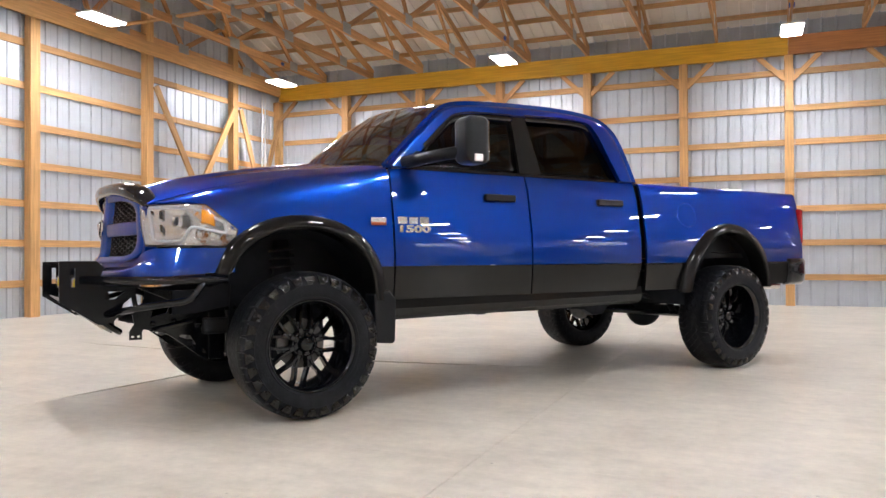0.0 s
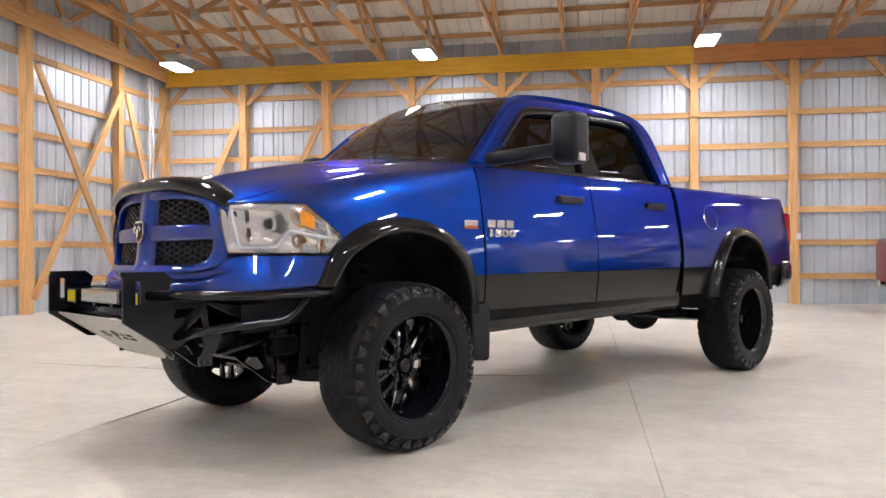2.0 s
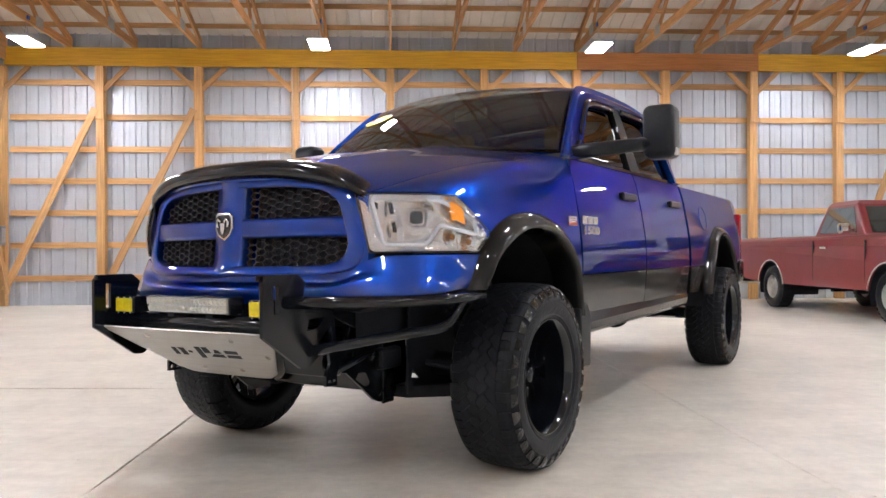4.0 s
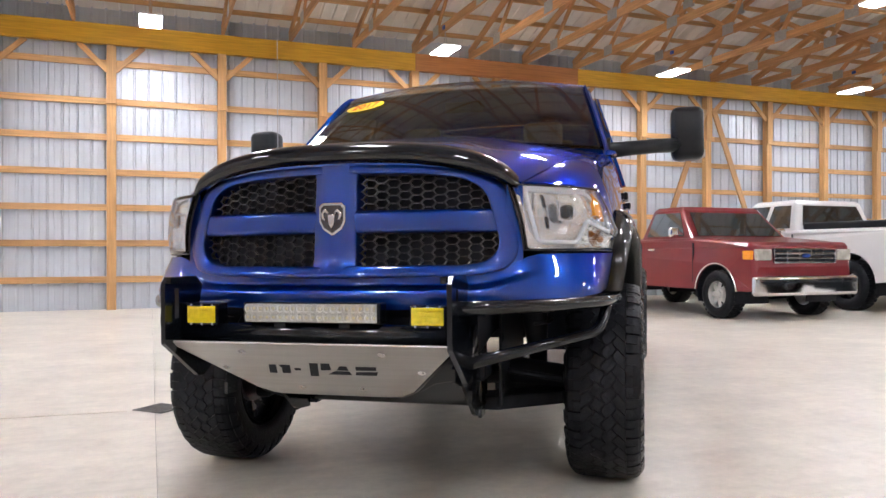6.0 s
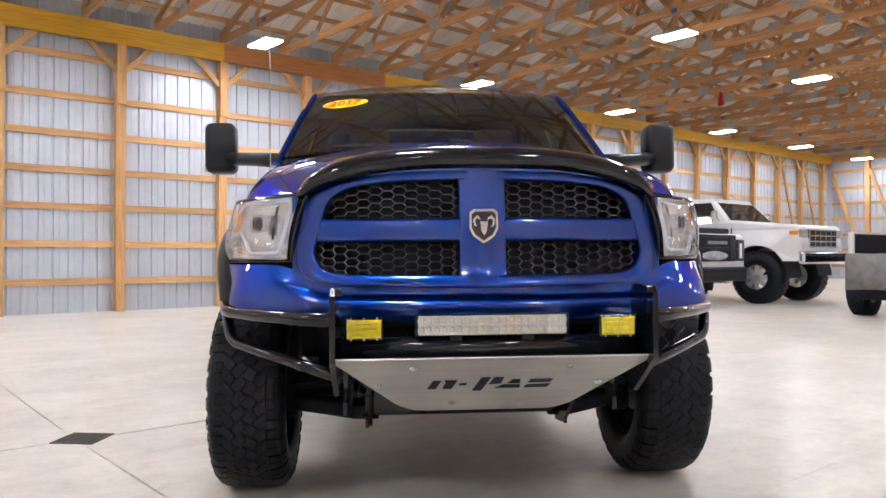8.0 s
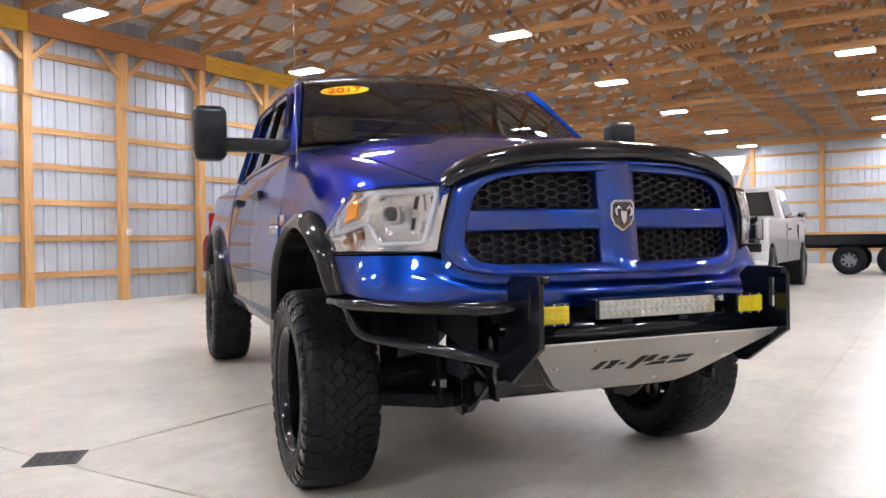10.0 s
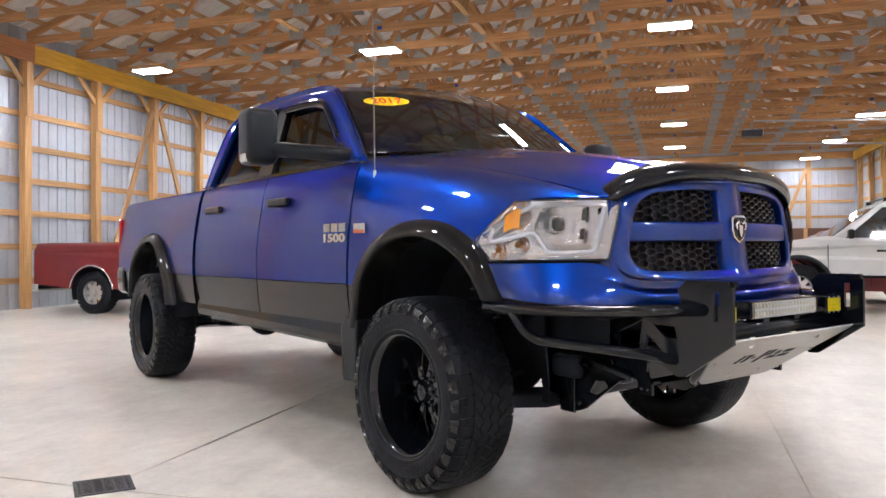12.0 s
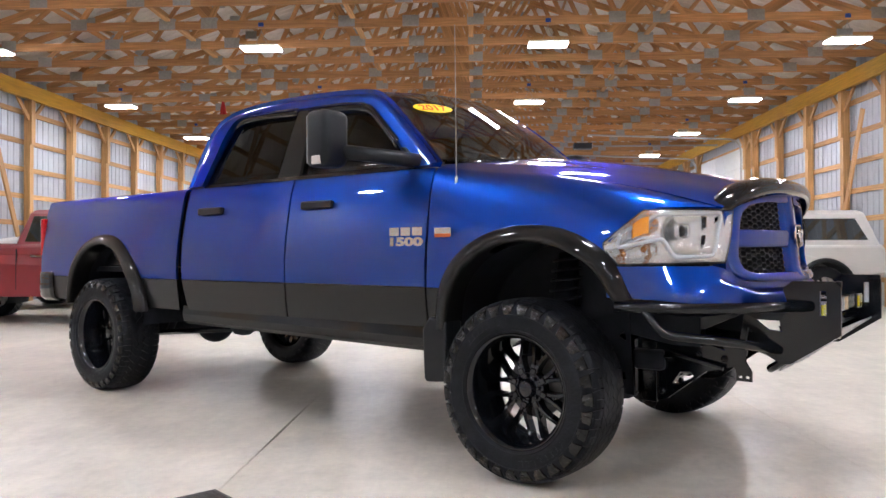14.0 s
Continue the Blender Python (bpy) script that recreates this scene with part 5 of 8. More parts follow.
# cowl and wipers
bm = bmesh.new()
rows = []
for j in range(17):
    v = 1 - 2 * j / 16
    rows.append([(-0.56 + 0.17 * (1 - v * v) + 0.03, v * 0.80, 1.475 + 0.05 * (1 - v * v)), (-0.60 + 0.16 * (1 - v * v), v * 0.83, 1.49 + 0.045 * (1 - v * v)), (-0.64 + 0.16 * (1 - v * v), v * 0.83, 1.50 + 0.045 * (1 - v * v))])
grid_mesh(bm, rows)
facing_out(bm)
part("cowl", bm, PLASTIC, truck, "black plastic cowl panel", True)
for ya, yb in ((0.55, 0.02), (-0.10, -0.60)):
    bm = bmesh.new()
    pts = []
    for k in range(9):
        t = k / 8
        y = ya + (yb - ya) * t
        kx = 1 - (y / 0.84) ** 2
        pts.append((-0.60 + 0.16 * kx - 0.03 - 0.05 * t, y, 1.50 + 0.042 * kx + 0.02 + 0.05 * t))
    tube(bm, pts, 0.008, 6)
    tube(bm, [pts[0], (pts[0][0] + 0.05, pts[0][1] + 0.03, pts[0][2] - 0.02)], 0.012, 8)
    part("wiper", bm, PLASTIC, truck, "black wiper arm and blade", True)

# cab interior
bm = bmesh.new()
box(bm, -2.62, -0.55, -0.84, 0.84, 0.72, 0.80)
part("cab_floor", bm, SEAT, truck)
bm = bmesh.new()
box(bm, -0.95, -0.62, -0.82, 0.82, 1.15, 1.50, bevel=0.06, seg=3)
part("dashboard", bm, PLASTIC, truck)
for x, ys in ((-1.55, (0.42, -0.42)), (-2.40, (0.42, -0.42))):
    for y in ys:
        bm = bmesh.new()
        box(bm, x - 0.1, x + 0.42, y - 0.27, y + 0.27, 1.0, 1.16, bevel=0.05, seg=3)
        box(bm, x - 0.18, x, y - 0.27, y + 0.27, 1.1, 1.66, bevel=0.06, seg=3)
        box(bm, x - 0.15, x - 0.05, y - 0.13, y + 0.13, 1.69, 1.86, bevel=0.04, seg=3)
        box(bm, x - 0.11, x - 0.09, y - 0.05, y + 0.05, 1.62, 1.72)
        part("seat", bm, SEAT, truck, "dark cloth seat with head restraint", True)
bm = bmesh.new()
tube(bm, [(-1.0 + 0.08 * math.sin(a), 0.42 + 0.185 * math.cos(a), 1.42 + 0.17 * math.sin(a)) for a in [k * math.tau / 24 for k in range(24)]], 0.016, 8, closed=True)
box(bm, -1.02, -0.94, 0.36, 0.48, 1.37, 1.45, bevel=0.02)
part("steering_wheel", bm, PLASTIC, truck, "", True)
bm = bmesh.new()
box(bm, -1.14, -1.12, -0.12, 0.12, 1.86, 1.93, bevel=0.008)
part("rear_view_mirror", bm, PLASTIC, truck)

# year sticker on the windscreen
def screen_point(x_edge, v):
    i = min(range(len(screen_edge)), key=lambda k: abs(screen_edge[k][0] - x_edge))
    p = screen_edge[i]
    k = 1 - v * v
    return Vector((p[0] + 0.16 * k, p[1] * v, p[2] + 0.035 * k))


def text_mesh(body, size, depth=0.002, bold=0.0):
    cu = bpy.data.curves.new("writing", "FONT")
    cu.body, cu.size, cu.extrude, cu.offset = body, size, depth, bold
    cu.align_x, cu.align_y = "CENTER", "CENTER"
    ob = bpy.data.objects.new("writing", cu)
    scene.collection.objects.link(ob)
    me = bpy.data.meshes.new_from_object(ob.evaluated_get(bpy.context.evaluated_depsgraph_get()))
    bpy.data.objects.remove(ob)
    bm = bmesh.new()
    bm.from_mesh(me)
    return bm


pc = screen_point(-0.95, -0.70)
ex = (screen_point(-0.95, -0.60) - screen_point(-0.95, -0.80)).normalized()
ey = (screen_point(-1.00, -0.70) - screen_point(-0.90, -0.70)).normalized()
ez = ex.cross(ey).normalized()
if ez.x < 0:
    ez = -ez
ey = ez.cross(ex)
SM = Matrix((ex, ey, ez)).transposed().to_4x4()
SM.translation = pc + ez * 0.006
bm = bmesh.new()
prism(bm, [(0.135 * math.cos(a), 0.052 * math.sin(a)) for a in [k * math.tau / 40 for k in range(40)]], "z", 0, 0.002)
bmesh.ops.transform(bm, verts=bm.verts[:], matrix=SM)
st = part("year_sticker", bm, surf("yellow_sticker", (0.9, 0.62, 0.01), 0.4, var=0.03), truck, "yellow oval sticker with red numerals")
bm = text_mesh("2017", 0.085, 0.001)
bmesh.ops.transform(bm, verts=bm.verts[:], matrix=SM @ Matrix.Translation((0, 0, 0.0035)) @ Matrix.Diagonal((1.1, 1, 1, 1)))
part("numerals", bm, surf("sticker_red", (0.65, 0.02, 0.02), 0.5, var=0.03), st)


# ---- towing mirrors ----
def mirror(s):
    bm = bmesh.new()
    tube(bm, [(-0.69, s * 0.88, 1.515), (-0.75, s * 0.98, 1.53), (-0.84, s * 1.10, 1.545), (-0.95, s * 1.23, 1.56)], [0.044, 0.042, 0.040, 0.042], 12)
    bmesh.ops.transform(bm, verts=bm.verts[:], matrix=Matrix.Translation((0, 0, 1.545)) @ Matrix.Diagonal((1, 1, 0.95, 1)) @ Matrix.Translation((0, 0, -1.545)))
    m = part("mirror", bm, PLASTIC, truck, "black extended towing mirror", True)
    bm = bmesh.new()
    box(bm, -1.06, -0.915, 1.175, 1.345, 1.475, 1.765, bevel=0.04, seg=4)
    # the back of the shell bulges forwards
    for v in bm.verts:
        if v.co.x > -0.96:
            v.co.x += 0.035 * (1 - ((v.co.z - 1.625) / 0.16) ** 2) 
    bmesh.ops.transform(bm, verts=bm.verts[:], matrix=Matrix.Diagonal((1, s, 1, 1)))
    facing_out(bm)
    part("mirror_shell", bm, PLASTIC, m, "black mirror housing", True)
    bm = bmesh.new()
    box(bm, -1.066, -1.062, 1.2, 1.32, 1.50, 1.74)
    bmesh.ops.transform(bm, verts=bm.verts[:], matrix=Matrix.Diagonal((1, s, 1, 1)))
    facing_out(bm)
    part("mirror_glass", bm, CHROME, m, "mirror glass")
    bm = bmesh.new()
    box(bm, -1.0, -0.94, 1.335, 1.352, 1.485, 1.53, bevel=0.006)
    bmesh.ops.transform(bm, verts=bm.verts[:], matrix=Matrix.Diagonal((1, s, 1, 1)))
    facing_out(bm)
    part("marker_lamp", bm, surf("clear_marker", (0.6, 0.58, 0.55), 0.15, var=0.1, coat=1), m, "clear marker lamp")
    bm = bmesh.new()
    prism(bm, [(-0.66, 1.487), (-0.80, 1.487), (-0.80, 1.60), (-0.775, 1.60)], "y", s * 0.895, s * 0.875, 0.004)
    part("mirror_sail", bm, PLASTIC, m)


for s in (1, -1):
    mirror(s)
# the driver's mirror is pulled out further than the other
for ob in truck.children:
    if ob.name.startswith("mirror") and sum(v.co.y for v in ob.data.vertices) > 0:
        for o in [ob] + list(ob.children):
            for v in o.data.vertices:
                k = min(1.0, max(0.0, (v.co.y - 0.90) / 0.28))
                v.co.x += 0.055 * k
                v.co.y += 0.040 * k

# aerial on the passenger side cowl
bm = bmesh.new()
ax, ay, az = -0.42, -0.905, 1.345
tube(bm, [(ax, ay, az), (ax, ay, az + 0.075)], [0.012, 0.007], 8)
tube(bm, [(ax, ay, az + 0.07), (ax - 0.004, ay, az + 0.84)], [0.003, 0.002], 6)
part("aerial", bm, GALV, truck, "thin whip aerial", True)


# ---- badges ----
def flat_on_side(bm, x, z, s, lift=0.003):
    y = side(x, z)
    m = Matrix(((-s, 0, 0, x), (0, 0, s, s * (y + lift)), (0, 1, 0, z), (0, 0, 0, 1)))
    bmesh.ops.transform(bm, verts=bm.verts[:], matrix=m)
    return facing_out(bm)


def plate(w, h, d=0.004, cx=0.0, cy=0.0, bm=None):
    bm = bm or bmesh.new()
    box(bm, cx - w / 2, cx + w / 2, cy - h / 2, cy + h / 2, 0, d, bevel=0.0015)
    return bm


for s in (1, -1):
    xb = -0.70
    bm = text_mesh("1500", 0.070, 0.002, 0.0034)
    w = max(v.co.x for v in bm.verts) - min(v.co.x for v in bm.verts)
    h = max(v.co.y for v in bm.verts) - min(v.co.y for v in bm.verts)
    bmesh.ops.transform(bm, verts=bm.verts[:], matrix=Matrix.Diagonal((0.222 / w, 0.046 / h, 1, 1)))
    flat_on_side(bm, xb, 1.092, s, 0.004)
    part("model_number", bm, DRY, truck, "silver model numerals")
    for k in (-1, 0, 1):
        bm = plate(0.066, 0.044, 0.004)
        flat_on_side(bm, xb + k * 0.078, 1.147, s)
        part("badge_bar", bm, DRY, truck, "plain silver badge bar")
    bm = plate(0.105, 0.044, 0.004)
    flat_on_side(bm, -0.455, 1.140, s)
    eb = part("engine_badge", bm, DRY, truck, "small silver and orange engine badge")
    bm = plate(0.100, 0.017, 0.005)
    flat_on_side(bm, -0.455, 1.123, s)
    part("stripe", bm, surf("badge_orange", (0.40, 0.09, 0.02), 0.4, var=0.05), eb)


# ---- rear end ----
bm = bmesh.new()
box(bm, -4.70, -4.655, -0.86, 0.86, 0.92, 1.475, bevel=0.012)
box(bm, -4.712, -4.698, -0.70, 0.70, 1.0, 1.38, bevel=0.01)
part("tailgate", bm, PAINT, truck)
bm = bmesh.new()
box(bm, -4.65, -2.77, -0.83, 0.83, 0.90, 0.94)
box(bm, -2.80, -2.765, -0.85, 0.85, 0.93, 1.47)
part("bed_floor", bm, PLASTIC, truck)
for s in (1, -1):
    bm = bmesh.new()
    box(bm, -4.716, -4.665, 0.865, 0.960, 1.02, 1.34, bevel=0.018, seg=3)
    bmesh.ops.transform(bm, verts=bm.verts[:], matrix=Matrix.Diagonal((1, s, 1, 1)))
    facing_out(bm)
    part("tail_lamp", bm, REDLENS, truck, "red tail lamp")
bm = bmesh.new()
pts = [(-4.50, 0.975), (-4.68, 0.985), (-4.80, 0.955), (-4.86, 0.85), (-4.88, 0.4)]
pts = pts + [(x, -y) for x, y in pts[::-1]]
rows = []
for o, z in ((-0.05, 0.66), (0.0, 0.69), (0.012, 0.76), (0.012, 0.85), (0.0, 0.885), (-0.09, 0.895)):
    rows.append([(x - o * (1 if abs(y) < 0.9 else 0.3), y + o * (math.copysign(0.6, y) if abs(y) > 0.8 else 0), z) for x, y in [(p.x, p.y) for p in spread(pts, 40)]])
grid_mesh(bm, rows)
facing_out(bm)
rb = part("rear_bumper", bm, GLOSS_BLACK, truck, "black rear step bumper", True)
sol = rb.modifiers.new("thickness", "SOLIDIFY")
sol.thickness, sol.offset = 0.01, 0
for s in (1, -1):
    bm = bmesh.new()
    tube(bm, [(-4.2, s * 0.55, 0.64), (-4.5, s * 0.62, 0.645), (-4.78, s * 0.64, 0.64)], 0.038, 14)
    part("exhaust_tip", bm, CHROME, truck, "polished exhaust tip", True)


# ---- wheels ----
def wheel_meshes():
    R, W = 0.424, 0.156                       # tread radius, half width
    y1 = W
    bm = bmesh.new()
    prof = [(-0.118, 0.258), (-0.142, 0.272), (-0.154, 0.30), (-W, 0.33), (-0.152, 0.362), (-0.141, 0.389), (-0.122, 0.405), (-0.06, 0.4115), (0.0, 0.4125), (0.06, 0.4115), (0.122, 0.405),
            (0.141, 0.389), (0.151, 0.366), (0.1555, 0.338), (0.1555, 0.312), (0.152, 0.288), (0.146, 0.272), (0.137, 0.263), (0.118, 0.258)]
    lathe(bm, prof, 88)
    # fine raised rings on the side wall and a rim guard beside the bead
    for yy, rr, h in ((0.1545, 0.349, 0.0022), (0.150, 0.281, 0.0035)):
        lathe(bm, [(yy - 0.003, rr - 0.005), (yy + h, rr - 0.002), (yy + h, rr + 0.002), (yy - 0.003, rr + 0.005)], 88)
    for f in bm.faces:
        f.smooth = True
    bmesh.ops.recalc_face_normals(bm, faces=bm.faces[:])
    carcass, bm = bm, bmesh.new()
    # side wall lettering as low plain blocks
    for a0, count, step in ((0.4, 8, 0.105), (math.pi + 0.4, 8, 0.105)):
        for k in range(count):
            a, w = a0 + k * step, 0.036
            v = [bm.verts.new((rr * math.cos(aa), yy, rr * math.sin(aa))) for yy in (0.1545, 0.1572) for rr, aa in ((0.308, a - w), (0.334, a - w), (0.334, a + w), (0.308, a + w))]
            for q in ((4, 5, 6, 7), (0, 4, 7, 3), (1, 2, 6, 5), (0, 1, 5, 4), (2, 3, 7, 6)):
                bm.faces.new([v[i] for i in q])

    def block(poly, r_in, r_out):
        """A tread block; poly: (y, angle)."""
        crown = lambda y: 0.0045 * (y / 0.12) ** 2
        top = [bm.verts.new(((r_out - crown(y)) * math.cos(a), y, (r_out - crown(y)) * math.sin(a))) for y, a in poly]
        cy, ca = sum(p[0] for p in poly) / len(poly), sum(p[1] for p in poly) / len(poly)
        bot = [bm.verts.new((r_in * math.cos(ca + (a - ca) * 1.05), cy + (y - cy) * 1.05, r_in * math.sin(ca + (a - ca) * 1.05))) for y, a in poly]
        bm.faces.new(top)
        n = len(poly)
        for i in range(n):
            bm.faces.new((top[i], bot[i], bot[(i + 1) % n], top[(i + 1) % n]))

    def strip(ring_a, ring_b, drop):
        """A raised lug between rows of points (near edge, far edge) with sunken walls."""
        A = [[bm.verts.new(p) for p in row] for row in (ring_a, ring_b)]
        for i in range(len(ring_a) - 1):
            bm.faces.new((A[0][i], A[0][i + 1], A[1][i + 1], A[1][i]))
        low = [[bm.verts.new((p[0] * k, p[1] * (1 - 0.02), p[2] * k)) for p in row for k in (1 - drop / math.hypot(p[0], p[2]),)] for row in (ring_a, ring_b)]
        for i in range(len(ring_a) - 1):
            bm.faces.new((A[0][i], low[0][i], low[0][i + 1], A[0][i + 1]))
            bm.faces.new((A[1][i], A[1][i + 1], low[1][i + 1], low[1][i]))
        bm.faces.new((A[0][-1], low[0][-1], low[1][-1], A[1][-1]))
    N = 46
    rng = random.Random(11)
    st = math.tau / N
    def wave(a, e):
        return 0.0085 * math.sin(N * a + 1.9 * e)
    edges = [-0.088, -0.044, 0.0, 0.044, 0.088]
    for k in range(N):
        for i in range(4):
            aa = (k + (0.0, 0.5, 0.15, 0.65)[i]) * st
            slant = (0.34, -0.30, 0.30, -0.34)[i] * st
            lo, hi = [], []
            for q in range(6):
                u = -0.465 + 0.93 * q / 5
                lo.append((edges[i] + 0.0017 + (wave(aa + u * st - slant, i) if i else 0.0), aa + u * st - slant))
                hi.append((edges[i + 1] - 0.0017 + (wave(aa + u * st + slant, i + 1) if i < 3 else 0.0), aa + u * st + slant))
            block(lo + hi[::-1], 0.411, R)
    # shoulder lugs running over on to the side wall, each cut across by a notch, with scalloped ends
    M = 62
    st = math.tau / M
    for k in range(M):
        for sgn in (-1, 1):
            aa = (k + (0.3 if sgn > 0 else 0.8)) * st
            long = k % 2
            ends = (0.352 if long else 0.364) + 0.004 * rng.random()
            lift = 0.0025 * (rng.random() - 0.4)
            def ring(prof):
                ra, rb = [], []
                for y, r, hw in prof:
                    lean = (0.5 if long else -0.35) * st * (R - r) / 0.07
                    j = 0.03 * st * (rng.random() - 0.5)
                    ra.append((r * math.cos(aa - hw * st + lean + j), sgn * y, r * math.sin(aa - hw * st + lean + j)))
                    rb.append((r * math.cos(aa + hw * st + lean - j), sgn * y, r * math.sin(aa + hw * st + lean - j)))
                strip(ra, rb, 0.009)
            ring([(0.0885, R - 0.0025, 0.43), (0.116, R - 0.006, 0.44 if long else 0.40), (0.1335, R - 0.014 + lift, 0.42), (0.1425, 0.4005 + lift, 0.40)])
            ring([(0.1455 + lift, 0.3975, 0.41), (0.1525 + lift, 0.386, 0.44 if long else 0.36), (0.1575 + lift, 0.374, 0.40 if long else 0.45), (0.1590, ends + 0.004, 0.42 if long else 0.34), (0.1570, ends, 0.24)])
    bmesh.ops.recalc_face_normals(bm, faces=bm.faces[:])
    for f in bm.faces:
        c = f.calc_center_median()
        if c.y > 0.140 and math.hypot(c.x, c.z) > 0.345:
            f.material_index = 1
    tread = bm

    # rim: deep barrel, stepped lip
    bm = bmesh.new()
    yo = y1 - 0.016
    lathe(bm, [(-0.136, 0.252), (-0.126, 0.262), (-0.126, 0.245), (-0.09, 0.232), (-0.03, 0.229), (0.03, 0.232), (yo - 0.035, 0.240), (yo - 0.014, 0.243), (yo - 0.006, 0.252), (yo + 0.002, 0.256), (yo + 0.005, 0.261),
               (yo + 0.001, 0.267), (yo - 0.02, 0.262)], 72)
    for f in bm.faces:
        f.smooth = True
    bmesh.ops.recalc_face_normals(bm, faces=bm.faces[:])
    rim = bm
    # split spokes: each a Y that opens towards the barrel
    bm = bmesh.new()
    yb = -0.014
    for sg in (-1, 1):
        pts = [(0.060, 0.006 * sg, 0.030), (0.115, 0.011 * sg, 0.028), (0.150, 0.022 * sg, 0.020), (0.195, 0.047 * sg, 0.008), (0.233, 0.060 * sg, -0.006)]
        for (r0, t0, d0), (r1, t1, d1) in zip(pts, pts[1:]):
            q = []
            for r, t, d, w in ((r0, t0, d0, 0.0105), (r1, t1, d1, 0.0095)):
                q.append([(r, yb + d, t - w), (r, yb + d, t + w), (r, yb + d - 0.05, t + w * 1.3), (r, yb + d - 0.05, t - w * 1.3)])
            v = [[bm.verts.new(c) for c in qq] for qq in q]
            for i in range(4):
                bm.faces.new((v[0][i], v[0][(i + 1) % 4], v[1][(i + 1) % 4], v[1][i]))
    prism(bm, [(0.10, -0.012), (0.13, -0.024), (0.14, 0.0), (0.13, 0.024), (0.10, 0.012)], "y", yb - 0.02, yb + 0.018, 0.003)
    bmesh.ops.recalc_face_normals(bm, faces=bm.faces[:])
    bmesh.ops.bevel(bm, geom=[e for e in bm.edges if len(e.link_faces) == 2 and e.calc_face_angle(0) > 1.0], offset=0.003, segments=1, affect="EDGES")
    spoke = bm
    bm = bmesh.new()
    lathe(bm, [(-0.03, 0.085), (yb + 0.02, 0.082), (yb + 0.028, 0.074), (yb + 0.03, 0.048), (yb + 0.032, 0.044), (yb + 0.062, 0.040), (yb + 0.068, 0.034), (yb + 0.069, 0.001)], 32)
    for f in bm.faces:
        f.smooth = True
    bmesh.ops.recalc_face_normals(bm, faces=bm.faces[:])
    hub = bm
    bm = bmesh.new()
    lathe(bm, [(yb + 0.024, 0.010), (yb + 0.044, 0.009), (yb + 0.048, 0.006), (yb + 0.048, 0.0005)], 6)
    bmesh.ops.recalc_face_normals(bm, faces=bm.faces[:])
    nut = bm
    bm = bmesh.new()
    prism(bm, [(0.070 * math.cos(d) + e, 0.070 * math.sin(d)) for d, e in ((-0.22, 0.0), (-0.19, 0.030), (0.19, 0.030), (0.22, 0.0))], "y", yb + 0.004, yb + 0.036, 0.004)
    lobe = bm
    bm = bmesh.new()
    lathe(bm, [(-0.075, 0.01), (-0.075, 0.145), (-0.05, 0.145), (-0.05, 0.01)], 40)
    bmesh.ops.recalc_face_normals(bm, faces=bm.faces[:])
    disc = bm
    made = []
    for name, b, m, sm in (("tyre", carcass, RUBBER, False), ("tread", tread, RUBBER, False), ("rim", rim, GLOSS_BLACK, False), ("spoke", spoke, GLOSS_BLACK, False), ("hub_cap", hub, GLOSS_BLACK, False),
                           ("lug_nut", nut, GLOSS_BLACK, False), ("brake_disc", disc, surf("brake_steel", (0.16, 0.155, 0.15), 0.4, metal=0.8, var=0.15, scale=30), False), ("hub_lobe", lobe, GLOSS_BLACK, False)):
        me = bpy.data.meshes.new(name)
        b.to_mesh(me)
        b.free()
        me.materials.append(m)
        if name == "tread":
            me.materials.append(SHINE)
        made.append(me)
    return made


WM = wheel_meshes()


def wheel(x, y, s, spin, dip=0.0):
    """A wheel under the truck; its mid plane at y, dip: how far the floor lies below."""
    w = new("wheel", WM[2])
    w.parent = truck
    w["label"] = "black off-road tyre on a deep gloss black rim"
    w.matrix_basis = (Matrix.Translation((x, s * y, 0.424 - dip - s * y * math.tan(math.radians(LEAN)))) @ Matrix.Rotation(math.radians(-LEAN), 4, "X")
                      @ (Matrix.Rotation(math.pi, 4, "Z") if s < 0 else Matrix()) @ Matrix.Rotation(spin, 4, "Y"))
    def sub(name, me, m=Matrix()):
        o = new(name, me)
        o.parent = w
        o.matrix_basis = m
        return o
    sub("tyre", WM[0])
    tagged(sub("tread", WM[1]), "chunky dressed tread blocks", "", "", "stuff")
    for k in range(8):
        sub("spoke", WM[3], Matrix.Rotation(k * math.tau / 8, 4, "Y"))
        sub("hub_lobe", WM[7], Matrix.Rotation(k * math.tau / 8, 4, "Y"))
        sub("lug_nut", WM[5], Matrix.Rotation((k + 0.5) * math.tau / 8, 4, "Y") @ Matrix.Translation((0.06, 0, 0)))
    sub("hub_cap", WM[4])
    sub("brake_disc", WM[6])


for s in (1, -1):
    wheel(0.0, 0.899, s, 0.3 * s, 0.031 if s < 0 else 0.0)
    wheel(RAX, 0.916 + 0.011 * s, s, 0.75 * s + 0.2)


# ---- chassis ----
for s in (1, -1):
    bm = bmesh.new()
    path = [(0.64, 0.40, 0.66), (0.5, 0.40, 0.66), (0.2, 0.40, 0.72), (-0.6, 0.42, 0.66), (-1.0, 0.44, 0.575), (-2.8, 0.46, 0.575), (-3.2, 0.46, 0.74), (-3.9, 0.46, 0.74), (-4.6, 0.46, 0.70)]
    path = rounded(path, 0.15, 4)
    rows = []
    for p in path:
        rows.append([(p.x, s * (p.y + dy), p.z + dz) for dy, dz in ((-0.035, -0.07), (0.035, -0.07), (0.035, 0.07), (-0.035, 0.07), (-0.035, -0.07))])
    grid_mesh(bm, rows)
    facing_out(bm)
    part("frame_rail", bm, UNDER, truck)
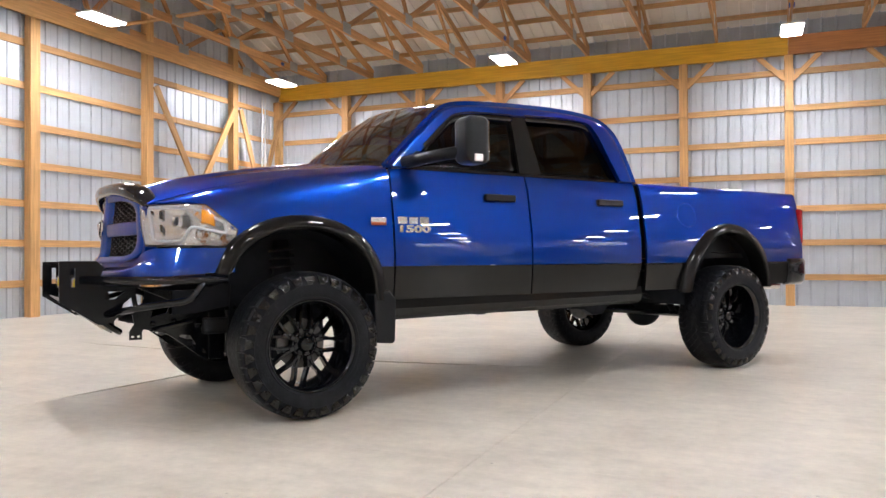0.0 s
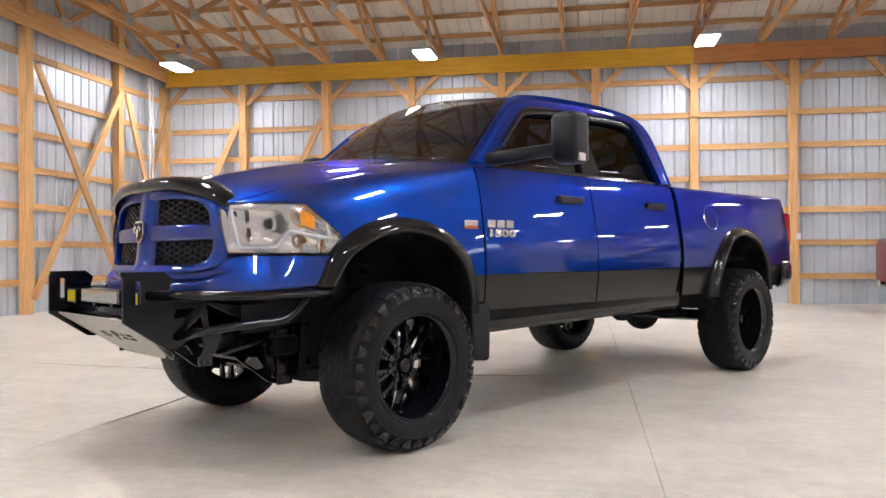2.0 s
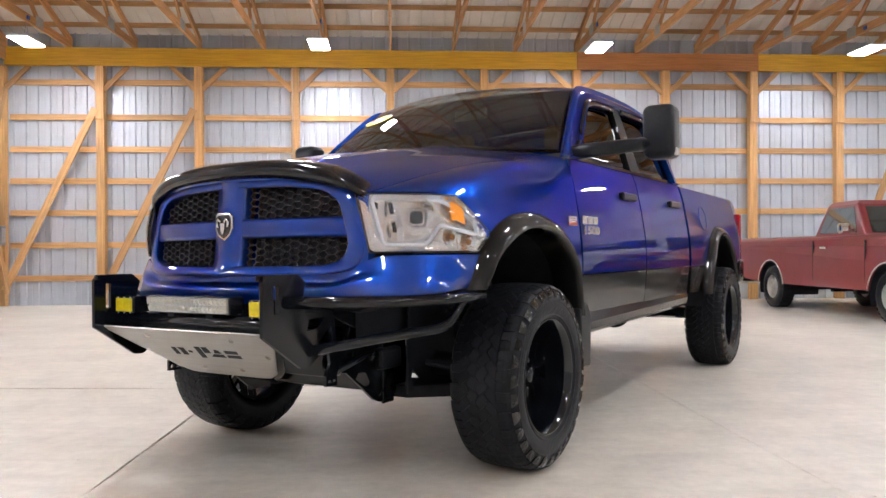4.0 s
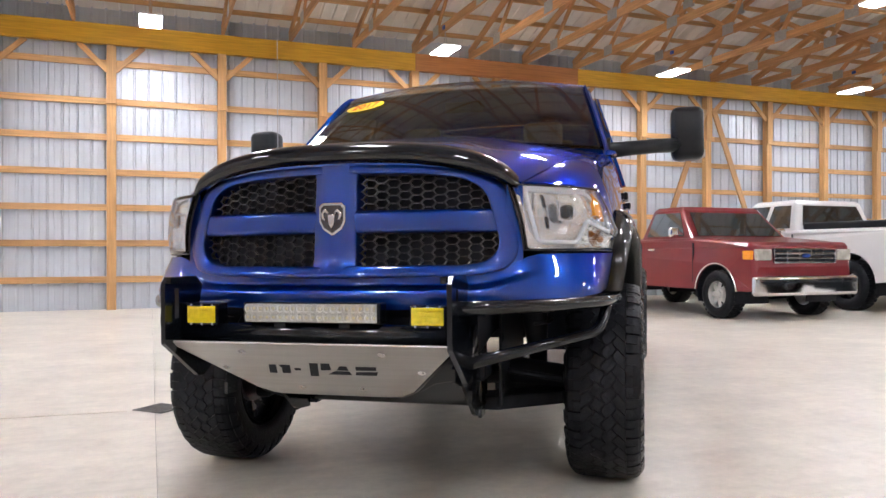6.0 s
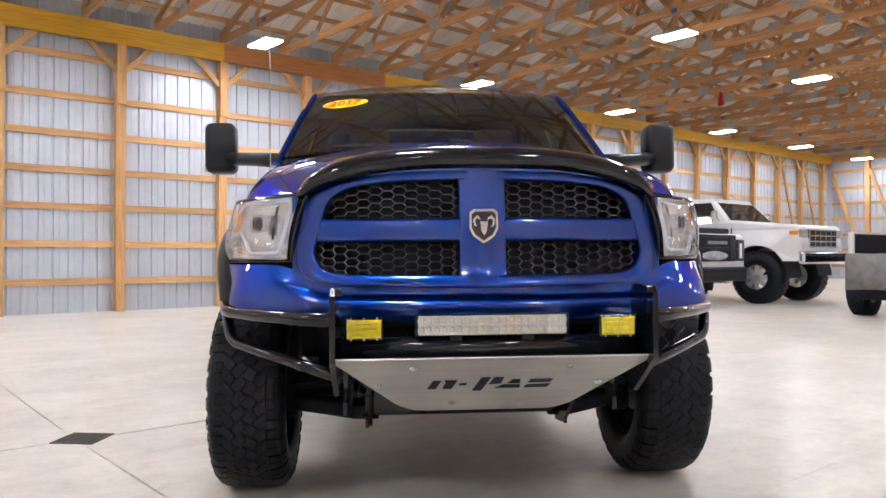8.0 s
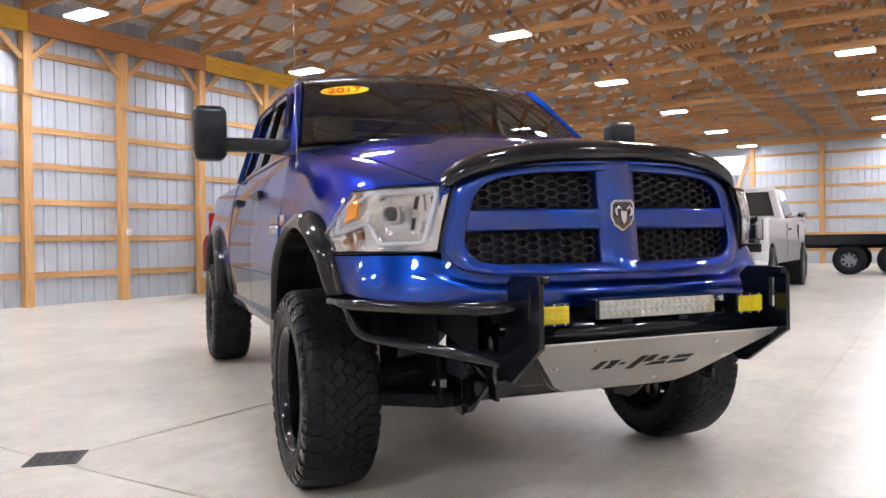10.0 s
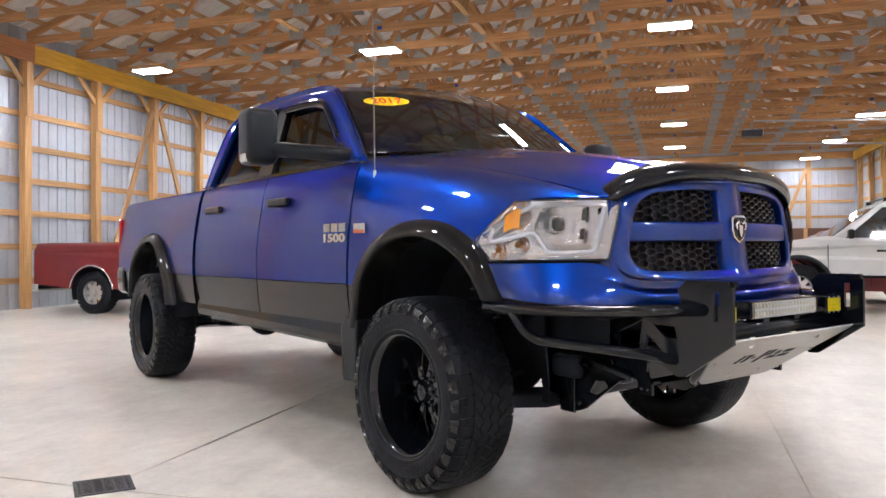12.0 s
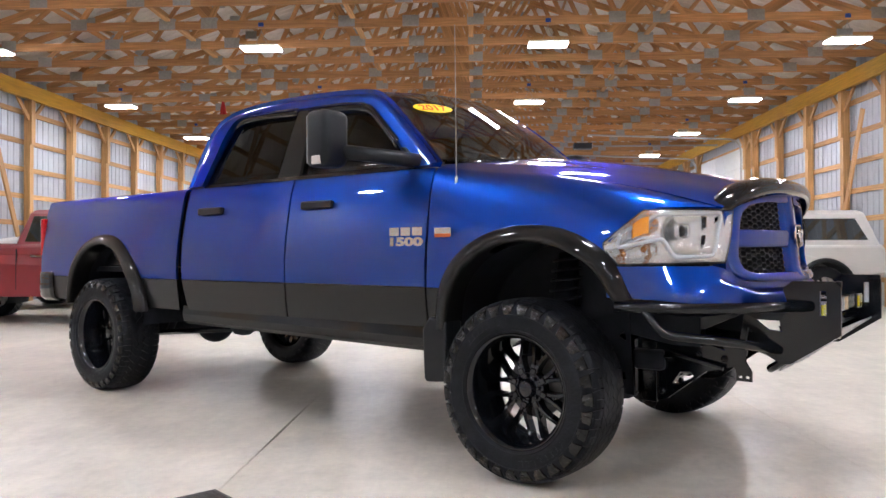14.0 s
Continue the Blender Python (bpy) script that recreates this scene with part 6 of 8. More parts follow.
for x, z, w in ((0.38, 0.50, 0.16), (-0.75, 0.55, 0.12), (-1.6, 0.53, 0.10), (-2.5, 0.55, 0.12), (-4.2, 0.66, 0.1)):
    bm = bmesh.new()
    box(bm, x - w / 2, x + w / 2, -0.44, 0.44, z - 0.04, z + 0.06, bevel=0.02)
    part("crossmember", bm, UNDER, truck)
bm = bmesh.new()
prism(bm, [(-0.43, 0.53), (-0.36, 0.47), (-0.24, 0.45), (-0.18, 0.415), (0.18, 0.415), (0.24, 0.45), (0.36, 0.47), (0.43, 0.53), (0.36, 0.58), (-0.36, 0.58)], "x", 0.44, 0.50, 0.01)
part("drop_crossmember", bm, SATIN_BLACK, truck, "black lift kit crossmember")
bm = bmesh.new()
box(bm, 0.20, 0.32, -0.40, 0.40, 0.33, 0.62, bevel=0.02)
part("rear_drop_crossmember", bm, SATIN_BLACK, truck, "black lift kit crossmember")
bm = bmesh.new()
box(bm, -0.32, 0.28, -0.26, 0.26, 0.62, 1.2, bevel=0.08)
box(bm, -1.6, -0.3, -0.2, 0.2, 0.55, 0.9, bevel=0.08)
box(bm, -2.4, -1.5, 0.10, 0.42, 0.52, 0.70, bevel=0.06)
part("engine_and_gearbox", bm, UNDER, truck)
bm = bmesh.new()
box(bm, -2.6, -1.0, -0.80, -0.5, 0.56, 0.72, bevel=0.05)
part("fuel_tank", bm, UNDER, truck)
bm = bmesh.new()
tube(bm, [(RAX, -0.80, 0.432), (RAX, 0.80, 0.432)], 0.05, 14)
bmesh.ops.create_uvsphere(bm, u_segments=18, v_segments=12, radius=0.16, matrix=Matrix.Translation((RAX, 0.02, 0.432)))
part("rear_axle", bm, UNDER, truck, "", True)
bm = bmesh.new()
tube(bm, [(RAX + 0.15, 0.02, 0.44), (-1.8, 0.02, 0.60)], 0.045, 12)
part("drive_shaft", bm, UNDER, truck, "", True)
bm = bmesh.new()
bmesh.ops.create_uvsphere(bm, u_segments=18, v_segments=12, radius=0.14, matrix=Matrix.Translation((0.05, 0.08, 0.46)))
tube(bm, [(0.05, -0.75, 0.432), (0.05, -0.3, 0.46), (0.05, 0.3, 0.46), (0.05, 0.75, 0.432)], 0.03, 10)
part("front_differential", bm, UNDER, truck, "", True)
for s in (1, -1):
    # lower arm, upper arm, knuckle, strut, tie rod
    bm = bmesh.new()
    prism(bm, [(0.30, 0.36), (0.30, 0.46), (0.06, 0.76), (-0.06, 0.76), (-0.28, 0.46), (-0.28, 0.36), (-0.16, 0.36), (0.0, 0.62), (0.18, 0.36)], "z", 0.315, 0.375, 0.008)
    bmesh.ops.transform(bm, verts=bm.verts[:], matrix=Matrix.Diagonal((1, s, 1, 1)))
    facing_out(bm)
    part("lower_control_arm", bm, UNDER, truck)
    bm = bmesh.new()
    tube(bm, [(0.0, s * 0.50, 1.02), (0.0, s * 0.58, 0.70), (0.0, s * 0.60, 0.40)], [0.06, 0.06, 0.03], 14)
    strut = part("strut", bm, UNDER, truck, "", True)
    for k in range(7):
        bm = bmesh.new()
        zc = 0.66 + k * 0.05
        tube(bm, [(0.075 * math.cos(a), s * (0.585 - (zc - 0.66) * 0.22) + 0.075 * math.sin(a), zc + a / math.tau * 0.05) for a in [i * math.tau / 12 for i in range(13)]], 0.008, 6)
        part("coil", bm, UNDER, strut, "", True)
    bm = bmesh.new()
    box(bm, -0.05, 0.06, s * 0.72, s * 0.80, 0.28, 0.80, bevel=0.02)
    box(bm, -0.03, 0.03, s * 0.50, s * 0.78, 0.76, 0.80, bevel=0.01)
    part("steering_knuckle", bm, UNDER, truck)
    bm = bmesh.new()
    holed(bm, [(0.33, 0.34), (0.30, 0.80), (-0.30, 0.80), (-0.30, 0.45), (-0.10, 0.36)], [[(0.25, 0.62), (0.29, 0.60), (0.285, 0.65)], [(0.22, 0.40), (0.29, 0.41), (0.28, 0.45)]], s * 0.47, s * 0.48)
    part("splash_shield", bm, UNDER, truck, "black inner splash shield")
    bm = bmesh.new()
    tube(bm, [(0.05, s * 0.30, 0.46), (0.05, s * 0.52, 0.45), (0.05, s * 0.72, 0.43)], [0.075, 0.06, 0.05], 14)
    part("axle_boot", bm, UNDER, truck, "", True)
    bm = bmesh.new()
    tube(bm, [(0.16, s * 0.2, 0.50), (0.16, s * 0.74, 0.43)], 0.014, 8)
    part("tie_rod", bm, UNDER, truck, "", True)
    bm = bmesh.new()
    for k in range(3):
        rows = []
        for i in range(13):
            t = i / 12
            x = RAX + 0.68 - 1.36 * t
            z = 0.50 + 0.10 * (2 * t - 1) ** 2 + k * 0.012
            rows.append([(x, s * 0.56, z), (x, s * 0.62, z), (x, s * 0.62, z + 0.010), (x, s * 0.56, z + 0.010), (x, s * 0.56, z)])
        grid_mesh(bm, rows)
    facing_out(bm)
    part("leaf_spring", bm, UNDER, truck)
    bm = bmesh.new()
    tube(bm, [(RAX + 0.12, s * 0.50, 0.42), (RAX + 0.35, s * 0.42, 0.85)], 0.028, 12)
    part("shock_absorber", bm, UNDER, truck, "", True)
    bm = bmesh.new()
    tube(bm, [(RAX + 0.06, s * 0.60, 0.40), (-2.62, s * 0.53, 0.50)], 0.021, 10)
    part("traction_bar", bm, SATIN_BLACK, truck, "black traction bar", True)
    bm = bmesh.new()
    prism(bm, [(-2.46, 0.62), (-2.50, 0.50), (-2.60, 0.45), (-2.70, 0.455), (-2.78, 0.54), (-2.90, 0.60)], "y", s * 0.49, s * 0.56, 0.008)
    part("spring_hanger", bm, UNDER, truck)
    # frame bracket seen behind the front wheel, its slot cut through
    bm = bmesh.new()
    holed(bm, [(0.62, 0.70), (0.66, 0.60), (0.80, 0.56), (0.80, 0.51), (0.66, 0.475), (0.56, 0.40), (0.47, 0.33), (0.43, 0.315), (0.32, 0.305), (0.32, 0.70)],
          [[(0.49, 0.40), (0.53, 0.395), (0.60, 0.44), (0.58, 0.465), (0.53, 0.46)]], s * 0.385, s * 0.40)
    lbk = part("lift_bracket", bm, SATIN_BLACK, truck, "black lift kit bracket with a slot")
    for x, z in ((0.37, 0.36), (0.37, 0.47), (0.44, 0.36), (0.74, 0.54), (0.62, 0.55), (0.50, 0.60)):
        bm = bmesh.new()
        lathe(bm, [(0.0, 0.017), (0.010, 0.016), (0.012, 0.010), (0.022, 0.009), (0.023, 0.0005)], 6)
        bmesh.ops.transform(bm, verts=bm.verts[:], matrix=Matrix.Translation((x, s * 0.40, z)) @ Matrix.Diagonal((1, s, 1, 1)))
        facing_out(bm)
        part("bolt", bm, SATIN_BLACK, lbk)
    bm = bmesh.new()
    prism(bm, [(0.34, 0.305), (0.42, 0.305), (0.42, 0.60), (0.34, 0.60)], "y", s * 0.40, s * 0.415, 0.004)
    part("flange", bm, SATIN_BLACK, lbk)
    bm = bmesh.new()
    tube(bm, rounded([(0.34, s * 0.30, 0.62), (0.50, s * 0.42, 0.55), (0.74, s * 0.42, 0.50)], 0.05, 5), 0.014, 8)
    part("brace_rod", bm, SATIN_BLACK, lbk, "", True)


# ---- tubular front bumper ----
bm = bmesh.new()
tube(bm, [(1.165, -0.47, 0.715), (1.165, 0.47, 0.715)], 0.034, 14)
bull = part("bull_bar", bm, SATIN_BLACK, truck, "black tubular off-road front bumper", True)
for s in (1, -1):
    # upright plate with its slot and two cut-outs
    bm = bmesh.new()
    y0, y1 = s * 0.470, s * 0.486
    holed(bm, [(1.285, 0.685), (1.285, 0.885), (1.262, 0.908), (1.10, 0.908), (1.06, 0.875), (1.085, 0.79), (1.075, 0.772), (0.885, 0.765), (0.862, 0.62), (0.99, 0.585), (1.05, 0.55), (1.09, 0.553)],
          [[(1.206, 0.765), (1.230, 0.765), (1.230, 0.868), (1.206, 0.868)], [(0.94, 0.737), (1.045, 0.735), (1.057, 0.69), (1.0, 0.695)], [(0.905, 0.70), (1.0, 0.632), (0.892, 0.633)]], y0, y1)
    part("upright_plate", bm, SATIN_BLACK, bull, "black laser-cut upright plate")
    bm = bmesh.new()
    box(bm, 1.232, 1.285, y0 - s * 0.02, y0, 0.885, 0.908, bevel=0.004)
    part("plate_lip", bm, SATIN_BLACK, bull)
    # upper hoop sweeping back to the wheel arch, lower brace
    bm = bmesh.new()
    tube(bm, rounded([(1.17, s * 0.478, 0.803), (0.90, s * 0.74, 0.798), (0.64, s * 0.918, 0.80), (0.46, s * 0.956, 0.802)], 0.12, 8), 0.023, 14)
    part("side_tube", bm, SATIN_BLACK, bull, "", True)
    bm = bmesh.new()
    tube(bm, rounded([(1.045, s * 0.478, 0.610), (0.86, s * 0.70, 0.656), (0.648, s * 0.900, 0.690), (0.575, s * 0.932, 0.80)], 0.07, 8), 0.020, 14)
    part("lower_brace", bm, SATIN_BLACK, bull, "", True)
    bm = bmesh.new()
    prism(bm, [(0.87, 0.765), (0.62, 0.73), (0.62, 0.66), (0.68, 0.68), (0.84, 0.745)], "y", s * 0.41, s * 0.43, 0.004)
    part("mount_arm", bm, SATIN_BLACK, bull)
    bm = bmesh.new()
    holed(bm, [(0.77, 0.62), (0.90, 0.62), (0.885, 0.545), (0.915, 0.50), (0.915, 0.456), (0.838, 0.456), (0.838, 0.50), (0.80, 0.55)],
          [[(0.850, 0.468), (0.868, 0.468), (0.868, 0.480), (0.850, 0.480)], [(0.885, 0.468), (0.903, 0.468), (0.903, 0.480), (0.885, 0.480)]], s * 0.455, s * 0.468)
    part("tow_tab", bm, SATIN_BLACK, bull)
# skid plate leaning back under the bumper
sk_poly = [(0.0, -0.475), (-0.012, -0.482), (-0.30, -0.285), (-0.335, -0.235), (-0.342, -0.19), (-0.342, 0.19), (-0.335, 0.235), (-0.30, 0.285), (-0.012, 0.482), (0.0, 0.475)]
bm = bmesh.new()
prism(bm, [(a, b) for a, b in sk_poly], "z", -0.003, 0.003)
# x of the plate runs up the slope, z is its outer normal
up = Vector((math.sin(math.radians(52)), 0, math.cos(math.radians(52))))
nrm = Vector((up.z, 0, -up.x))
SKM = Matrix((up, Vector((0, 1, 0)), nrm)).transposed().to_4x4()
SKM.translation = (1.24, 0, 0.69)
bmesh.ops.transform(bm, verts=bm.verts[:], matrix=SKM)
facing_out(bm)
for s in (1, -1):
    b2 = bmesh.new()
    tube(b2, rounded([(1.170, s * 0.440, 0.665), (0.972, s * 0.275, 0.510), (0.925, s * 0.215, 0.486)], 0.05, 4), 0.020, 10)
    part("skid_rail", b2, SATIN_BLACK, bull, "", True)
skid = part("skid_plate", bm, BRUSHED, bull, "brushed aluminium skid plate with cut-out lettering")
for k, (a, b) in enumerate(((-0.05, -0.24), (-0.05, 0.24), (-0.16, -0.345), (-0.16, 0.345), (-0.285, -0.11), (-0.285, 0.11))):
    bm = bmesh.new()
    lathe(bm, [(0.003, 0.013), (0.006, 0.013), (0.006, 0.008), (0.010, 0.007), (0.011, 0.0005)], 14, "z")
    bmesh.ops.transform(bm, verts=bm.verts[:], matrix=SKM @ Matrix.Translation((a, b, 0)))
    facing_out(bm)
    part("bolt", bm, CHROME, skid)
# maker's mark: plain dark bars of its size stand in for its shaded cut-outs
for mark in ([(-0.195, -0.19), (-0.168, -0.19), (-0.152, -0.134), (-0.178, -0.134)], [(-0.148, -0.19), (-0.118, -0.19), (-0.102, -0.134), (-0.143, -0.134), (-0.138, -0.152)],
             [(-0.096, -0.168), (-0.074, -0.168), (-0.071, -0.154), (-0.093, -0.154)],
             [(-0.052, -0.205), (-0.022, -0.205), (0.002, -0.118), (-0.028, -0.118)], [(-0.002, -0.164), (0.036, -0.160), (0.042, -0.118), (0.012, -0.118)],
             [(0.018, -0.19), (0.100, -0.19), (0.098, -0.168), (0.045, -0.168)], [(0.056, -0.160), (0.097, -0.160), (0.096, -0.134), (0.072, -0.134)],
             [(0.112, -0.19), (0.186, -0.19), (0.196, -0.166), (0.120, -0.170)], [(0.122, -0.158), (0.192, -0.156), (0.200, -0.134), (0.128, -0.134)]):
    bm = bmesh.new()
    prism(bm, [(b, a) for a, b in mark], "z", 0.0032, 0.0042)
    bmesh.ops.transform(bm, verts=bm.verts[:], matrix=SKM)
    facing_out(bm)
    part("mark_bar", bm, UNDER, skid, "plain dark shape standing in for the shaded cut-out mark")
# light bar and two yellow fog lamps on the tube
CHIP = surf("led_chip", (0.40, 0.33, 0.12), 0.4, var=0.2, scale=60)
bm = bmesh.new()
box(bm, 1.135, 1.20, -0.255, 0.255, 0.752, 0.822, bevel=0.006)
for k in range(9):
    y = -0.22 + 0.055 * k
    box(bm, 1.10, 1.135, y - 0.002, y + 0.002, 0.757, 0.817)
lb = part("light_bar", bm, SATIN_BLACK, truck, "long LED light bar in a black housing")
bm = bmesh.new()
for r in range(2):
    for k in range(20):
        y = -0.235 + 0.0247 * k
        z = 0.772 + r * 0.029
        lathe_bm = [(0.0, 0.0025), (0.012, 0.0115)]
        ring = []
        for d, rr in lathe_bm:
            ring.append([bm.verts.new((1.192 + d, y + rr * math.cos(a), z + rr * math.sin(a) * 1.1)) for a in [i * math.tau / 10 for i in range(10)]])
        for i in range(10):
            bm.faces.new((ring[0][i], ring[0][(i + 1) % 10], ring[1][(i + 1) % 10], ring[1][i]))
        bm.faces.new(ring[0])
box(bm, 1.2005, 1.2015, -0.243, 0.243, 0.757, 0.8165)
part("reflector_cells", bm, LEDCELL, lb, "rows of silver LED reflector cells")
bm = bmesh.new()
for r in range(2):
    for k in range(20):
        y, z = -0.235 + 0.0247 * k, 0.772 + r * 0.029
        box(bm, 1.2016, 1.2028, y - 0.0035, y + 0.0035, z - 0.0035, z + 0.0035)
part("led_chips", bm, CHIP, lb, "dull yellow LED chips")
bm = bmesh.new()
box(bm, 1.2055, 1.2095, -0.245, 0.245, 0.756, 0.818)
o = part("lens", bm, LENS, lb, "clear lens")
o.visible_shadow = False
for y in (-0.12, 0.12):
    part("mount", boxed(1.14, 1.19, y - 0.02, y + 0.02, 0.735, 0.753), SATIN_BLACK, lb)
for s in (1, -1):
    y = s * 0.40
    bm = bmesh.new()
    box(bm, 1.13, 1.20, y - 0.06, y + 0.06, 0.742, 0.815, bevel=0.006)
    fg = part("fog_lamp", bm, SATIN_BLACK, truck, "square yellow LED fog lamp")
    part("lens", boxed(1.2005, 1.2045, y - 0.053, y + 0.053, 0.750, 0.807, bevel=0.0015), YELLOW, fg, "bright yellow lens")
    for z in (0.7565, 0.8005):
        part("lens_strip", boxed(1.2046, 1.2085, y - 0.045, y + 0.045, z - 0.0045, z + 0.0045, bevel=0.0015), YELLOW, fg)
    for k in range(2):
        for r in range(2):
            part("lens_cell", boxed(1.2046, 1.2075, y - 0.040 + 0.0415 * k, y - 0.0015 + 0.0415 * k, 0.7635 + 0.016 * r, 0.7775 + 0.016 * r, bevel=0.0013), YELLOW, fg)
    for k in (-1, 0, 1):
        for z in (0.7465, 0.8105):
            part("screw", boxed(1.2, 1.203, y + k * 0.04 - 0.003, y + k * 0.04 + 0.003, z - 0.003, z + 0.003), GALV, fg)
    part("mount", boxed(1.145, 1.185, y - 0.018, y + 0.018, 0.70, 0.743), SATIN_BLACK, fg)


# bumper and its lamps pulled in towards the grille
for ob in truck.children:
    if ob.name.split(".")[0] in ("bull_bar", "light_bar", "fog_lamp"):
        for o in [ob] + list(ob.children_recursive):
            for v in o.data.vertices:
                k = min(1.0, max(0.0, (v.co.x - 0.60) / 0.40))
                v.co.x -= 0.040 * k
                if ob.name.startswith("bull_bar"):
                    v.co.y *= 1 + 0.03 * k
                elif ob.name.startswith("light_bar"):
                    v.co.y *= 0.955

# the long bed: everything behind the cab reaches further back
for ob in truck.children_recursive:
    if ob.type == "MESH" and ob.matrix_basis == Matrix() and ob.name.split(".")[0] not in ("leaf_spring", "shock_absorber", "rear_axle", "drive_shaft"):
        for v in ob.data.vertices:
            if v.co.x < -2.9:
                v.co.x -= (0.03 if ob.name.startswith("rear_bumper") else 0.10) * min(1.0, (-2.9 - v.co.x) / 0.35)

# settle the cab's roof and glass on to the belt line
for ob in truck.children:
    if ob.type == "MESH" and not ob.name.startswith(("mirror", "aerial", "door_mirror")) and ob.matrix_basis == Matrix():
        for o in [ob] + list(ob.children):
            for v in o.data.vertices:
                if v.co.z > 1.49:
                    v.co.z = 1.49 + (v.co.z - 1.49) * 0.962


# ---- the other vehicles ----
DARK_GLASS = surf("vehicle_glass", (0.02, 0.024, 0.026), 0.05, var=0.05, coat=1.0)
LIGHT_GLASS = surf("vehicle_glass_light", (0.030, 0.034, 0.034), 0.05, var=0.3, scale=2, coat=1.0)
RED_PAINT = surf("old_red_paint", (0.17, 0.008, 0.013), 0.3, var=0.1, scale=3, coat=0.7, coat_rough=0.08)
WHITE_PAINT = surf("white_vehicle_paint", (0.72, 0.72, 0.72), 0.3, var=0.03, scale=3, coat=0.8)
SILVER_PAINT = surf("silver_vehicle_paint", (0.60, 0.60, 0.58), 0.3, metal=0.2, var=0.04, scale=3, coat=0.8)
STEEL_WHEEL = surf("alloy_wheel", (0.55, 0.55, 0.54), 0.3, metal=0.8, var=0.08)
TARP = surf("grey_tarp", (0.17, 0.165, 0.16), 0.8, var=0.2, scale=9, bump=0.3, bump_scale=12)
OAK = surf("brown_crate_wood", (0.13, 0.065, 0.04), 0.7, var=0.25, scale=6, stretch=LONG, bump=0.2)


def simple_wheel(parent, x, y, r, w, s, rim_mat, rim_r):
    bm = bmesh.new()
    lathe(bm, [(-w / 2, rim_r), (-w / 2 - 0.005, (r + rim_r) / 2), (-w / 2 + 0.02, r * 0.96), (-w / 2 + 0.05, r), (w / 2 - 0.05, r), (w / 2 - 0.02, r * 0.96), (w / 2 + 0.005, (r + rim_r) / 2), (w / 2, rim_r), (w / 2 - 0.05, rim_r * 0.98)], 36)
    facing_out(bm)
    wh = part("wheel", bm, RUBBER, parent, "black tyre on a metal rim", True)
    bm = bmesh.new()
    N = 30
    for k in range(N):
        a = k * math.tau / N
        for yy, ph in ((-w * 0.34, 0), (-w * 0.11, 0.5), (w * 0.11, 0), (w * 0.34, 0.5)):
            aa = a + ph * math.tau / N
            v = [bm.verts.new((rr * math.cos(aa + da), yy + dy, rr * math.sin(aa + da))) for rr in (r - 0.006, r + 0.008) for da, dy in ((-0.07, -w * 0.09), (0.07, -w * 0.09), (0.07, w * 0.09), (-0.07, w * 0.09))]
            bm.faces.new(v[4:])
            for i in range(4):
                bm.faces.new((v[i], v[(i + 1) % 4], v[4 + (i + 1) % 4], v[4 + i]))
    facing_out(bm)
    tagged(part("tread", bm, RUBBER, wh), "small tread blocks", "", "", "stuff")
    wh.matrix_basis = Matrix.Translation((x, s * y, r)) @ (Matrix.Rotation(math.pi, 4, "Z") if s < 0 else Matrix())
    bm = bmesh.new()
    d = w / 2 - 0.03
    lathe(bm, [(-w / 2 + 0.03, rim_r), (d - 0.03, rim_r * 0.94), (d + 0.02, rim_r), (d + 0.026, rim_r * 1.02)], 32)
    lathe(bm, [(d - 0.05, rim_r * 0.55), (d - 0.015, rim_r * 0.5), (d - 0.01, rim_r * 0.3), (d + 0.01, rim_r * 0.24), (d + 0.012, 0.001)], 24)
    for k in range(8):
        a = k * math.tau / 8
        c, sn = math.cos(a), math.sin(a)
        v = [bm.verts.new((rr * c - t * sn, yy, rr * sn + t * c)) for rr, yy, tw in ((rim_r * 0.45, d - 0.02, 0.2), (rim_r * 0.96, d - 0.04, 0.16)) for t in (-tw * rim_r, tw * rim_r)]
        bm.faces.new((v[0], v[1], v[3], v[2]))
    facing_out(bm)
    part("rim", bm, rim_mat, wh)
    return wh


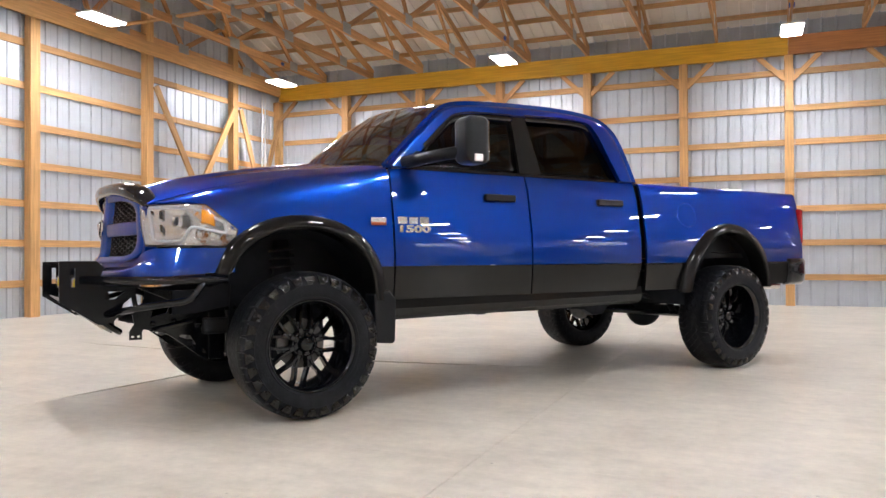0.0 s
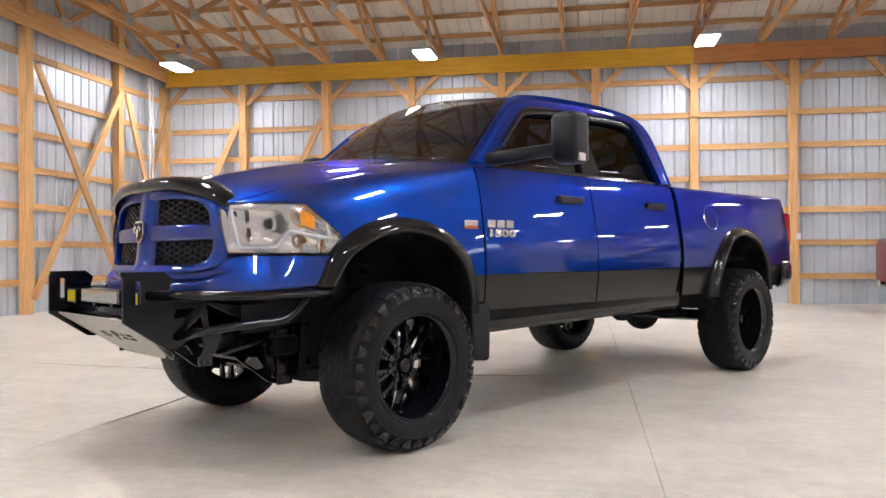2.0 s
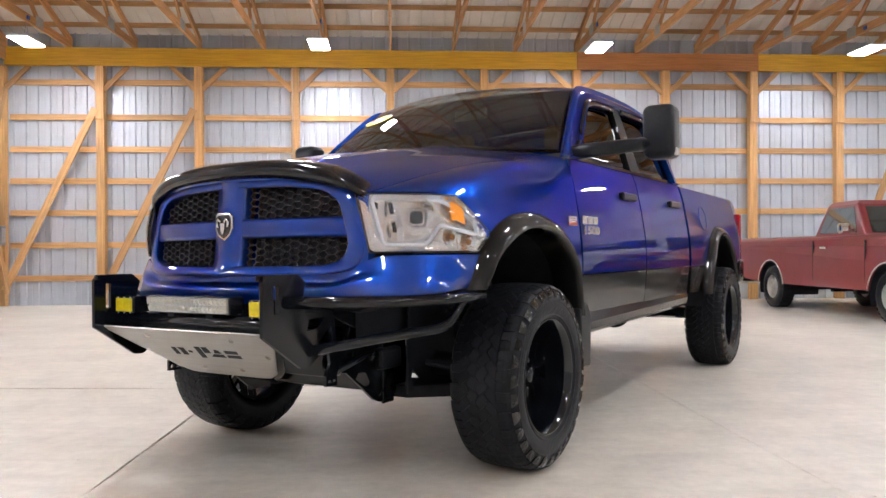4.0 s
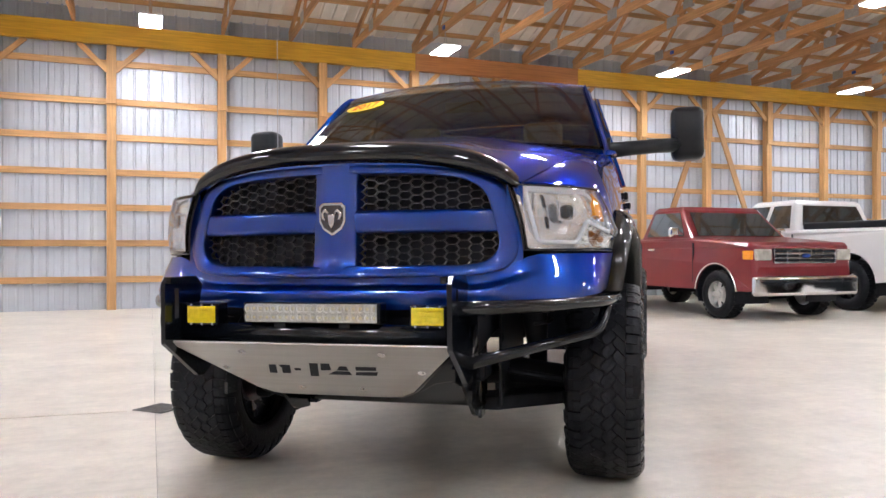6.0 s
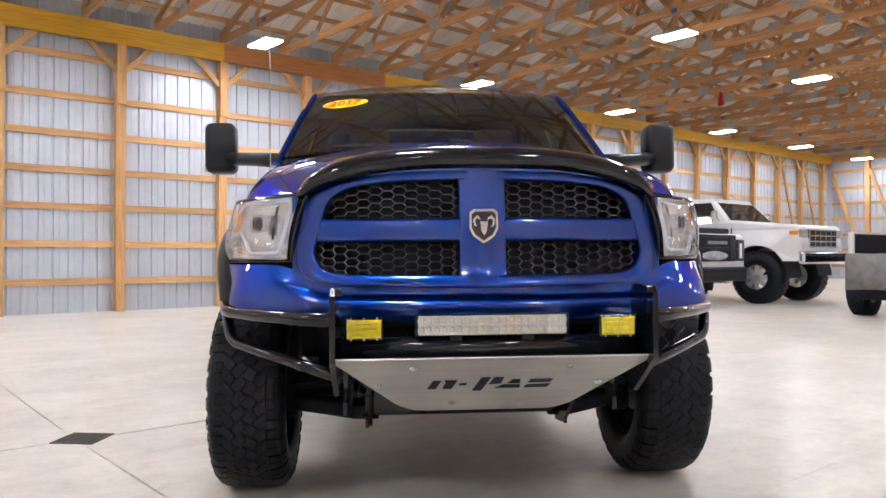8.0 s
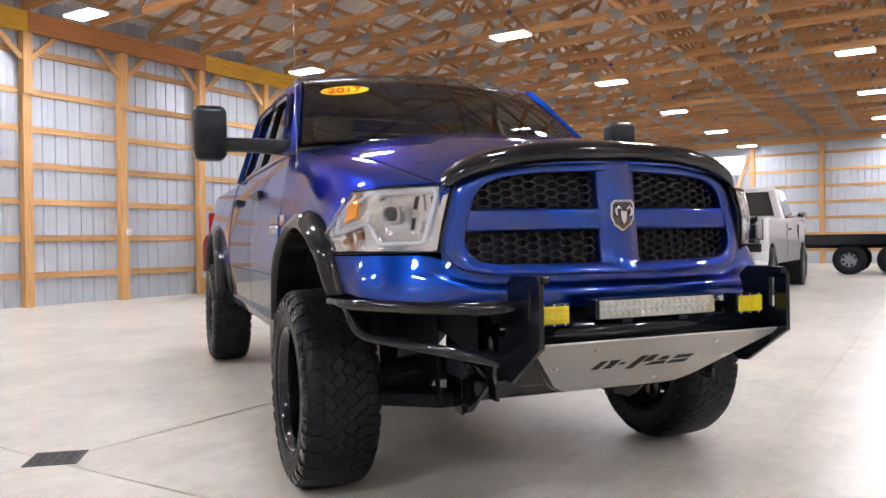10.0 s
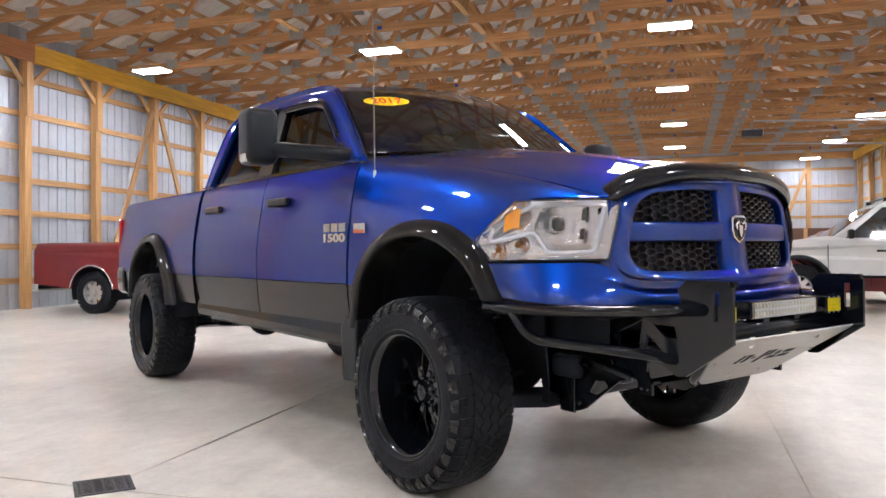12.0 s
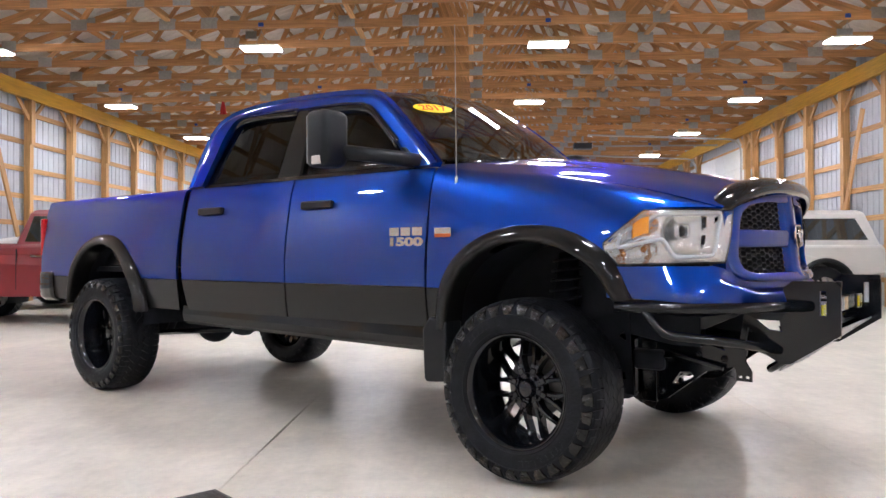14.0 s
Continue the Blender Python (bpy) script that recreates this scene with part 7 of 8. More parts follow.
def vehicle(name, m, label, category, paint, wb, fo, ro, w, zb, zhood_f, zhood_r, zbed, roof, xw, xt, xr, xe, r, tw, rim_mat=STEEL_WHEEL, rim_r=0.2, arch=None, glass_mat=DARK_GLASS,
            canopy=False, flares=None, bumper=None, bumper_z=0.5, doors=1, grille_mat=None, light_front=True, tail=True, arch_r=None, sedan=False, open_bed=None, grille_h=0.19, bumper_h=0.22):
    """A parked car or pickup: x runs forwards from the front axle. xw, xt: foot and top of the windscreen; xr, xe: top and foot of the cab's back."""
    t = thing(name, m, label, category)
    ra = arch_r or r + 0.07
    def arch_pts(cx, n=14):
        za = r + 0.02
        lo = max(zb, za - ra * 0.98)
        a0 = math.asin(max(-0.99, min(0.99, (zb - za) / ra)))
        return [(cx + ra * math.cos(a), za + ra * math.sin(a)) for a in [math.pi - a0 - (math.pi - 2 * a0) * k / n for k in range(n + 1)]]
    low = [(-wb - ro, zb + 0.08)] + arch_pts(-wb) + arch_pts(0.0) + [(fo - 0.04, zb)]
    top_pts = [(fo, zb + 0.12), (fo + 0.01, (zb + zhood_f) / 2), (fo - 0.03, zhood_f - 0.05), (fo - 0.10, zhood_f), (xw, zhood_r), (xe, zbed + (0.0 if not sedan else 0.02)), (-wb - ro + 0.03, zbed), (-wb - ro, zbed - 0.05)]
    if open_bed:
        top_pts = top_pts[:5] + [(xe - 0.02, zbed), (xe - 0.03, open_bed), (-wb - ro, open_bed)]
    poly = low + top_pts
    bm = bmesh.new()
    half = w / 2
    # cross shape: full width low, drawn in towards the top
    levels = [(-half, 0.0), (half, 0.0)]
    prism(bm, poly, "y", -half, half)
    bmesh.ops.bevel(bm, geom=[e for e in bm.edges if abs(e.verts[0].co.y - e.verts[1].co.y) < 1e-6 and min(v.co.z for v in e.verts) > zb + 0.3 and max(v.co.z for v in e.verts) > (zb + zbed) / 2 + 0.12], offset=0.06, segments=3, profile=0.5, affect="EDGES")
    for v in bm.verts:
        f = 1 - 0.05 * max(0, (v.co.z - 0.85 * zbed) / (0.2 * zbed)) ** 2
        nose_f = 1 - 0.10 * max(0, (v.co.x - fo + 0.35) / 0.35) ** 2
        v.co.y *= f * nose_f
    facing_out(bm)
    body = part("body", bm, paint, t)
    # cab
    zc = zbed - 0.01
    hb, ht = half * 0.955, half * 0.80
    def quad(x0, x1, hw, z):
        return [(x0, hw, z), (x0, -hw, z), (x1, -hw, z), (x1, hw, z), (x0, hw, z)]
    zr = roof
    bm = bmesh.new()
    ring = [quad(xw, xe, hb, min(zhood_r, zbed) - 0.02), quad(xt, xr, ht, zr - 0.07), quad(xt - 0.10, xr + 0.08, ht - 0.07, zr - 0.008), quad(xt - 0.35, xr + 0.3, ht * 0.5, zr)]
    V = grid_mesh(bm, ring)
    bm.faces.new(V[-1][:4])
    bmesh.ops.remove_doubles(bm, verts=bm.verts[:], dist=0.001)
    bmesh.ops.bevel(bm, geom=[e for e in bm.edges if abs(e.verts[0].co.z - e.verts[1].co.z) > 0.25], offset=0.05, segments=3, profile=0.5, affect="EDGES")
    facing_out(bm)
    part("cab", bm, paint, t)
    # glass, set a little proud of the cab's faces
    zg0, zg1 = zbed + 0.03, zr - 0.11
    def lerp_face(z):
        k = (z - (min(zhood_r, zbed) - 0.02)) / (zr - 0.07 - min(zhood_r, zbed) + 0.02)
        return hb + (ht - hb) * k, xw + (xt - xw) * k, xe + (xr - xe) * k
    def pane(name, corners, nrm):
        bm = bmesh.new()
        n = Vector(nrm).normalized()
        a = [bm.verts.new(Vector(c) + n * 0.008) for c in corners]
        b = [bm.verts.new(Vector(c) - n * 0.01) for c in corners]
        bm.faces.new(a)
        bm.faces.new(b[::-1])
        for i in range(4):
            bm.faces.new((a[i], b[i], b[(i + 1) % 4], a[(i + 1) % 4]))
        facing_out(bm)
        part(name, bm, glass_mat, t)
    h0, f0, b0 = lerp_face(zg0)
    h1, f1, b1 = lerp_face(zg1)
    pane("windscreen", [(f0, h0 * 0.9, zg0), (f0, -h0 * 0.9, zg0), (f1, -h1 * 0.88, zg1), (f1, h1 * 0.88, zg1)], (0.5, 0, 0.5))
    pane("rear_window", [(b0, h0 * 0.82, zg0 + 0.05), (b0, -h0 * 0.82, zg0 + 0.05), (b1, -h1 * 0.8, zg1), (b1, h1 * 0.8, zg1)], (-1, 0, 0.1))
    cuts = [(f0 - 0.22, f1 - 0.10, b0 + 0.14, b1 + 0.10)]
    if doors == 2:
        mid0, mid1 = f0 + (b0 - f0) * 0.58, f1 + (b1 - f1) * 0.52
        cuts = [(f0 - 0.22, f1 - 0.10, mid0 + 0.05, mid1 + 0.05), (mid0 - 0.05, mid1 - 0.05, b0 + 0.14, b1 + 0.10)]
    for s in (1, -1):
        for c0, c1, d0, d1 in cuts:
            pane("side_window", [(c0, s * h0, zg0), (d0, s * h0, zg0), (d1, s * h1, zg1), (c1, s * h1, zg1)], (0, s, 0.2))
        simple_wheel(t, 0.0, half - tw / 2 + (0.03 if r > 0.4 else -0.03), r, tw, s, rim_mat, rim_r)
        simple_wheel(t, -wb, half - tw / 2 + (0.03 if r > 0.4 else -0.03), r, tw, s, rim_mat, rim_r)
        bm = bmesh.new()
        box(bm, f0 - 0.32, f0 - 0.22, s * (half + 0.02), s * (half + 0.19), zg0 - 0.02, zg0 + (0.26 if r > 0.5 else 0.14), bevel=0.045, seg=3)
        tube(bm, [(f0 - 0.26, s * (half - 0.08), zg0 + 0.02), (f0 - 0.27, s * (half + 0.06), zg0 + 0.08)], 0.02, 8)
        facing_out(bm)
        part("mirror", bm, CHROME if paint is not SILVER_PAINT else PLASTIC, t)
        # door seams and handles
        for xs in ([xe + 0.05, f0 + 0.05] + ([f0 + (b0 - f0) * 0.58] if doors == 2 else [])):
            bm = boxed(xs - 0.005, xs + 0.005, s * (half * 0.975), s * (half + 0.002), zb + 0.1, zbed - 0.08)
            part("door_seam", bm, UNDER, t)
        bm = boxed(f0 + (b0 - f0) * (0.48 if doors == 2 else 0.8), f0 + (b0 - f0) * (0.48 if doors == 2 else 0.8) + 0.16, s * (half - 0.02), s * (half + 0.025), zbed - 0.2, zbed - 0.165, bevel=0.01)
        part("door_handle", bm, CHROME if paint is RED_PAINT else PLASTIC, t)
        if doors == 2 and canopy:
            part("door_handle", boxed(xe + 0.14, xe + 0.30, s * (half - 0.02), s * (half + 0.025), zbed - 0.2, zbed - 0.165, bevel=0.01), PLASTIC, t)
        if flares:
            for cx in (0.0, -wb):
                bm = bmesh.new()
                za = r + 0.02
                rows = []
                for rr, yy in ((ra + 0.07, half - 0.01), (ra + 0.05, half + 0.05), (ra, half + 0.06), (ra - 0.01, half - 0.02)):
                    rows.append([(cx + rr * math.cos(a), s * yy, za + rr * math.sin(a)) for a in [math.radians(-15 + 210 * k / 24) for k in range(25)]])
                grid_mesh(bm, rows)
                facing_out(bm)
                part("wheel_flare", bm, flares, t, "", True)
        if light_front:
            bm = boxed(fo - 0.10, fo + 0.022, s * (half * 0.62), s * (half * 0.90), zhood_f - 0.26, zhood_f - 0.10, bevel=0.02)
            part("headlight", bm, surf("old_headlight", (0.46, 0.43, 0.38), 0.12, var=0.25, scale=9, coat=1), t)
            bm = boxed(fo - 0.2, fo - 0.04, s * (half * 0.885), s * (half * 0.965), zhood_f - (0.25 if paint is RED_PAINT else 0.20), zhood_f - 0.12, bevel=0.015)
            part("indicator", bm, AMBER, t)
        if tail:
            bm = boxed(-wb - ro - 0.015, -wb - ro + 0.10, s * (half * 0.84), s * (half * 0.985), zbed - 0.48, zbed - 0.12, bevel=0.02)
            part("tail_lamp", bm, REDLENS, t)
        za = r + 0.02
        for cx in (0.0, -wb):
            bm = bmesh.new()
            grid_mesh(bm, [[(cx + (ra - 0.005) * math.cos(a), s * yy, za + (ra - 0.005) * math.sin(a)) for a in [math.radians((0 if r > 0.5 else -20) + (180 if r > 0.5 else 220) * k / 20) for k in range(21)]] for yy in (half - 0.02, half * 0.35)])
            part("wheel_well", bm, UNDER, t)
    # bed cavity, bumpers, grille, chassis
    if open_bed:
        for s in (1, -1):
            bm = bmesh.new()
            prism(bm, [(xe - 0.04, open_bed - 0.02), (xe - 0.04, zbed), (-wb - ro, zbed), (-wb - ro, open_bed - 0.02)], "y", s * (half - 0.09), s * (half + 0.002), 0.015)
            part("bed_side", bm, paint, t)
            part("side_liner", boxed(-wb - ro + 0.03, xe - 0.06, s * (half - 0.091), s * (half - 0.11), open_bed, zbed - 0.03), UNDER, t, "black bed liner")
        part("bed_liner", boxed(-wb - ro + 0.01, xe - 0.05, -half + 0.12, half - 0.12, open_bed, open_bed + 0.02), UNDER, t, "black bed liner")
        # added dark panel: covers the body's rear face to match the dark underside
        part("rear_panel", boxed(-wb - ro - 0.012, -wb - ro - 0.002, -half + 0.12, half - 0.12, zb + 0.10, open_bed - 0.07), UNDER, t, "dark panel across the rear below the bed")
        tg = part("tailgate", boxed(-wb - ro - 0.50, -wb - ro - 0.01, -half + 0.14, half - 0.14, open_bed - 0.06, open_bed + 0.005, bevel=0.012), PLASTIC, t, "dark lowered tailgate")
    elif not canopy and not sedan:
        bm = boxed(-wb - ro + 0.09, xe - 0.08, -half * 0.80, half * 0.80, zbed - 0.02, zbed + 0.006)
        part("bed_liner", bm, UNDER, t)
    bmp = bumper or CHROME
    for x, sg in ((fo, 1), (-wb - ro, -1)):
        bm = bmesh.new()
        box(bm, x - 0.03 * sg, x + 0.10 * sg, -half * 0.97, half * 0.97, bumper_z, bumper_z + bumper_h, bevel=0.045, seg=4)
        facing_out(bm)
        bo = part("front_bumper" if sg > 0 else "rear_bumper", bm, bmp, t)
        # thin dark line across the upper part of the bumper
        bm = boxed(x + 0.101 * sg, x + 0.106 * sg, -half * 0.9, half * 0.9, bumper_z + bumper_h * 0.66, bumper_z + bumper_h * 0.66 + 0.018)
        facing_out(bm)
        part("rub_strip", bm, UNDER, bo)
    bm = bmesh.new()
    g0, g1 = zhood_f - 0.09 - grille_h, zhood_f - 0.09
    box(bm, fo - 0.05, fo + 0.012, -half * 0.58, half * 0.58, g0, g1, bevel=0.01)
    gr = part("grille", bm, UNDER, t)
    for k in range(4):
        z = g0 + 0.011 + k * (grille_h - 0.022) / 3
        part("grille_bar", boxed(fo + 0.013, fo + 0.034, -half * 0.585, half * 0.585, z - 0.012, z + 0.012, bevel=0.004), grille_mat or CHROME, gr)
    for k in range(6):
        y = -half * 0.575 + half * 0.23 * k
        part("grille_bar", boxed(fo + 0.0135, fo + 0.030, y - 0.010, y + 0.010, g0, g1), grille_mat or CHROME, gr)
    bm = bmesh.new()
    for s in (1, -1):
        box(bm, -wb - ro + 0.1, fo - 0.1, s * 0.38, s * 0.48, zb - 0.02, zb + 0.10)
    tube(bm, [(0, -half * 0.8, r), (0, half * 0.8, r)], 0.05, 10)
    tube(bm, [(-wb, -half * 0.8, r), (-wb, half * 0.8, r)], 0.06, 10)
    box(bm, -wb * 0.6, -0.2, -0.3, 0.3, zb - 0.06, zb + 0.1)
    part("chassis", bm, UNDER, t)
    if canopy:
        bm = bmesh.new()
        x0, x1 = xe - 0.025, -wb - ro + 0.05
        ring = [quad(x0, x1, half * 0.94, zbed - 0.02), quad(x0 + 0.02, x1 + 0.22, half * 0.80, roof - 0.06), quad(x0 - 0.04, x1 + 0.34, half * 0.70, roof + 0.005)]
        V = grid_mesh(bm, ring)
        bm.faces.new(V[-1][:4])
        bmesh.ops.remove_doubles(bm, verts=bm.verts[:], dist=0.001)
        bmesh.ops.bevel(bm, geom=[e for e in bm.edges if abs(e.verts[0].co.z - e.verts[1].co.z) > 0.2], offset=0.05, segments=3, profile=0.5, affect="EDGES")
        facing_out(bm)
        cp = part("canopy", bm, paint, t, "matching hard canopy over the bed")
        for s in (1, -1):
            k0, k1 = 0.18, 0.86
            za, zz = zbed - 0.02, roof - 0.07
            def pt(x, k):
                return (x, s * (half * 0.94 + (half * 0.80 - half * 0.94) * k + 0.006), za + (zz - za) * k)
            bm = bmesh.new()
            c = [pt(x0 - 0.30, k0), pt(x1 + 0.22, k0), pt(x1 + 0.42, k1), pt(x0 - 0.12, k1)]
            a = [bm.verts.new(p) for p in c]
            b = [bm.verts.new((p[0], p[1] - s * 0.02, p[2])) for p in c]
            bm.faces.new(a)
            bm.faces.new(b[::-1])
            for i in range(4):
                bm.faces.new((a[i], b[i], b[(i + 1) % 4], a[(i + 1) % 4]))
            facing_out(bm)
            part("canopy_window", bm, DARK_GLASS, cp)
    return t


red = vehicle("pickup_truck", pose(4.82, 11.0, 0, 0, 0, -90), "old red single cab pickup with chrome bumper", "pickup truck", RED_PAINT,
              wb=3.2, fo=0.72, ro=1.2, w=1.95, zb=0.42, zhood_f=1.12, zhood_r=1.22, zbed=1.2, roof=1.72, xw=-0.50, xt=-0.95, xr=-1.75, xe=-1.88, r=0.355, tw=0.24, rim_r=0.2, bumper_z=0.36, bumper_h=0.28, grille_h=0.21, glass_mat=LIGHT_GLASS)
bm = bmesh.new()
lathe(bm, [(0.0, 0.035), (0.006, 0.034), (0.008, 0.0005)], 20, "x")
bmesh.ops.transform(bm, verts=bm.verts[:], matrix=Matrix.Translation((0.757, 0, 0.925)) @ Matrix.Diagonal((1, 2.2, 1, 1)))
facing_out(bm)
part("badge", bm, surf("badge_blue", (0.02, 0.05, 0.22), 0.25, var=0.05), red, "plain blue oval badge", True)
for s in (1, -1):
    for cx in (0, -3.2):
        bm = bmesh.new()
        tube(bm, [(cx + 0.44 * math.cos(a), s * 0.975, 0.375 + 0.44 * math.sin(a)) for a in [math.radians(5 + 170 * k / 20) for k in range(21)]], 0.014, 6)
        part("arch_trim", bm, CHROME, red, "bright wheel arch trim", True)

white = vehicle("pickup_truck", pose(8.0, 15.1, 0, 0, 0, 90), "white extended cab pickup with black tailgate", "pickup truck", WHITE_PAINT,
                wb=3.65, fo=0.82, ro=1.15, w=2.03, zb=0.47, arch_r=0.53, bumper_h=0.28, zhood_f=1.28, zhood_r=1.42, zbed=1.38, roof=1.95, xw=-0.6, xt=-1.25, xr=-2.35, xe=-2.5, r=0.42, tw=0.30, rim_mat=GLOSS_BLACK, rim_r=0.24, bumper=PLASTIC, bumper_z=0.48, doors=2, tail=False, glass_mat=LIGHT_GLASS)
bm = boxed(-4.835, -4.80, -0.66, 0.66, 0.86, 1.36, bevel=0.01)
tg = part("tailgate", bm, UNDER, white, "black bare tailgate panel")
part("side_panel", boxed(-4.842, -4.836, -0.65, -0.44, 0.88, 1.35), PLASTIC, tg)
for z in (1.10, 1.30):
    part("ledge", boxed(-4.85, -4.836, -0.40, 0.62, z, z + 0.02, bevel=0.004), PLASTIC, tg)
bm = boxed(-4.845, -4.836, -0.34, 0.34, 1.18, 1.24, bevel=0.003)
part("tailgate_bar", bm, GREY_STEEL, tg)
bm = bmesh.new()
bmesh.ops.create_icosphere(bm, subdivisions=3, radius=0.5)
crumple = random.Random(3)
for v in bm.verts:
    k = 1 + 0.30 * (crumple.random() - 0.5)
    v.co = Vector((-4.845 + 0.06 * v.co.x * k, 0.10 + 0.84 * v.co.y * k, 0.965 + 0.17 * v.co.z * k))
part("latch_cover", bm, surf("silver_plastic_film", (0.55, 0.56, 0.58), 0.25, metal=0.5, var=0.2, scale=9, bump=0.3, bump_scale=14), tg, "crumpled silver plastic cover")
for s in (1, -1):
    bm = boxed(-4.845, -4.72, s * 0.72, s * 0.985, 0.86, 1.28, bevel=0.03)
    facing_out(bm)
    tl = part("tail_lamp", bm, surf("smoked_lens", (0.03, 0.025, 0.028), 0.12, var=0.1, coat=1), white, "smoked tail lamp")
    part("reverse_lamp", boxed(-4.852, -4.84, s * 0.78, s * 0.86, 0.92, 1.2, bevel=0.006), WHITE_PLASTIC, tl)
bm = boxed(-4.55, -2.62, -0.93, 0.93, 1.375, 1.50, bevel=0.03)
part("bed_rail_cover", bm, PLASTIC, white, "black bed rail cover")

vehicle("pickup_truck", pose(10.72, 10.4, 0, 0, 0, -90), "lifted white extended cab work pickup with huge tyres", "pickup truck", WHITE_PAINT,
               wb=3.6, fo=0.85, ro=1.1, w=2.05, zb=0.86, zhood_f=1.58, zhood_r=1.70, zbed=1.62, roof=2.2, xw=-0.55, xt=-1.05, xr=-2.2, xe=-2.35, r=0.53, tw=0.38, rim_r=0.25, bumper=CHROME, bumper_z=0.80, bumper_h=0.26, grille_h=0.36, doors=2, flares=None, arch_r=0.62)

silver = vehicle("pickup_truck", pose(7.95, 2.85, 0, 0, 0, 90), "silver compact pickup with a hard canopy and roof rack", "pickup truck", SILVER_PAINT,
                 wb=3.1, fo=0.82, ro=1.05, w=1.8, zb=0.62, zhood_f=1.12, zhood_r=1.26, zbed=1.2, roof=1.83, xw=-0.42, xt=-1.22, xr=-2.15, xe=-2.2, r=0.40, tw=0.27, rim_r=0.21, bumper=SILVER_PAINT, bumper_z=0.6, doors=2, canopy=True, flares=PLASTIC)
bm = bmesh.new()
for x in (-1.35, -1.85):
    tube(bm, [(x, -0.62, 1.88), (x, 0.62, 1.88)], 0.018, 8)
    for s in (1, -1):
        box(bm, x - 0.04, x + 0.04, s * 0.56, s * 0.64, 1.80, 1.885, bevel=0.01)
part("roof_rack", bm, PLASTIC, silver, "black roof rack bars")

car = vehicle("car", pose(10.6, 3.1, 0, 0, 0, 90), "low red car with its nose to the aisle", "car", RED_PAINT,
              wb=2.75, fo=0.85, ro=0.95, w=1.78, zb=0.24, zhood_f=0.93, zhood_r=1.04, zbed=1.05, roof=1.45, xw=-0.45, xt=-1.15, xr=-2.3, xe=-2.95, r=0.32, tw=0.21, rim_r=0.2, bumper=RED_PAINT, bumper_z=0.38, doors=2, sedan=True, grille_h=0.12)

# pickup that carries a snow plough in its bed, tail towards the aisle
plow = vehicle("pickup_truck", pose(12.0, 6.97, 0), "white pickup with its bed loaded, tailgate down", "pickup truck", WHITE_PAINT,
               wb=3.6, fo=0.85, ro=0.35, w=1.98, zb=0.55, zhood_f=1.35, zhood_r=1.48, zbed=1.36, roof=2.02, xw=-0.6, xt=-1.2, xr=-1.95, xe=-2.08, r=0.42, tw=0.30, rim_mat=GREY_STEEL, rim_r=0.23, bumper=GREY_STEEL, bumper_z=0.45, doors=1, glass_mat=LIGHT_GLASS, open_bed=0.98, tail=False)
PLOUGH_RED = surf("plough_red", (0.36, 0.02, 0.025), 0.45, var=0.15, scale=5)
bl = thing("snow_plough", pose(8.72, 6.94, 1.002, 0, 0, 62), "red curved steel snow plough blade in a truck bed", "snow plough")
bm = bmesh.new()
rows = []
for x in (0.0, 0.28, 0.56, 0.84):
    rows.append([(x, 0.12 - 0.52 * math.cos(a), 0.33 + 0.33 * math.sin(a)) for a in [math.radians(-82 + 150 * k / 14) for k in range(15)]])
grid_mesh(bm, rows)
facing_out(bm)
b1 = part("blade", bm, PLOUGH_RED, bl, "curved red blade", True)
sol = b1.modifiers.new("thickness", "SOLIDIFY")
sol.thickness = 0.025
for x in (0.02, 0.42, 0.82):
    bm = bmesh.new()
    tube(bm, [(x, 0.10 - 0.56 * math.cos(a), 0.33 + 0.36 * math.sin(a)) for a in [math.radians(-70 + 135 * k / 10) for k in range(11)]], 0.022, 8)
    part("rib", bm, PLOUGH_RED, bl, "", True)
pf = thing("plough_frame", pose(8.95, 6.77, 1.002), "black plough mounting frame with a lamp on top", "plough frame")
for pts, rr in (([(0.0, 0.35, 0.86), (-0.02, 0.26, 0.72), (0.05, 0.0, 0.40), (0.1, -0.2, 0.02)], 0.055), ([(0.1, 0.34, 0.80), (0.15, 0.10, 0.62), (0.12, -0.12, 0.30), (0.15, -0.38, 0.25)], 0.06), ([(-0.1, 0.12, 0.10), (0.0, -0.10, 0.34), (0.1, -0.42, 0.36)], 0.05)):
    bm = bmesh.new()
    tube(bm, rounded(pts, 0.08, 4), rr, 10)
    part("frame_tube", bm, SATIN_BLACK, pf, "", True)
part("pump_box", boxed(-0.12, 0.14, -0.42, -0.08, 0.0, 0.27, bevel=0.03), SATIN_BLACK, pf)
part("hydraulic_ram", boxed(-0.02, 0.10, -0.16, 0.0, 0.36, 0.62, bevel=0.03), PLOUGH_RED, pf, "red hydraulic ram")
bm = bmesh.new()
box(bm, -0.09, 0.05, 0.44, 0.62, 0.84, 1.02, bevel=0.04, seg=3)
tube(bm, [(0.0, 0.33, 0.84), (-0.02, 0.48, 0.90)], 0.03, 8)
part("lamp", bm, PLASTIC, pf, "black plough lamp")
rg = thing("grey_cloth", pose(8.80, 7.37, 1.585), "grey rag draped over a plough blade", "cloth")
bm = bmesh.new()
rows = []
for k in range(8):
    x = -0.06 + 0.09 * k
    rows.append([(x, -0.16 + 0.42 * i / 8, 0.075 - 0.55 * max(0, i / 8 - 0.25) ** 1.5 + 0.02 * math.sin(i * 1.9 + k * 1.3)) for i in range(9)])
grid_mesh(bm, rows)
ro = part("fold", bm, TARP, rg, "", True)
sol = ro.modifiers.new("thickness", "SOLIDIFY")
sol.thickness = 0.02
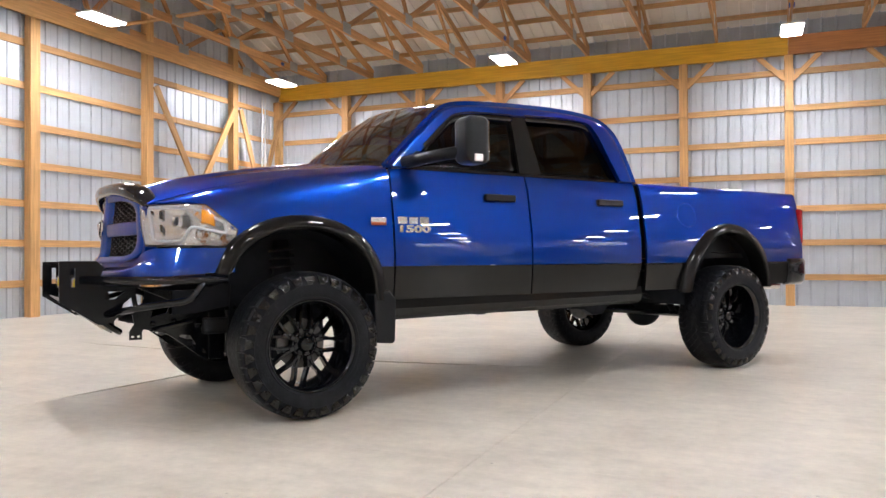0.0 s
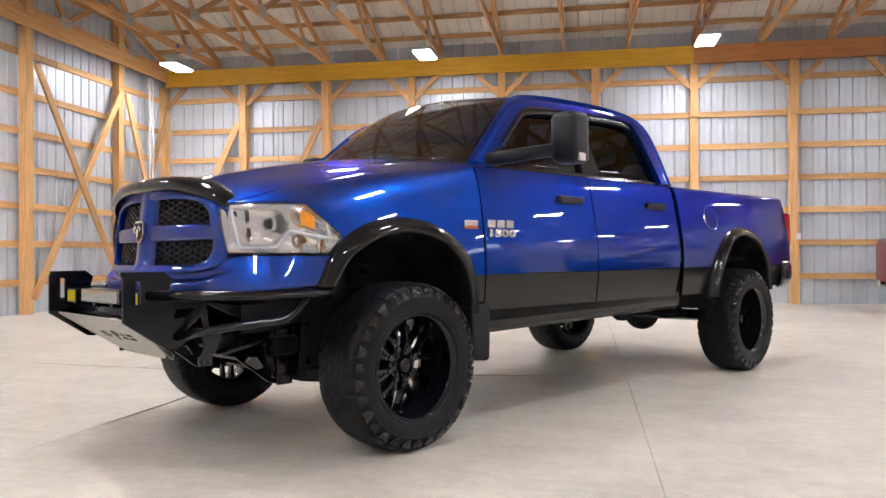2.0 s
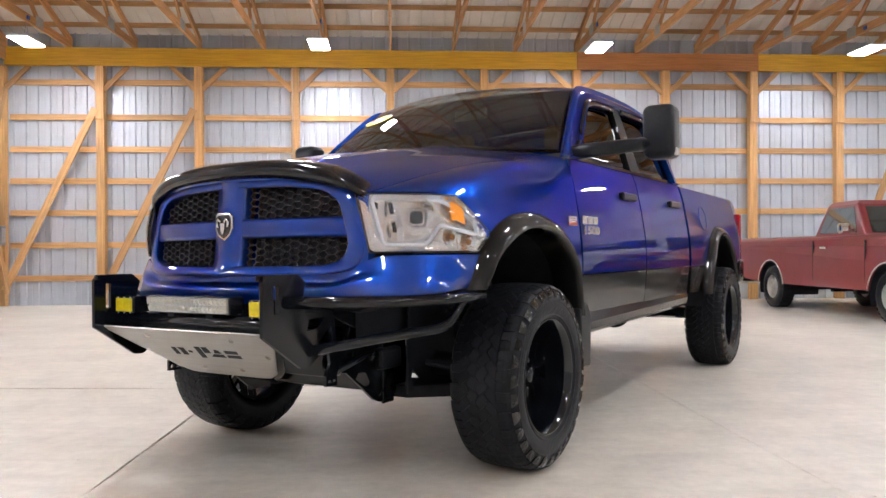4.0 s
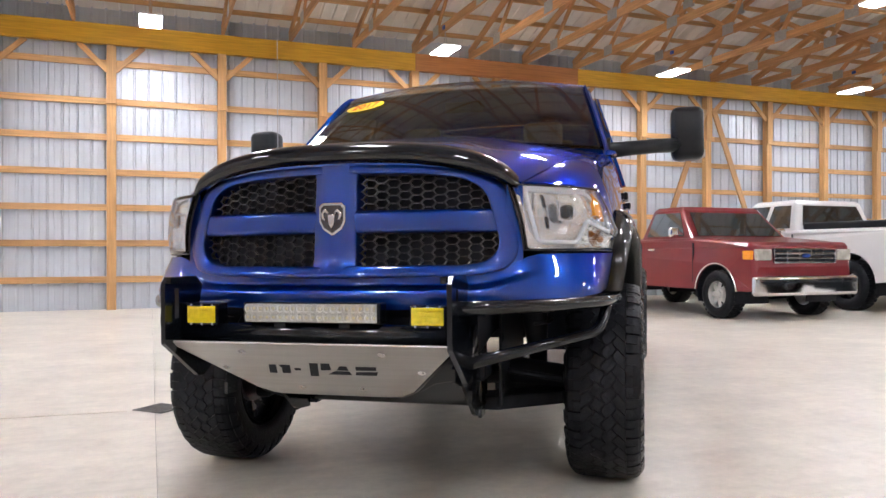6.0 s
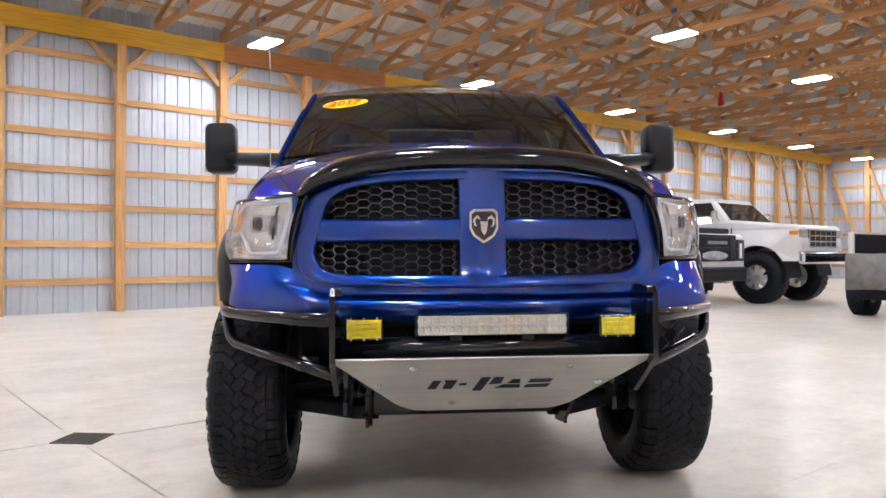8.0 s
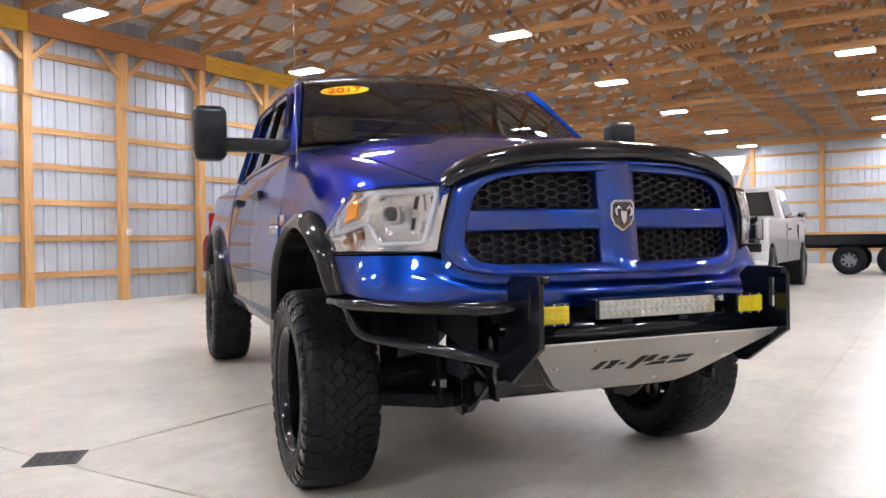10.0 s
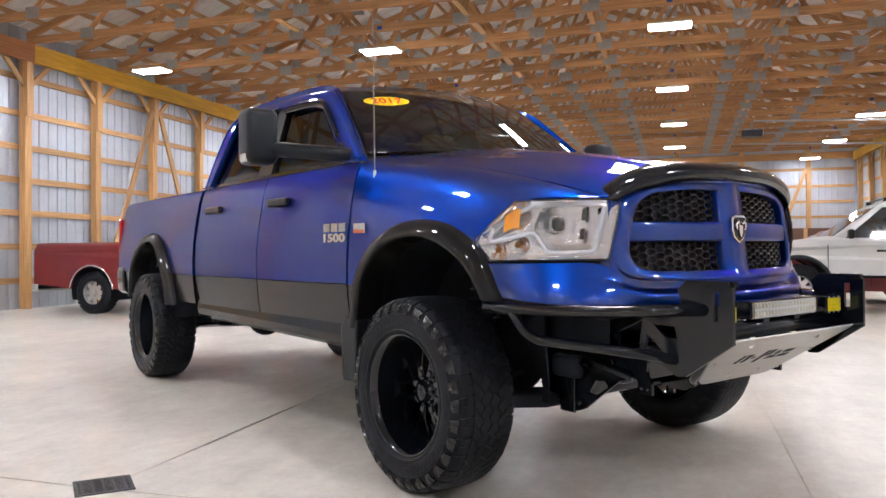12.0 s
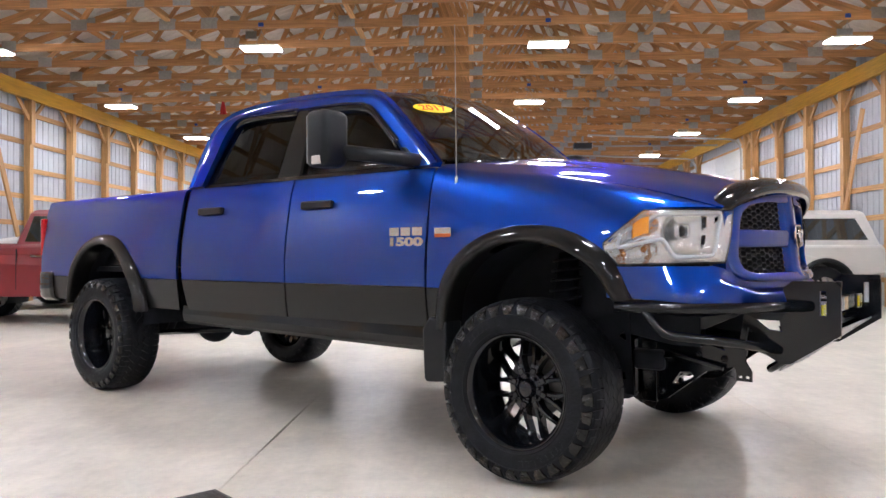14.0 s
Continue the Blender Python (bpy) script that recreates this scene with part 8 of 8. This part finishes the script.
tp = thing("tarpaulin", pose(7.72, 6.97, 0.0), "stiff grey tarpaulin hung over a lowered tailgate", "tarpaulin")
bm = bmesh.new()
rows = []
for k, (x, z) in enumerate(((0.45, 1.01), (0.20, 1.012), (-0.12, 1.008), (-0.185, 0.98), (-0.20, 0.85), (-0.19, 0.66), (-0.205, 0.44))):
    rows.append([(x + 0.010 * math.sin(y * 9 + k), y, z + (0.008 + 0.010 * (k > 3)) * math.sin(y * 5 + k * 2)) for y in [0.02 + 0.80 * i / 14 for i in range(15)]])
grid_mesh(bm, rows)
facing_out(bm)
tpo = part("sheet", bm, TARP, tp, "", True)
sol = tpo.modifiers.new("thickness", "SOLIDIFY")
sol.thickness = 0.012

# flatbed trailer with a crate far down the barn
tr = thing("flatbed_trailer", pose(18.2, 1.6, 0, 0, 0, 90), "black steel flatbed trailer", "trailer")
part("deck", boxed(-2.6, 5.2, -1.15, 1.15, 0.92, 1.06, bevel=0.01), UNDER, tr)
part("side_rail", boxed(-2.6, 5.2, 1.151, 1.2, 0.80, 1.08), SATIN_BLACK, tr)
part("side_rail", boxed(-2.6, 5.2, -1.2, -1.151, 0.80, 1.08), SATIN_BLACK, tr)
for x in (2.9, 3.95):
    for s in (1, -1):
        simple_wheel(tr, x, 1.0, 0.40, 0.24, s, GREY_STEEL, 0.2)
bm = bmesh.new()
for s in (1, -1):
    box(bm, -2.6, 5.2, s * 0.5, s * 0.6, 0.70, 0.92)
for x in (2.9, 3.95):
    tube(bm, [(x, -1.0, 0.4), (x, 1.0, 0.4)], 0.05, 8)
    for s in (1, -1):
        box(bm, x - 0.3, x + 0.3, s * 0.52, s * 0.58, 0.38, 0.72)
part("undercarriage", bm, UNDER, tr)
cr = thing("crate", pose(18.2, 1.72, 1.06, 0, 0, 90), "dark brown wooden crate on a trailer deck", "crate")
part("panel", boxed(-1.4, 1.4, -0.9, 0.9, 0.0, 0.62, bevel=0.01), OAK, cr)
for x in (-1.3, -0.45, 0.45, 1.3):
    for s in (1, -1):
        part("batten", boxed(x - 0.05, x + 0.05, s * 0.905, s * 0.93, 0.0, 0.62), WOOD, cr)

# red rag tied to a truss
rag = thing("red_rag", pose(11.90, 12.45, 4.33), "small red cloth hanging from a truss", "cloth")
bm = bmesh.new()
rows = []
for k in range(7):
    z = 0.58 - k * 0.055
    wd = 0.012 + 0.075 * (k / 6) ** 0.8
    rows.append([(0.03 * math.sin(i * 1.7 + k * 0.4), -wd + 2 * wd * i / 6, z) for i in range(7)])
grid_mesh(bm, rows)
ro = part("cloth", bm, surf("red_cloth", (0.42, 0.02, 0.02), 0.85, var=0.15), rag, "", True)
sol = ro.modifiers.new("thickness", "SOLIDIFY")
sol.thickness = 0.004
